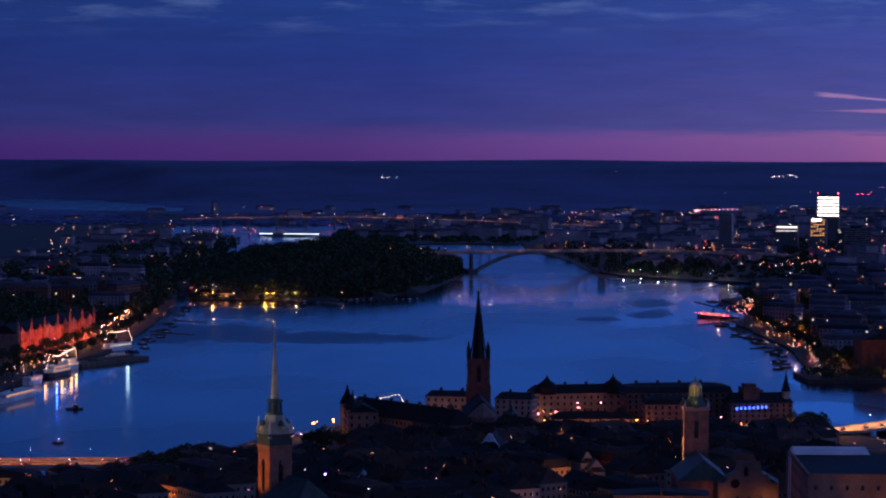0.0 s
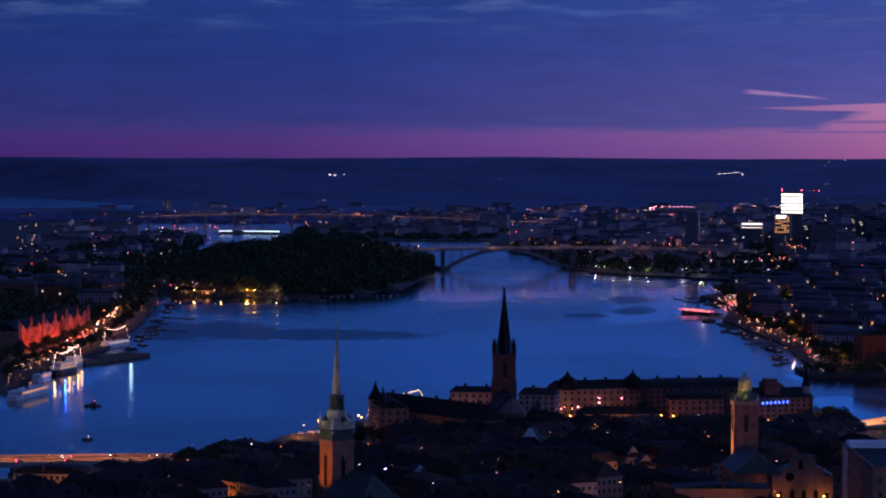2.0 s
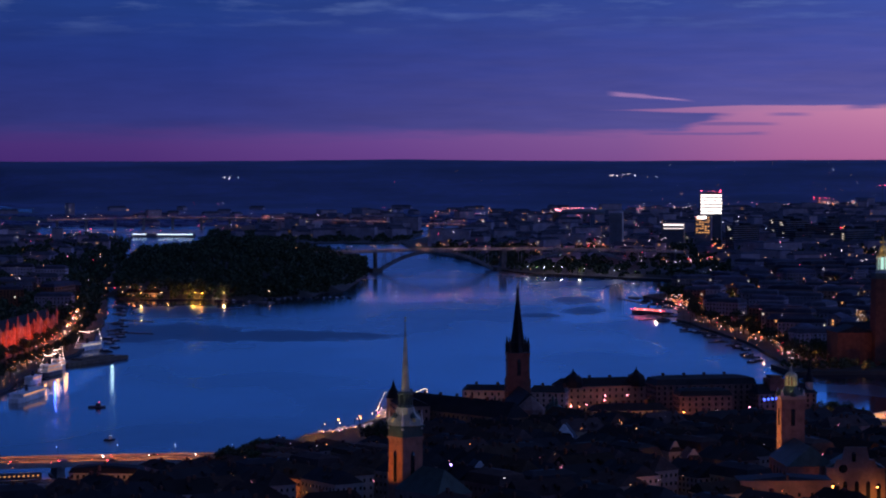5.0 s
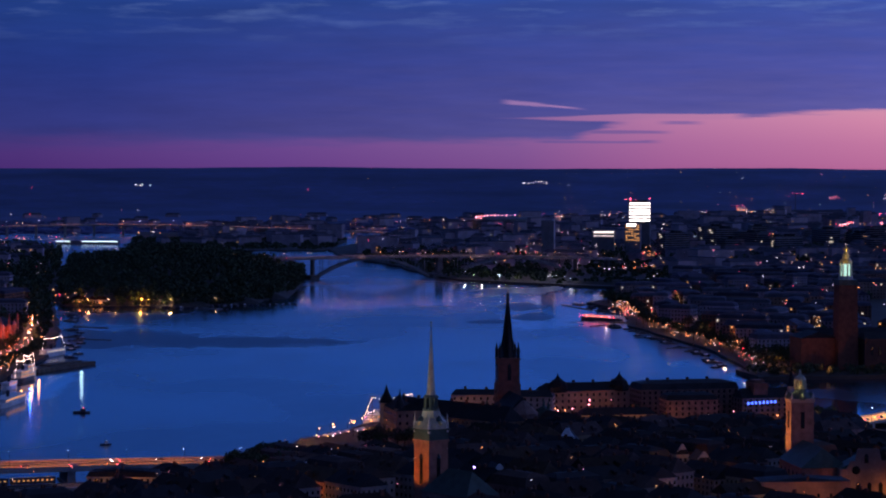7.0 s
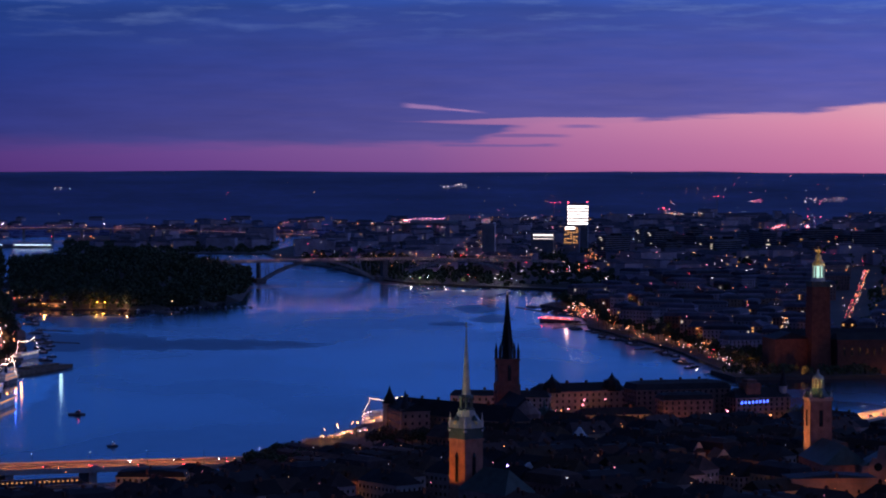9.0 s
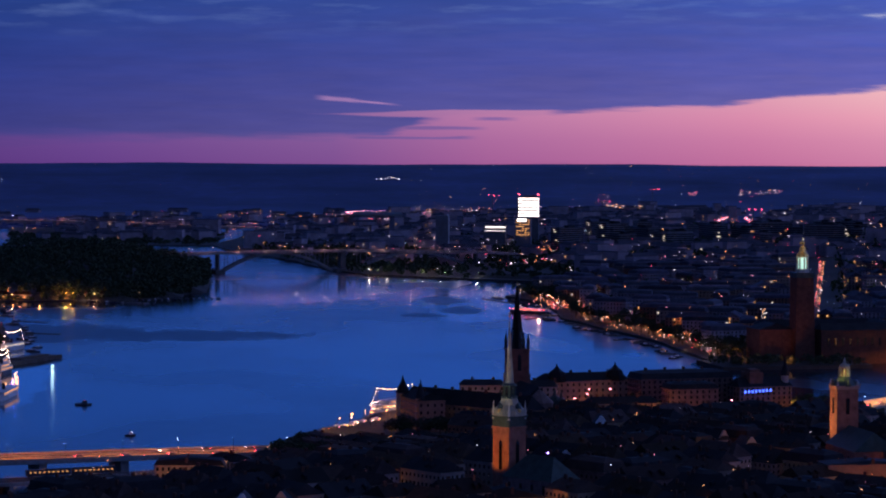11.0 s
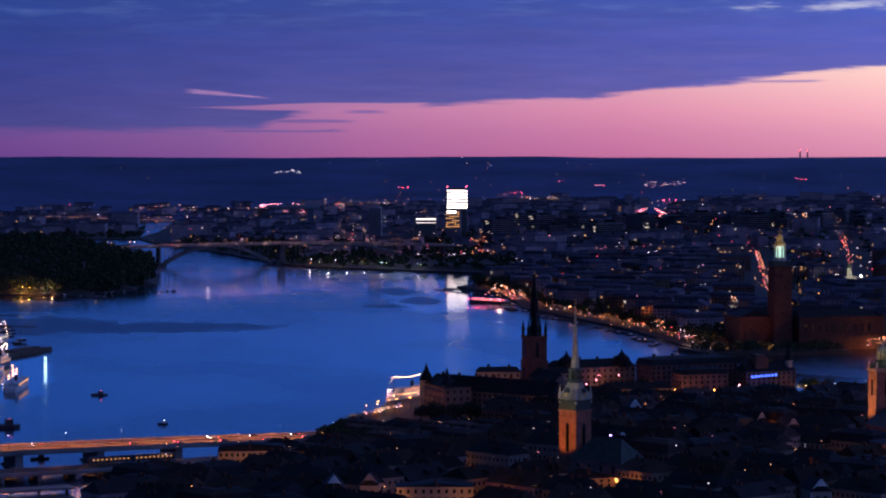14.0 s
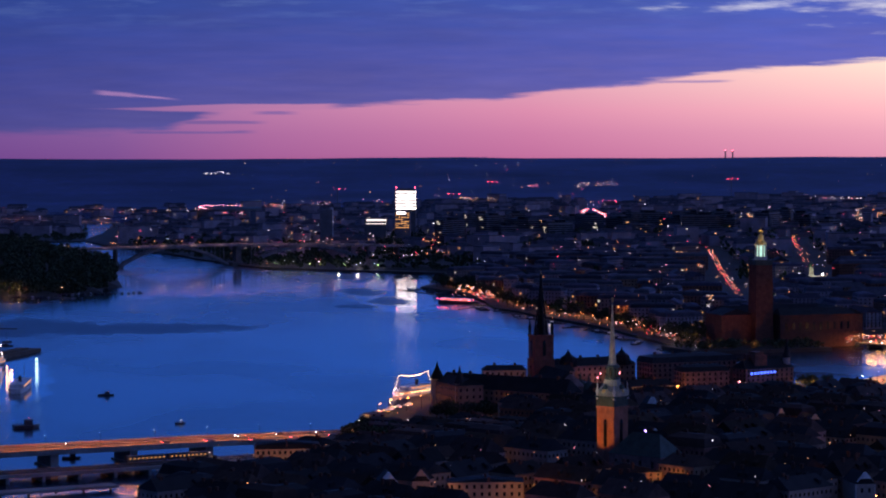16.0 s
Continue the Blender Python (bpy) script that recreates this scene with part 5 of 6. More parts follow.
    def put(x, y, z, c, s):
        bags[c].spark(x, y, z, s * (1.3 if x > -300 else 1.8))
    # scattered lamps over the city and its suburbs
    for i in range(10500):
        a = r.uniform(-0.27, 0.42)
        q = 2300 + 7000 * r.random() ** 0.8
        if a < 0.05 and r.random() < (0.55 if q < 4700 else 0.93):
            continue
        x, y = CX - q * math.cos(a), CY + q * math.sin(a)
        land = q > 5500 or any(inside(p, x, y) for p in (NORTH, CENTRE, SOUTH, ESSINGE))
        z = ground(x, y)
        if not land or z < 0:
            continue
        if q < 5600 and noise.noise((x * 0.006, y * 0.006, 9.0)) < r.uniform(-0.5, 0.35):
            continue
        if (q > 7300 and r.random() < 0.75) or (q > 5400 and r.random() < 0.3):
            continue
        c = r.choices(("warm", "amber", "white", "cool", "red", "pink"), (20, 18, 30, 7, 12, 14))[0]
        put(x, y, z + (r.uniform(12, 32) if q < 5200 else r.uniform(7, 16)), c, min(q, 4600) / 4000 * r.choice((0.15, 0.18, 0.22, 0.28, 0.42)))
    # clusters: x, y, reach along, reach across, bearing, number, colours
    for x0, y0, u, v, rot, n, cs in (
            (-3420, 800, 130, 12, -0.285, 50, ("white", "amber", "white", "pink")), 
            (-2524, 361, 60, 60, 0, 26, ("amber", "warm", "red", "amber")), (-7063, 353, 30, 60, 0, 14, ("white", "white")), (-6922, -958, 20, 40, 0, 6, ("white", "cool")),
            (-5372, 1059, 130, 60, 0.4, 34, ("white", "amber", "pink")), (-4654, 1380, 300, 30, 0.9, 60, ("white", "amber", "warm")), (-3924, -581, 120, 380, 0, 46, ("white", "amber", "warm")),
            (-3020, 32, 200, 160, 0, 40, ("amber", "white", "pink")), (-2085, 204, 40, 220, 0.2, 44, ("pink", "warm", "white", "red")), (-4337, 17, 160, 260, 0, 46, ("pink", "white", "warm")),
            (-1278, 206, 130, 26, 0.05, 70, ("amber", "warm", "white", "red")), (-868, 238, 110, 14, -0.05, 36, ("warm", "amber")), (-560, 219, 110, 7, 0, 46, ("white", "red", "amber", "white")), (-1000, 196, 330, 22, -0.02, 90, ("amber", "warm", "white", "red", "amber")),
            (-1478, -462, 75, 22, 1.0, 34, ("amber", "warm", "red", "white")), (-690, -424, 130, 9, -0.06, 60, ("warm", "amber", "pink", "white")), (-430, -398, 90, 7, 0, 46, ("amber", "warm", "white")), (-1010, -452, 130, 12, -0.14, 40, ("warm", "amber", "red")), (-230, -385, 70, 8, 0, 26, ("amber", "warm")), (-2600, 980, 420, 300, 0.3, 70, ("warm", "white", "amber", "pink")), (-3300, 1250, 500, 400, 0.3, 90, ("warm", "white", "amber", "red")), (-1500, 780, 380, 200, 0.3, 50, ("warm", "amber", "white")), (-850, 420, 300, 140, 0.2, 40, ("warm", "amber", "white")),
            (-3062, -795, 300, 70, -0.2, 40, ("red", "warm", "amber")), (-1915, -708, 420, 90, -0.1, 46, ("warm", "white", "amber")), (-1355, -560, 160, 60, -0.1, 26, ("warm", "white")),
            (-367, 416, 130, 16, 0.2, 40, ("white", "amber", "red", "warm")), (-1049, 596, 400, 200, 0.3, 60, ("warm", "amber", "white")), (-2130, 637, 500, 260, 0.3, 80, ("warm", "white", "red", "amber"))):
        c, s = math.cos(rot), math.sin(rot)
        for i in range(n):
            a, b = r.gauss(0, 0.5) * u, r.gauss(0, 0.5) * v
            x, y = x0 + a * c - b * s, y0 + a * s + b * c
            q = math.hypot(x - CX, y - CY)
            if ground(x, y) < 0:
                continue
            put(x, y, ground(x, y) + r.uniform(1.5, 9), r.choice(cs), q / 4000 * r.choice((0.2, 0.28, 0.4)))
    # the straight streets full of traffic, running away from the lake
    for (xa, ya), (xb, yb), n, cs in (((-985, 417), (-1900, 634), 150, ("red", "amber", "amber", "white", "warm", "amber")), ((-1500, 655), (-2186, 843), 50, ("warm", "amber", "red")), ((-3400, 800), (-3740, 900), 90, ("white", "pink", "white", "red", "amber")), ((-3080, 706), (-3400, 800), 120, ("white", "red", "pink")), ((-3740, 900), (-3932, 950), 70, ("pink", "red", "white")), ((-3932, 950), (-4228, 991), 70, ("red", "pink", "white"))):
        ln = math.hypot(xb - xa, yb - ya)
        for i in range(n):
            k = r.random() ** 0.75
            o = r.choice((-2.5, -2, -1, 1, 2, 3))
            x, y = xa + (xb - xa) * k + o * (yb - ya) / ln, ya + (yb - ya) * k - o * (xb - xa) / ln
            q = math.hypot(x - CX, y - CY)
            c = "red" if o < 0 and r.random() < 0.45 else r.choice(cs)
            put(x, y, ground(x, y) + r.uniform(1.5, 3.5) + (18 if x < -3000 else 2), c, q / 4000 * r.choice((0.16, 0.22, 0.34)))
    # the lively restaurant shore by the cape
    for i in range(240):
        x, y = -1350 + 210 * r.random(), 184 + r.gauss(0, 14)
        put(x, y, 4 + 7 * r.random(), r.choice(("white", "amber", "amber", "red", "warm", "pink")), 0.75 * r.choice((0.18, 0.26, 0.4)))
    # lit windows and wall lamps scattered over the old town
    for i in range(230):
        x, y = r.uniform(80, 590), r.uniform(-280, 270)
        if inside(OLD_TOWN, x, y) and not (x < 200 and y < -60):
            put(x, y, hill(x, y) + r.uniform(12, 19.5), r.choice(("amber", "warm", "white", "amber", "warm", "pink")), r.choice((0.1, 0.12, 0.15, 0.2)))
    # bright shop rows and lit houses among the northern blocks
    for x0, y0, z0, u, v, n, cs in CITY_GLOWS:
        for i in range(n):
            put(x0 + r.uniform(-2, 2), y0 + u * r.uniform(-1, 1), z0 + v * r.random(), r.choice(cs), min(5200, math.hypot(x0 - CX, y0)) / 4000 * r.choice((0.18, 0.26, 0.36)))
    host = thing("city_lamps", 0, 0, 0, "thousands of far street lamps and lit signs", "lamps")
    host["kind"] = "stuff"
    for k, m in bags.items():
        if m.v:
            part("lamp_field", m, glow[k], host, f"{k} far lamps")["kind"] = "stuff"


sparkle()
for k, (x, y) in enumerate([(-1390, -446), (-1394, -423), (-1396, -411), (-1398, -386), (-1400, -378), (-1403, -361), (-1404, -354), (-1428, -476), (-1410, -330), (-1420, -300)]):
    place(LAMP_SHORE if k in (0, 3, 4, 5) else LAMP_AMBER, x, y, 2.4, 0.3 * k)
for k in range(14):
    place(LAMP_GREEN if k % 4 == 1 else LAMP_WHITE, -2018 + 8 * k, 8 + 11.2 * k, 2.4, 0)
for k in range(7):
    place(LAMP_COLD, -2026 + 17 * k, 6 + 24 * k, 2.4, 0)
SHORE_S = [(-121, -390, 2.5), (-450, -399, 2.5), (-657, -396, 2.5), (-861, -419, 2.5), (-1088, -448, 2.5), (-1299, -482, 2.5)]
SHORE_N = [(-1454, 158, 2.5), (-1326, 182, 2.5), (-1145, 177, 2.5), (-1033, 170, 2.5), (-825, 200, 2.5), (-703, 216, 2.5), (-506, 223, 2.5)]
for k, (x, y, z, a) in enumerate(along(SHORE_S, 30, 5)):
    if (k * 5) % 7 not in (2, 3):
        place((LAMP_WARM, LAMP_AMBER, LAMP_WARM, LAMP_WHITE)[k % 4], x + (k * 29 % 13) - 6, y - 4 - (k * 19 % 16), z, 1.5)
QUAY_STREET = [(-700, -408, 3), (-846, -431, 3), (-991, -457, 3), (-1245, -503, 3), (-1400, -530, 4)]      # lit street behind the southern quay
for k, (x, y, z, a) in enumerate(along(QUAY_STREET, 26, 5)):
    place((LAMP_WARM, LAMP_FAR, LAMP_HOT, LAMP_AMBER)[k % 4], x + (k * 31 % 9) - 4, y + 3 - (k * 23 % 12), z + 3, 1.5)
for x, y in ((-1155, -486), (-1345, -520)):
    for k in range(3):
        place(LAMP_HOT if k else LAMP_FAR, x + 5 * k, y + 4 * k, 6 + 2 * k, 0.8)
strip_lamp("quay_street_lamps", QUAY_STREET, 10, 3, 60, (1.0, 0.3, 0.2))
for k, (x, y, z, a) in enumerate(along(SHORE_N, 26, 5)):
    if (k * 7) % 5 != 1:
        place((LAMP_WARM, LAMP_AMBER, LAMP_WARM)[k % 3], x + (k * 37 % 11) - 5, y + 2 + (k * 17 % 13), z, -1.5)
for nm, p in (("shore_road_south", SHORE_S), ("shore_road_north", SHORE_N)):
    off = -18 if "south" in nm else 16
    solo(nm, M().strip([(x, y + off, z) for x, y, z in p], 14, -0.4, 0.15), ASPHALT, "asphalt shore road under street lamps", kind="structure")
strip_lamp("shore_lamps_south", [(x, y - 18, z) for x, y, z in SHORE_S[1:5]], 8, 3, 11, SODIUM)
strip_lamp("shore_lamps_north", [(x, y + 16, z) for x, y, z in SHORE_N], 8, 3, 22, (1.0, 0.33, 0.08))


# ---- trees ----
def leaf_cloud(m, r, x, y, z, rx, rz, n, leaf):
    """Small leaf sprays over an uneven crown."""
    for i in range(n):
        a, b = r.uniform(0, 2 * math.pi), math.asin(r.uniform(-0.75, 1))
        k = r.uniform(0.62, 1.08)
        c = Vector((x + rx * k * math.cos(b) * math.cos(a), y + rx * k * math.cos(b) * math.sin(a), z + rz * k * math.sin(b)))
        u = Vector((r.uniform(-1, 1), r.uniform(-1, 1), r.uniform(-1, 1))).normalized()
        v = u.cross(Vector((r.uniform(-1, 1), r.uniform(-1, 1), r.uniform(-0.3, 1)))).normalized()
        s = leaf * r.uniform(0.6, 1.3)
        m.add([tuple(c + u * s), tuple(c + v * s * 0.8), tuple(c - u * s), tuple(c - v * s * 0.8)], [(0, 1, 2, 3)])


def tree_proto(seed, h, w):
    r = random.Random(seed)
    ob = thing("tree", 0, 0, -200, "full leafy city tree, dark at dusk", "tree", "quay trees")
    t = M().lathe(0, 0, [(0.42, -1), (0.32, h * 0.3), (0.2, h * 0.6), (0.06, h * 0.85)], 6)
    cr = M()
    for k in range(6):
        a = k * 1.05 + r.uniform(-0.3, 0.3)
        e = (w * 0.33 * math.cos(a), w * 0.33 * math.sin(a), h * r.uniform(0.5, 0.75))
        t.beam((0, 0, h * r.uniform(0.25, 0.42)), e, 0.2, 0.2)
        leaf_cloud(cr, r, *e, w * 0.27, h * 0.2, 70, 0.62)
    leaf_cloud(cr, r, 0, 0, h * 0.76, w * 0.3, h * 0.24, 110, 0.62)
    part("trunk", t, BARK, ob)
    part("crown", cr, LEAF, ob)
    return ob


TREES = [tree_proto(900 + i, 10 + 1.6 * i, 8 + 1.1 * i) for i in range(5)]


def plant():
    r = random.Random(31)
    # rows along the old town's western quay
    for x0, y0, x1, y1, n, w in ((225, -165, 160, -150, 14, 6), (250, -172, 190, -140, 10, 8), (95, -95, 120, -40, 12, 8), (-45, 190, 10, 205, 9, 8), (20, 186, 90, 200, 8, 8), (70, 70, 100, 150, 14, 12), (10, 150, 50, 130, 8, 12), (-70, 80, -30, 84, 5, 6)):
        for i in range(n):
            k = (i + r.uniform(-0.3, 0.3)) / n
            x, y = x0 + (x1 - x0) * k + r.uniform(-w, w), y0 + (y1 - y0) * k + r.uniform(-w, w)
            if inside(OLD_TOWN, x, y):
                place(r.choice(TREES[:2] if y < -100 else TREES[:4]), x, y, hill(x, y), r.uniform(0, 6))
    for k, (x, y, z, a) in enumerate(along(SHORE_N, 10, 2)):
        place(r.choice(TREES), x + r.uniform(-3, 3), y + (r.uniform(24, 34) if k % 2 else r.uniform(1, 7)), hill(x, y + 30) if k % 2 else 2.4, r.uniform(0, 6))
    for k, (x, y, z, a) in enumerate(along(SHORE_S, 17, 2)):
        place(r.choice(TREES), x + r.uniform(-3, 3), y - r.uniform(26, 40), hill(x, y - 30), r.uniform(0, 6))
        if k % 5:
            place(r.choice(TREES[:3]), x + r.uniform(-6, 6), y - r.uniform(0, 9), 2.4, r.uniform(0, 6))
    # woods on the island and along far shores, past counting
    woods = M()
    n = 0
    while n < 1500:
        x, y = r.uniform(-2730, -1350), r.uniform(-630, -180)
        if not inside(ISLAND, x, y) or (y < -330 and not inside(ISLAND, x + 5, y)) or (x > -1490 and r.random() < 0.25):
            continue
        n += 1
        cx, cy = -1930, -395
        rise = 33 * math.exp(-(((x - cx) / 400) ** 2 + ((y - cy) / 140) ** 2))
        h = r.uniform(9, 18)
        leaf_cloud(woods, r, x, y, 2.4 + rise + h * 0.6, r.uniform(4, 6.5), h * 0.5, 46, 1.9)
    for k in range(130):      # trees round the southern bridge head
        x, y = r.uniform(-2080, -1985), r.uniform(-330, -218)
        if inside(ISLAND, x, y):
            h = r.uniform(12, 20)
            leaf_cloud(woods, r, x, y, 3 + h * 0.6, r.uniform(4, 6.5), h * 0.5, 40, 1.9)
    for k in range(700):      # park and rocky shore woods of the northern side
        x, y = r.uniform(-2520, -1510), r.uniform(-20, 380)
        if inside(NORTH, x, y) and (x < -1950 or y < 290 or x > -1680):
            h = r.uniform(10, 15) if not in_park(x, y) else r.uniform(2.5, 4)
            leaf_cloud(woods, r, x, y, hill(x, y) + h * 0.55, r.uniform(4, 6), h * 0.5, 36, 1.9)
    for k in range(620):      # the cape by the bathing jetties, and the tip behind the arches
        x, y = (r.uniform(-1560, -1330), r.uniform(140, 250)) if k < 110 else (r.uniform(-3300, -2120), r.uniform(-150, 120))
        if inside(NORTH, x, y) and (k > 110 or y > 168):
            h = r.uniform(9, 15) if not in_park(x, y) else 3.0
            leaf_cloud(woods, r, x, y, hill(x, y) + h * 0.55, r.uniform(4, 7), h * 0.5, 32, 2.0)
    for k in range(2600):     # courtyard and street trees of the northern city
        x, y = r.uniform(-3200, -480), r.uniform(230, 1500)
        if inside(NORTH, x, y) and y < 200 + (1675 - x) * 0.3 and not in_park(x, y) and abs((x + 874) * 0.234 + (y - 385) * 0.972) > 24 and abs((y - 689) + (x + 1613) * 0.269) > 26:
            h = r.uniform(9, 17)
            leaf_cloud(woods, r, x, y, hill(x, y) + h * 0.6, r.uniform(4.5, 8), h * 0.5, 26, 2.4)
    for k in range(150):      # gardens by the city hall
        x, y = (r.uniform(-478, -418), r.uniform(205, 330)) if k < 70 else (r.uniform(-690, -490), r.uniform(226, 262))
        if math.hypot(x + 475, y - 289) > 22:
            h = r.uniform(5, 8) if k < 70 else r.uniform(9, 14)
            leaf_cloud(woods, r, x, y, 2.8 + h * 0.55, r.uniform(3, 5), h * 0.5, 34, 1.2)
    for k, (x, y, z, a) in enumerate(along([(*p, 0) for p in ISLAND[1:11]], 4.2)):      # shrubs and low trees down to the water
        h = r.uniform(4, 9)
        if not -455 < y < -335 or k % 4 == 0:
            leaf_cloud(woods, r, x - r.uniform(1, 7), y - r.uniform(0, 5), 1.0 + h * 0.5, r.uniform(3, 5), h * 0.55, 34, 1.5)
    for k in range(420):
        x, y = r.uniform(-1660, -1395), r.uniform(-420, -228)
        if inside(ISLAND, x, y):
            h = r.uniform(9, 16)
            leaf_cloud(woods, r, x, y, 2 + h * 0.6, r.uniform(4, 6.5), h * 0.5, 40, 1.8)
    for k in range(70):       # tall trees where the bridge leaves the island
        x, y = r.uniform(-2035, -1950), r.uniform(-330, -222)
        h = r.uniform(15, 21)
        leaf_cloud(woods, r, x, y, 4 + h * 0.55, r.uniform(5, 8), h * 0.5, 46, 1.9)
    for k in range(460):      # the far islands
        x, y = r.uniform(-3700, -2990), r.uniform(-640, -200)
        if inside(ESSINGE, x, y) and inside(ESSINGE, x + 10, y):
            h = r.uniform(4, 7)
            leaf_cloud(woods, r, x, y, 2.4 + h * 0.55, r.uniform(5, 8), h * 0.5, 30, 2.0)
    for k in range(1700):      # southern slopes
        x, y = r.uniform(-2900, -560), r.uniform(-760, -450)
        if inside(SOUTH, x, y):
            h = r.uniform(11, 19)
            leaf_cloud(woods, r, x, y, hill(x, y) + h * 0.55, r.uniform(5, 8), h * 0.5, 34, 2.2)
    solo("woods", woods, LEAF, "dense dark woods on the lake shores", "trees", kind="stuff")
    hillm = M()               # rocky back of the wooded island
    nx, ny = 40, 16
    for j in range(ny + 1):
        for i in range(nx + 1):
            x, y = -2680 + i * 1330 / nx, -625 + j * 440 / ny
            e = 33 * math.exp(-(((x + 1930) / 400) ** 2 + ((y + 395) / 140) ** 2)) + 2
            hillm.v.append((x, y, e if inside(ISLAND, x, y) else -3))
    for j in range(ny):
        for i in range(nx):
            a = j * (nx + 1) + i
            hillm.f.append((a, a + 1, a + nx + 2, a + nx + 1))
    solo("ground_island_back", hillm, SOIL, "rocky back of the wooded island", kind="structure")
    fw = M()
    for k in range(5200):
        a, q = r.uniform(-0.31, 0.46), 5500 + 1300 * r.random()
        x, y = CX - q * math.cos(a), CY + q * math.sin(a)
        z = far_height(x, y)
        if z < 0:
            continue
        s = r.uniform(9, 20)
        h = r.uniform(2.5, 7.0) * (6900 - q) / 1400
        fw.lathe(x, y, [(s, z - 2), (s * 0.8, z + h * 0.6), (s * 0.25, z + h)], 5, r.uniform(0, 1))
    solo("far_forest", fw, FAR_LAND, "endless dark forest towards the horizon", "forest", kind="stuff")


plant()


# ---- boats ----
def steamer(x, y, rot, L, W, label, strings=False, hull=HULL, decks=2, lit=True, name="steamer", warm=True, bulbs=None):
    ob = thing(name, x, y, 0, label, "ship", rot=rot)
    def deckline(s, z, n=14):
        pts = []
        for i in range(n + 1):
            k = i / n
            u = -L / 2 + L * k
            w = W / 2 * min(1, (1 - k) * 3.2) ** 0.6 * min(1, 0.55 + k * 3) * s
            pts.append((u, w))
        return [(u, w) for u, w in pts] + [(u, -w) for u, w in reversed(pts[:-1])]
    part("hull", M().prism(deckline(0.92, 0), -1, 0.4).prism(deckline(1.0, 0), 0.4, 3.2), hull, ob)
    for d in range(decks):
        k = 0.74 - 0.2 * d
        z = 3.2 + d * 2.7
        cab = part("deckhouse", M().box(-L * 0.03 * (d + 1), 0, z, z + 2.5, L * k, W * (0.8 - 0.1 * d)).box(-L * 0.03 * (d + 1), 0, z + 2.5, z + 2.7, L * k + 1.5, W * (0.92 - 0.1 * d)), HULL, ob)
        if lit:
            for i in range(int(L * k / 3.0)):
                u = -L * 0.03 * (d + 1) - L * k / 2 + 1.5 + i * 3.0
                for sd in (-1, 1):
                    part("cabin_window", M().box(u, sd * W * (0.4 - 0.05 * d), z + 1.0, z + 1.9, 1.6, 0.3), G_WIN if warm else G_WINW, cab, "lit cabin window")
    if L < 24:
        return ob
    part("funnel", M().lathe(-L * 0.08, 0, [(1.3, 3 + decks * 2.7), (1.1, 7.5 + decks * 2.7)], 10), DARK_HULL, ob)
    for u in (-L * 0.36, L * 0.34):
        part("mast", M().lathe(u, 0, [(0.25, 3), (0.12, 17)], 6), WOOD, ob)
    if strings:
        pts = [(-L * 0.49, 4), (-L * 0.36, 17), (L * 0.34, 17.5), (L * 0.49, 5)]
        m = M()
        for (u0, z0), (u1, z1) in zip(pts, pts[1:]):
            n = max(3, int(math.hypot(u1 - u0, z1 - z0) / 1.5))
            for i in range(n):
                k = i / n
                m.spark(u0 + (u1 - u0) * k, 0, z0 + (z1 - z0) * k - 2.0 * math.sin(math.pi * k) * (abs(u1 - u0) > 12), 0.22)
        part("light_string", m, bulbs or G_STRING, ob, "string of warm bulbs from bow to stern")["kind"] = "stuff"
    return ob


steamer(-88, -81, math.radians(-37.5), 61, 11, "large white steamer with strings of warm bulbs at the quay", True, decks=2, bulbs=G_AMBER)
rails = thing("deck_lanterns", -88, -81, 0, "rows of pink and amber lanterns along the steamer decks", "lights", rot=math.radians(-37.5))
for i in range(20):
    for sd, zz, g in ((-1, 4.6, G_PINK), (1, 4.6, G_AMBER), (-1, 7.4, G_STRING)):
        part("deck_lantern", M().spark(-27 + i * 2.8, sd * (5.0 if i < 16 else 5.0 - (i - 15) * 0.9), zz, 0.26), g, rails)
steamer(-400, -374, math.radians(168), 44, 10, "dark-hulled restaurant ship strung with warm bulbs", True, DARK_HULL)
steamer(-452, -378, math.radians(170), 30, 8, "small white ship with lit deck", True)
steamer(-655, -386, math.radians(160), 46, 9, "three-masted white ship with bright string lights", True, decks=1, warm=False)
steamer(-210, -356, math.radians(174), 76, 13, "long white hotel ship with a few deck lights", False, decks=1)
steamer(-325, -374, math.radians(175), 34, 8, "white excursion boat moored at the quay", False, decks=1)
steamer(-1147, 136, math.radians(38), 58, 9, "low restaurant boat washed in red light", False, DARK_HULL, 1, name="restaurant_boat")
red = thing("red_boat_lights", -1147, 136, 3.4, "row of red lanterns along a restaurant boat", "lights", rot=math.radians(38))
for i in range(14):
    part("red_lantern", M().spark(-27 + i * 4.1 + (i * 7 % 3) - 1, -5.0, 1.2 + 0.3 * (i % 2), 0.5), (G_RED, G_RED, G_PINK)[i % 3], red)
def small_boat(name, x, y, rot, L, W, label, lamp):
    """A low working boat: sheered hull, wheelhouse, mast and rail."""
    ob = thing(name, x, y, 0, label, "boat", rot=rot)
    lo = [(-L / 2, -W * 0.38), (L * 0.2, -W * 0.42), (L * 0.46, 0), (L * 0.2, W * 0.42), (-L / 2, W * 0.38)]
    hi = [(-L / 2, -W * 0.45), (L * 0.2, -W * 0.5), (L / 2, 0), (L * 0.2, W * 0.5), (-L / 2, W * 0.45)]
    part("hull", M().prism(lo, -0.4, 0.3 * W ** 0.5).prism(hi, 0.3 * W ** 0.5, 0.62 * W ** 0.5), DARK_HULL, ob)
    z = 0.62 * W ** 0.5
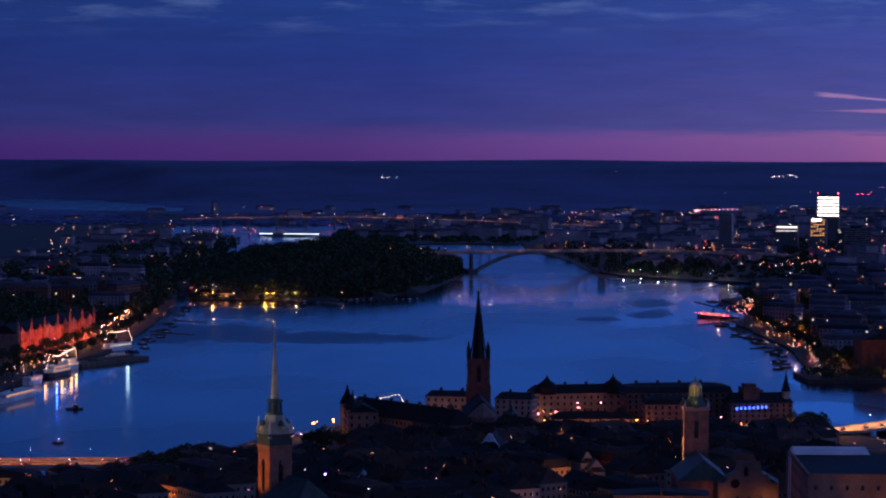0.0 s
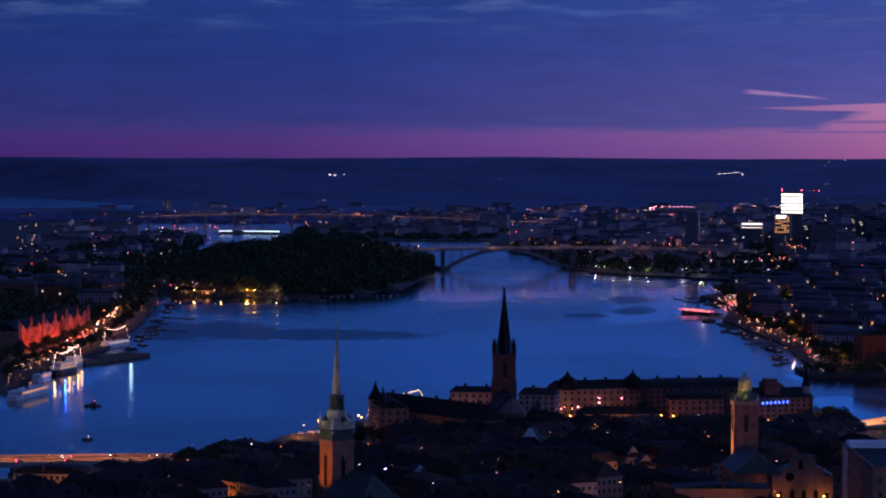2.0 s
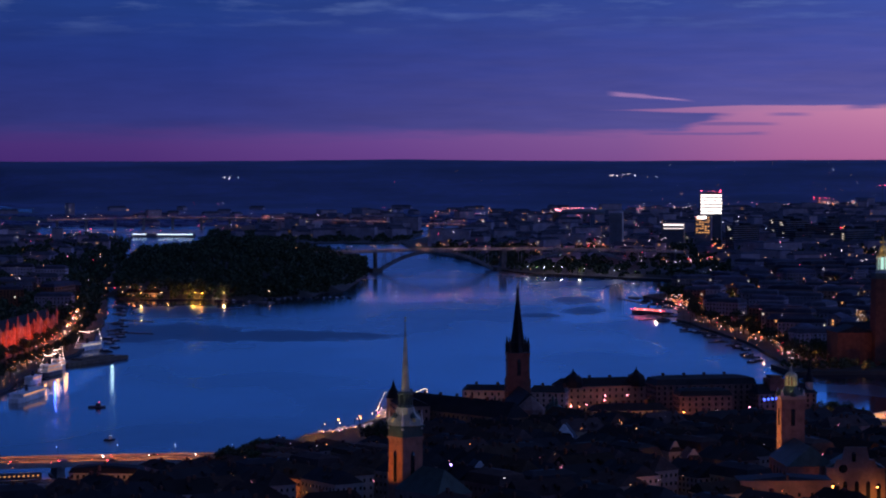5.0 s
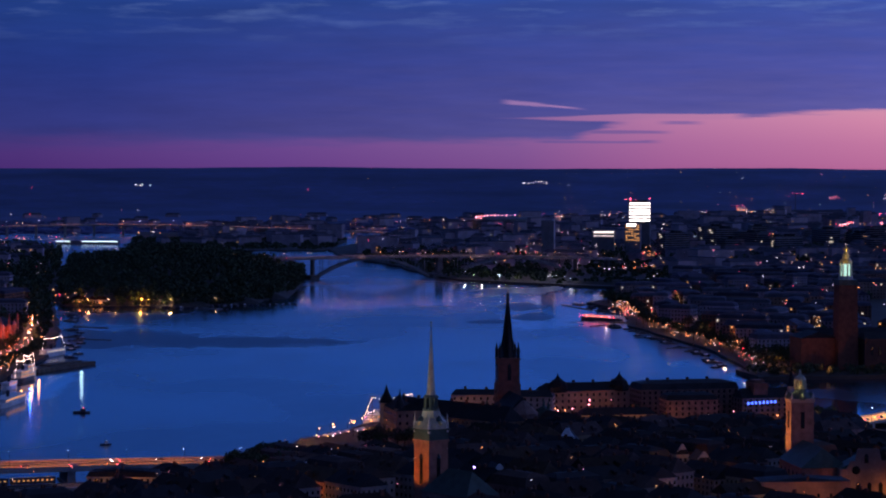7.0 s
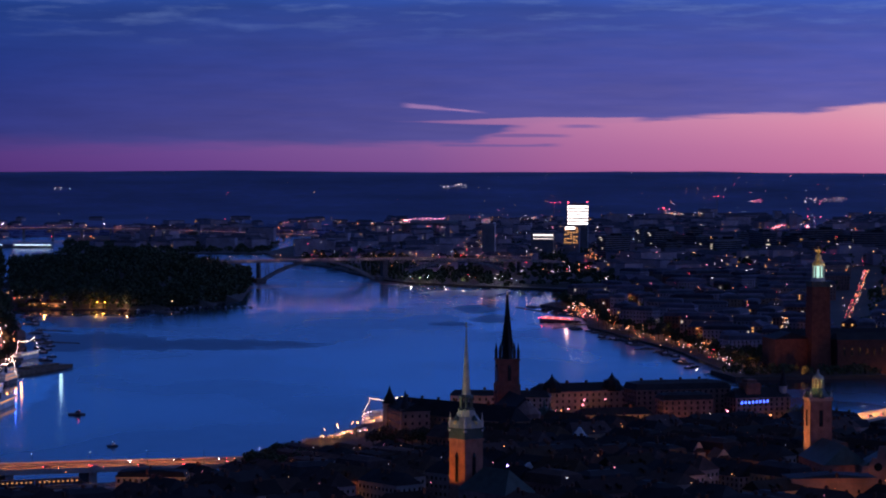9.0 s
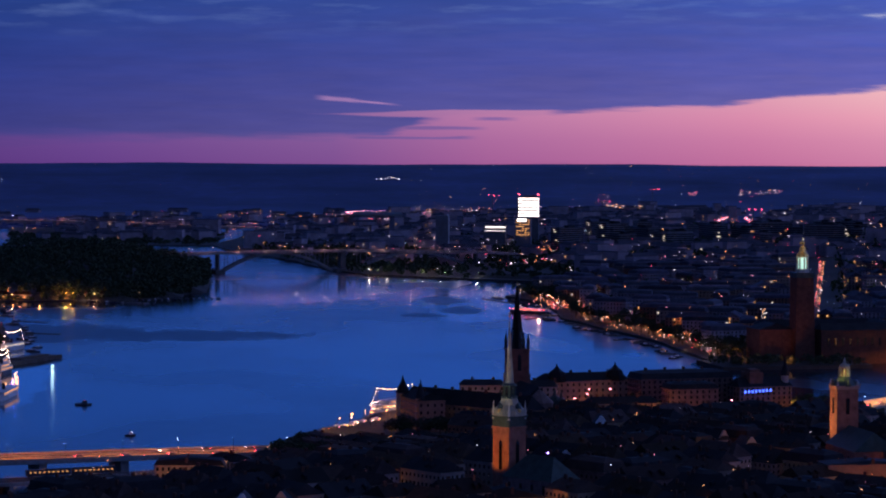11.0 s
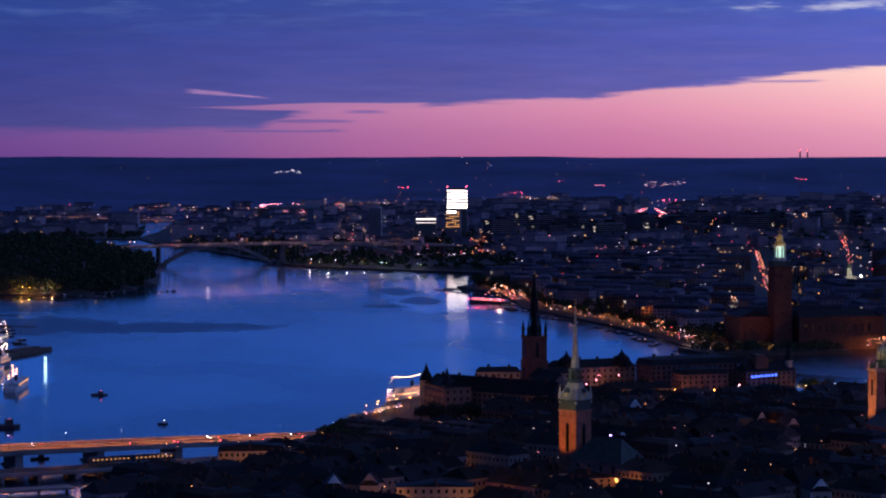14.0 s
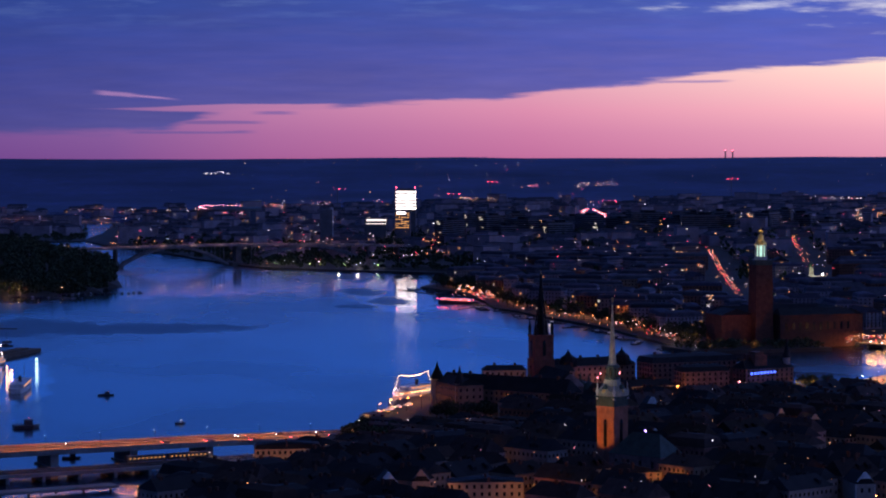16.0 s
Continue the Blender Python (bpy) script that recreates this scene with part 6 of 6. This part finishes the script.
    part("wheelhouse", M().box(L * 0.06, 0, z, z + 0.9 * W ** 0.5, L * 0.3, W * 0.6, 0, 0.86, 0.86), HULL if lamp else DARK_HULL, ob)
    part("roof", M().box(L * 0.06, 0, z + 0.9 * W ** 0.5, z + 0.97 * W ** 0.5, L * 0.33, W * 0.62), DARK_HULL, ob)
    part("mast", M().lathe(-L * 0.06, 0, [(0.1, z), (0.05, z + 2.4 * W ** 0.5)], 6), IRON, ob)
    for s in (-1, 1):
        part("rail", M().beam((-L * 0.48, s * W * 0.43, z + 0.5), (L * 0.2, s * W * 0.47, z + 0.5), 0.08, 0.08), STEEL, ob)
    part("deck_lamp", M().ball(L * 0.1, 0, z + 1.2 * W ** 0.5, 0.16, 6), G_WHITE if lamp else G_RED, ob, "small deck lamp")


small_boat("motor_launch", 57, -256, math.radians(110), 7, 2.4, "small motor launch with a deck lamp out on the water", True)
small_boat("tug_boat", 62, -354, math.radians(100), 17, 11, "dark tug boat lying still on the water", False)
small_boat("motor_launch", 232, -330, math.radians(95), 11, 3.6, "small dark launch beside the bridge piers", False)
ferry = thing("ferry_terminal", -3480, -708, 0, "white lit waterside hall over its reflection", "building", rot=math.atan2(1, 0.12))
part("hall", M().box(0, 8, -2, 6.5, 126, 18), MODERN, ferry)
for u, w in ((-47, 28), (26, 72)):
    part("lit_band", M().box(u, -1.2, 4.7, 5.6, w, 1.0), G_HALL, ferry, "band of cold white light")
small_boat("patrol_boat", -143, -296, math.radians(90), 12, 3.6, "low dark patrol boat with a red lamp on the water", False)
jetty = thing("floating_jetty", -518, -364, 0, "broad dark floating jetty", "jetty", rot=math.atan2(33, -76))
part("deck", M().box(0, 0, -1, 3.0, 92, 20).box(6, 0, 3.0, 4.6, 50, 10), WOOD, jetty)


def yachts():
    r = random.Random(64)
    protos = []
    for i in range(3):
        L = 9 + 3 * i
        ob = thing("yacht", 0, 0, -200, "moored sailing boat with bare mast", "boat", "moored boats")
        part("hull", M().prism([(-L / 2, -1.2), (L * 0.1, -1.5), (L / 2, 0), (L * 0.1, 1.5), (-L / 2, 1.2)], -0.4, 1.1), (DARK_HULL, DARK_HULL, STONE)[i], ob)
        part("cabin", M().box(-L * 0.05, 0, 1.1, 1.8, L * 0.4, 1.8, 0, 0.85, 0.8), (HULL, DARK_HULL, STONE)[i], ob)
        part("mast", M().lathe(L * 0.05, 0, [(0.1, 1), (0.06, L * 1.15)], 5), IRON, ob)
        protos.append(ob)
    for path, sgn, n in ((SHORE_S, 1, 60), (SHORE_N, -1, 70)):
        pts = along(path, 16, 6)
        for x, y, z, a in pts:
            if r.random() < 0.55 and not (sgn > 0 and x > -620):
                place(r.choice(protos), x, y + sgn * r.uniform(20, 34), 0.05, a + math.pi / 2 * r.choice((1, -1)) + r.uniform(-0.2, 0.2))
    for k in range(26):
        x, y = -1500 + k * 6.4, -512 + k * 9.3
        if not inside(ISLAND, x, y):
            place(r.choice(protos), x + 12, y, 0.05, r.uniform(0, 6))
    for k in range(16):
        place(r.choice(protos), -1400 + r.uniform(-4, 6) - k * 2.2, -318 + 7.5 * k, 0.05, r.uniform(-0.4, 0.4))
    for x0, y0, x1, y1 in ((-1326, 139, -1433, 111), (-1081, 144, -1042, 118), (-896, 174, -877, 150), (-751, 194, -741, 168), (-859, -391, -840, -356), (-1034, -411, -1015, -379)):
        solo("jetty", M().strip([(x0, y0, 0.5), (x1, y1, 0.5)], 2.2, -0.6, 0.2), WOOD, "narrow wooden jetty among moored boats", "jetty", "jetties")


yachts()


# ---- shore buildings ----
def brewery():
    ob = thing("brick_brewery", -653, -441, 2.6, "long red brick brewery with gables, floodlit red", "building", rot=math.atan2(13, -207))
    L = 214
    part("wall", M().box(0, 12, -2, 18.5, L, 24), BRICK, ob)
    part("roof", M().gable(0, 12, 18.5, 26, L, 24, 0, 4), BLACK_ROOF, ob)
    for i in range(9):
        u = -L / 2 + 12 + i * (L - 24) / 8
        part("gable", M().box(u, -0.4, 12, 20, 9, 1.6).gable(u, -0.4, 20, 24, 6, 1.6, 0, 2.9, 0), BRICK, ob)
    for i in range(37):
        part("pilaster", M().box(-L / 2 + 1.05 + i * 5.9, -0.9, -2, 17.5 if i % 6 else 25, 1.5, 1.8).gable(-L / 2 + 1.05 + i * 5.9, -0.9, 17.5 if i % 6 else 25, 20 if i % 6 else 30, 1.5, 1.8, 0, 0.7, 0), BRICK, ob)
    for f in range(3):
        for i in range(36):
            u = -L / 2 + 4 + i * 5.9
            part("window", M().box(u, -0.1, 2.5 + f * 5.2, 5.6 + f * 5.2, 1.8, 0.4), G_WIN if (i * 7 + f * 3) % 11 == 0 else GLASS, ob)


brewery()


def flood(x, y, z, tx, ty, tz, watts, color, size=70, radius=0.4, name="floodlight"):
    d = bpy.data.lights.new(name, "SPOT")
    d.energy, d.color, d.spot_size, d.spot_blend, d.shadow_soft_size = watts, color, radians(size), 0.6, radius * K
    ob = new(name, d)
    ob.matrix_basis = look((x * K, y * K, z * K), (tx * K, ty * K, tz * K))


ORANGE = (1.0, 0.36, 0.08)
flood(-12, -98, 10, -16, -94, 2, 2600, (1.0, 0.3, 0.1), 150)                  # the lit steamer quay
flood(-36, -86, 10, -40, -82, 2, 2000, (1.0, 0.3, 0.1), 150)
flood(-62, -70, 10, -66, -66, 2, 4000, ORANGE, 150)
flood(-34, -104, 9, -74, -92, 4, 2600, (1.0, 0.6, 0.5), 80)
for x, y, tx, ty in ((58, -106, 48, -82), (86, -84, 72, -64), (112, -54, 92, -38), (128, -30, 108, -12)):
    flood(x, y, 5, tx, ty, 9, 420, ORANGE, 120, name="street_light")
flood(448, -80, 45, 433, -60, 55, 1100, (1.0, 0.78, 0.56), 80)
flood(450, -86, 20, 436, -66, 33, 7000, (1.0, 0.4, 0.06), 46)               # south-east face of the copper-spired church
flood(456, -92, 40, 433, -62, 80, 10000, (1.0, 0.8, 0.6), 60)                 # its needle
flood(335, 102, 20, 336, 124, 44, 22000, (1.0, 0.42, 0.12), 60)               # cathedral tower
flood(346.5, 131, 57.5, 338, 131, 66, 420, (1.0, 0.72, 0.3), 90)
flood(344, 124, 57.5, 338, 131, 66, 420, (1.0, 0.72, 0.3), 90)
flood(338, 122.5, 57.5, 338, 131, 66, 420, (1.0, 0.72, 0.3), 90)
flood(368, 124, 41, 345, 131, 47, 600, ORANGE, 70)
flood(40, -50, 6, 0, -8, 30, 1800, (1.0, 0.25, 0.06), 60)              # foot of the iron-spired church
for k in range(8):
    u = -92 + 26 * k
    x, y = -653 - u * 0.998, -441 + u * 0.063
    flood(x + 1, y + 14, 3.2, x, y - 2, 12, 11000, (1.0, 0.13, 0.06), 130)
flood(-440, 270, 84, -471, 287, 98, 14000, (1.0, 0.7, 0.25), 36)
flood(-415, 262, 5, -462, 286, 34, 3000, (1.0, 0.32, 0.14), 80)
flood(-430, 232, 5, -480, 262, 14, 2600, (1.0, 0.32, 0.14), 90)
# street lamps whose light shows on the walls behind them
for x, y, z, tx, ty, tz, w in ((30, -116, 10, 26, -112, 2, 3000), (55, -130, 10, 50, -127, 2, 2400), (4, -108, 10, 0, -106, 2, 2600), (75, -134, 9, 70, -128, 3, 2200), (-30, -112, 5, -60, -103, 2, 300), (-18, -36, 5, -24, -30, 9, 900), (4, -54, 5, -18, -34, 10, 400), (-70, 22, 6, -88, 24, 9, 800), (-60, 34, 5, -80, 40, 7, 800), (-78, 60, 7, -86, 58, 10, 350),
                               (6, 92, 6, -8, 90, 6, 900), (12, 116, 6, -4, 116, 6, 500), (466, -40, 14, 452, -40, 13, 380), (528, -160, 11, 516, -161, 10, 700), (534, -122, 11, 520, -124, 10, 800), (24, 50, 6, 8, 58, 6, 1500), (16, 72, 6, 2, 70, 7, 1200), (40, -98, 5, 36, -84, 9, 130), (-20, 152, 6, -38, 160, 8, 70), (334, 64, 14, 322, 62, 14, 2600), (345, 74, 14, 340, 80, 14, 900), (405, 144, 11, 398, 146, 12, 650), (405, 166, 11, 398, 166, 12, 800), (468, 120, 13, 450, 118, 18, 320), (520, 205, 14, 492, 206, 24, 2600), (505, -40, 14, 490, -52, 16, 1300), (540, -112, 12, 524, -118, 10, 700), (375, 61, 22, 362, 61, 14, 1500), (346, -228, 7, 332, -224, 8, 800), (346, -204, 7, 332, -206, 8, 800)):
    flood(x, y, z, tx, ty, tz, w, ORANGE, 130, name="street_light")
for k, (x, y) in enumerate(((32, -116), (48, -126), (18, -108), (4, -106), (-20, -98), (-16, -38), (6, -56), (70, -18), (-70, 20), (-62, 34), (-76, 30), (10, 50), (8, 72), (30, 62), (-18, 154), (-28, 170), (-6, 176), (20, 190), (322, 58), (328, 70), (250, 90), (470, 150), (476, 178), (505, -42), (300, -190), (560, 40), (520, 90), (220, -60), (150, -60), (130, 20), (290, 0), (500, -110), (545, -60), (240, 160), (180, 200))):
    place(LAMP_WARM if k % 4 else LAMP_AMBER, x, y, hill(x, y), k)
for k, (x, y, z) in enumerate(((-57, -29, 3), (70, -18, 4), (-88, 19, 3), (-77, 23, 3), (24, 57, 4), (29, 70, 4), (-9, 92, 3), (-4, 98, 3), (0, 116, 3), (456, -38, 10), (524, -162, 6.5), (530, -118, 6.5), (18, -92, 2.6), (30, -104, 2.6), (43, -118, 2.6), (325, 60, 9), (404, 145, 9), (404, 167, 9), (540, -118, 6), (500, -84, 8))):
    place(LAMP_HOT, x, y, z, k)
LAMP_PINK = lamp_proto("street_lamp", 9.0, G_PINK, "lamp glowing pinkish red on the palace square", 0.55)
for k, (x, y) in enumerate(((-74, 14), (-66, 24), (-70, 50), (-72, 66), (-50, 40), (-40, 30), (60, -14), (-34, 142))):
    place(LAMP_PINK, x, y, 3 + (4 if 1 < k < 4 else 0), k)
for x, y in ((1, 34), (76, 78), (63, 86), (-90, 28)):
    place(LAMP_HOT, x, y, 3, x)
for x, y in ((79, 33), (111, 3), (-55, 55), (-55, 62), (-82, 52)):
    place(LAMP_PINK, x, y, 3, x)
for x, y in ((66, 41),):
    place(LAMP_WHITE, x, y, 3, x)
vio = thing("violet_lantern", 418, -37, 30, "violet-white lamp on a roof mast", "lamp")
part("lamp_head", M().ball(0, 0, 0, 0.45, 8), G_VIOLET, vio)
part("mast", M().lathe(0, 0, [(0.12, -20), (0.1, -0.6)], 6), IRON, vio)
def streak_light(x, y, z, watts, color, radius=0.5):
    """An unseen light added at a waterside lamp, to strengthen its streak on the lake."""
    d = bpy.data.lights.new("shore_lamp_light", "POINT")
    d.energy, d.color, d.shadow_soft_size = watts, color, radius * K
    new("shore_lamp_light", d).matrix_basis = pose(x * K, y * K, z * K)


for x, y, w, c in ((-1390, -446, 1100, ORANGE), (-1398, -386, 1600, (1.0, 0.5, 0.08)), (-1400, -378, 500, ORANGE), (-1403, -358, 600, (1.0, 0.8, 0.8)), (-1405, -351, 400, (1.0, 0.5, 0.3)), (-1393, -415, 250, ORANGE)):
    streak_light(x + 3, y, 8, w, c)
for k in range(9):                                # added off the edge of the arch bridge, for its lamps' streaks
    u = -20 + 44 * k
    streak_light(-2058 - 0.272 * u + 14, -204 + 0.962 * u, 33, 150, (1.0, 0.5, 0.42), 0.3)
for k in range(7):                                # along the park shore
    streak_light(-2012 + 17 * k, 6 + 24 * k, 7, 320, (1.0, 0.86, 0.62))
for x, y, w in ((-497, 214, 420), (-508, 219, 320), (-590, 208, 260), (-880, 188, 220), (-1090, 142, 900)):
    streak_light(x, y - 4, 6, w, (1.0, 0.6, 0.4))
for k in range(6):                                # stacked unseen spots added to stretch reflections: cold by jetty, blue by restaurant ship
    flood(-497, -341, 2 + 3.6 * k, -470, -343, 0, 70, (0.55, 0.9, 1.0), 150, 1.3)
    flood(-349, -362, 2 + 3.4 * k, -330, -362, 0, 260, (0.02, 0.1, 1.0), 150, 0.5)
# more added spots, stacked to draw orange streaks below the moored ships
for x, y in ((-372, -364), (-394, -362), (-425, -366), (-330, -366)):
    for k in range(4):
        flood(x, y, 2 + 3.0 * k, x + 20, y, 0, 60, (1.0, 0.4, 0.12), 150, 0.8)


def shore_house(x, y, w, rot, label):
    ob = thing("shore_house", x, y, 2.0, label, "house", "island shore houses", rot=rot)
    part("wall", M().box(0, 0, -3, 5.5, 11, w), PALE_PLASTER, ob)
    part("roof", M().gable(0, 0, 5.5, 9.5, w, 11, math.pi / 2, 1.5), ROOF, ob)
    for i in range(max(2, int(w / 4))):
        part("window", M().box(5.6, -w / 2 + (i + 0.5) * w / max(2, int(w / 4)), 1.4, 3.6, 0.3, 1.4), G_WIN if i % 2 else GLASS, ob)


for x, y, w, rot in ((-1404, -460, 16, -0.7), (-1396, -436, 20, -0.2), (-1404, -392, 24, 0.0), (-1406, -366, 14, 0.1), (-1416, -344, 12, 0.2)):
    shore_house(x - 12, y, w, rot, "low plastered boat-yard house lit orange on the island shore")
    flood(x + 4, y + 3, 7, x - 8, y, 4, 700 if w > 15 else 300, ORANGE, 130, name="street_light")


def quay_stalls():
    """White awnings over lit tables along the steamer quay."""
    r = random.Random(88)
    for k in range(11):
        x, y = 6 + 4.6 * k + r.uniform(-1, 1), -97 - 2.9 * k + r.uniform(-2.5, 2.5)
        ob = thing("market_awning", x, y, 2.6, "white awning over lit tables on the steamer quay", "awning", "quay awnings", rot=r.uniform(0, 1.5))
        part("canopy", M().box(0, 0, 2.4, 3.6, 3.6, 3.6, 0, 0.15, 0.15), HULL, ob)
        for u in (-1.5, 1.5):
            for v in (-1.5, 1.5):
                part("pole", M().lathe(u, v, [(0.05, 0), (0.05, 2.5)], 5), STEEL, ob)
        part("lantern", M().ball(1.9, 0, 2.2, 0.2, 6), (G_HOT, G_PINK, G_WHITE)[k % 3], ob, "small glowing lantern")


quay_stalls()


def lit_monument():
    """A small domed hall with a lit tower at the end of the second street."""
    ob = thing("domed_hall", -1200, 564, hill(-1200, 560), "small domed hall with a green-lit tower and bright wings", "building", rot=-0.25)
    part("wall", M().box(0, 0, -4, 12, 16, 34), PALE_PLASTER, ob)
    part("tower", M().box(4, 0, 12, 22, 6, 6, 0, 0.7, 0.7), PALE_PLASTER, ob, "pale tower lit yellow-green")
    part("dome", M().lathe(4, 0, [(3.4, 22), (2.8, 24.5), (1.0, 27), (0.3, 29)], 12), COPPER, ob)
    for v in (-13, 13):
        part("lamp", M().ball(10, v, 13.5, 0.9, 8), G_WHITE, ob, "white lamp on the wing")
    z = hill(-1200, 560)
    flood(-1179, 555, z + 13, -1195, 559, z + 26, 2600, (0.75, 1.0, 0.3), 60)
    flood(-1175, 543, z + 3, -1193, 549, z + 9, 5000, (0.9, 1.0, 0.8), 80)
    flood(-1171, 563, z + 3, -1190, 569, z + 9, 5000, (0.9, 1.0, 0.8), 80)


lit_monument()
for x, y, w in ((-1368, 232, 26000), (-1330, 214, 20000), (-1240, 200, 14000), (-1010, 196, 7000), (-880, 212, 8000), (-760, 226, 8000), (-620, 236, 7000)):
    flood(x, y, 8, x - 6, y + 16, 6, w, ORANGE, 120, name="street_light")


# ---- old town singles ----
def royal_palace():
    rot = math.radians(4)
    ob = palace_block("royal_palace", 448, 236, 84, 118, 33, 1.2, rot, "massive square palace with flat dark roof", PALACE_WALL, 5, 6.5, lit=(40, 46, 52), hip=20, z=9)
    part("balustrade", M().box(0, -58.6, 33, 34.2, 85, 1.0).box(0, 58.6, 33, 34.2, 85, 1.0).box(42, 0, 33, 34.2, 1.0, 118).box(-42, 0, 33, 34.2, 1.0, 118), PALACE_WALL, ob, "stone balustrade")
    sc = thing("scaffold_shelter", 412, 192, 9, "white sheeted scaffold shelter over a palace corner", "scaffold", rot=rot)
    part("roof_sheet", M().box(0, 0, 33.5, 36.0, 14, 35, 0, 0.6, 0.94), TARP, sc)
    part("side_sheet", M().box(0, -17.6, 0, 33.5, 14, 0.6), TARP, sc)
    for u in (-7, 0, 7):
        part("scaffold_pole", M().lathe(u, -18.4, [(0.15, -2), (0.15, 34.5)], 6), STEEL, sc)
    h = palace_block("court_hall", 440, 117, 18, 42, 18, 1.6, rot, "long low plastered hall under a flat dark roof", PALACE_WALL, 2, 6.0, z=9)
    f = thing("gabled_church_front", 389, 156, 9, "ochre plastered church front with round window and stepped gable", "church")
    part("wall", M().box(0, 0, -2, 17.5, 16, 28), PALACE_WALL, f)
    part("gable", M().box(7.4, 0, 17.5, 21.5, 1.4, 21, 0, 1, 0.85).box(7.4, 0, 21.5, 27.5, 1.4, 13, 0, 1, 0.8), PALACE_WALL, f, "stepped plaster gable")
    part("roof", M().gable(-0.6, 0, 17.5, 25, 14, 26, 0, 0.3), COPPER, f, "dark green roof")
    part("round_window", M().lathe(0, 0, [(2.1, -0.2), (2.1, 0.2), (0.1, 0.2)], 16), GLASS, f).matrix_basis = pose(8.1 * K, -6 * K, 17 * K, ry=90)
    for v, z0, z1 in ((-10.5, 2, 9), (-5, 2, 10), (0.5, 2, 10), (6, 2, 10), (11, 2, 9), (-1, 20.5, 24)):
        part("arched_window", M().box(8.1, v, z0, z1, 0.4, 2.0).lathe(8.1, v, [(1.0, z1), (0.7, z1 + 0.8), (0.05, z1 + 1.1)], 10), GLASS, f, "dark arched window")
    w = palace_block("bank_house", 324, -215, 16, 36, 12.0, 3.5, math.radians(-4), "pale plastered three-storey house by the bridge", PALE_PLASTER, 3, 3.0, lit=(3, 26, 27, 28), mans=True)
    g = palace_block("merchant_house", 512, -140, 15, 36, 12.6, 1.6, math.radians(-6), "pale merchant house row with dark windows", PALE_PLASTER, 3, 3.4, lit=(7, 20), z=6)
    r = palace_block("orange_lit_house", 484, -66, 14, 38, 9.5, 5.0, math.radians(8), "ochre house glowing in orange street light", PLASTER, 3, 3.6, z=8)
    for x, y, z, ang, w in ((206, 20, 6, -5, 12), (527, -189, 8, -4, 9), (512, -171, 7, -8, 8), (329, 83, 10, 6, 8), (285, 76, 9, 20, 7), (576, 29, 9, 0, 9), (383, -24, 10, 10, 9)):
        k = thing("white_gable_house", x, y, z, "white-gabled merchant house among dark roofs", "house", "white gabled houses", rot=math.radians(ang))
        part("wall", M().box(-8, 0, -2, 12, 20, w), PALE_PLASTER, k)
        part("gable", M().box(1.4, 0, 12, 20.5 if w > 10 else 17.5, 1.0, w + 0.5, 0, 1, 0.12).box(1.4, 0, 2, 12, 1.0, w + 0.5), HULL if w > 8 else PALE_PLASTER, k, "white plastered pointed gable")
        part("roof", M().gable(-8, 0, 12, 20 if w > 10 else 17, 19, w, 0, 0.2), BLACK_ROOF, k)
        for s in (-1, 1):
            part("gable_window", M().box(2.0, s * w * 0.2, 8, 10, 0.3, 1.1), GLASS, k)
    v = thing("pale_roof_house", 325, -112, 4, "house with a pale sheet-metal roof", "house", "old town houses", rot=math.radians(84))
    part("wall", M().box(0, 0, -2, 13, 24, 13), PALE_PLASTER, v)
    part("roof", M().gable(0, 0, 13, 17.5, 24, 13, 0, 2), HULL, v, "pale grey metal roof")


royal_palace()


def lane_lamps():
    """Wall lamps in the lanes of the old town, whose warm light shows between the roofs."""
    r = random.Random(23)
    for x, y, w in ((322, 60, 420), (352, 20, 160), (470, 120, 240), (520, 30, 200), (540, -90, 260), (300, -60, 120), (250, 80, 180), (180, 120, 160), (470, -150, 220), (560, 110, 220), (395, -120, 160), (150, -20, 140), (120, 60, 160), (495, 60, 140), (430, 60, 120), (280, 180, 200), (370, -175, 160), (560, -170, 260), (-560, -412, 300), (-610, -414, 300), (-500, -408, 300), (-680, -420, 300), (-420, -404, 300), (520, 190, 500), (505, 225, 500)):
        z = hill(x, y) + 7.0
        d = bpy.data.lights.new("lane_lamp_light", "POINT")
        d.energy, d.color, d.shadow_soft_size = w * 4.2, ORANGE, 0.25
        new("lane_lamp_light", d).matrix_basis = pose(x * K, y * K, z * K)


lane_lamps()


# the patterns from which the repeats were copied are taken away again
for ob in [o for o in bpy.data.objects if o.parent is None and o.location.z < -50]:
    for child in list(ob.children_recursive):
        bpy.data.objects.remove(child)
    bpy.data.objects.remove(ob)
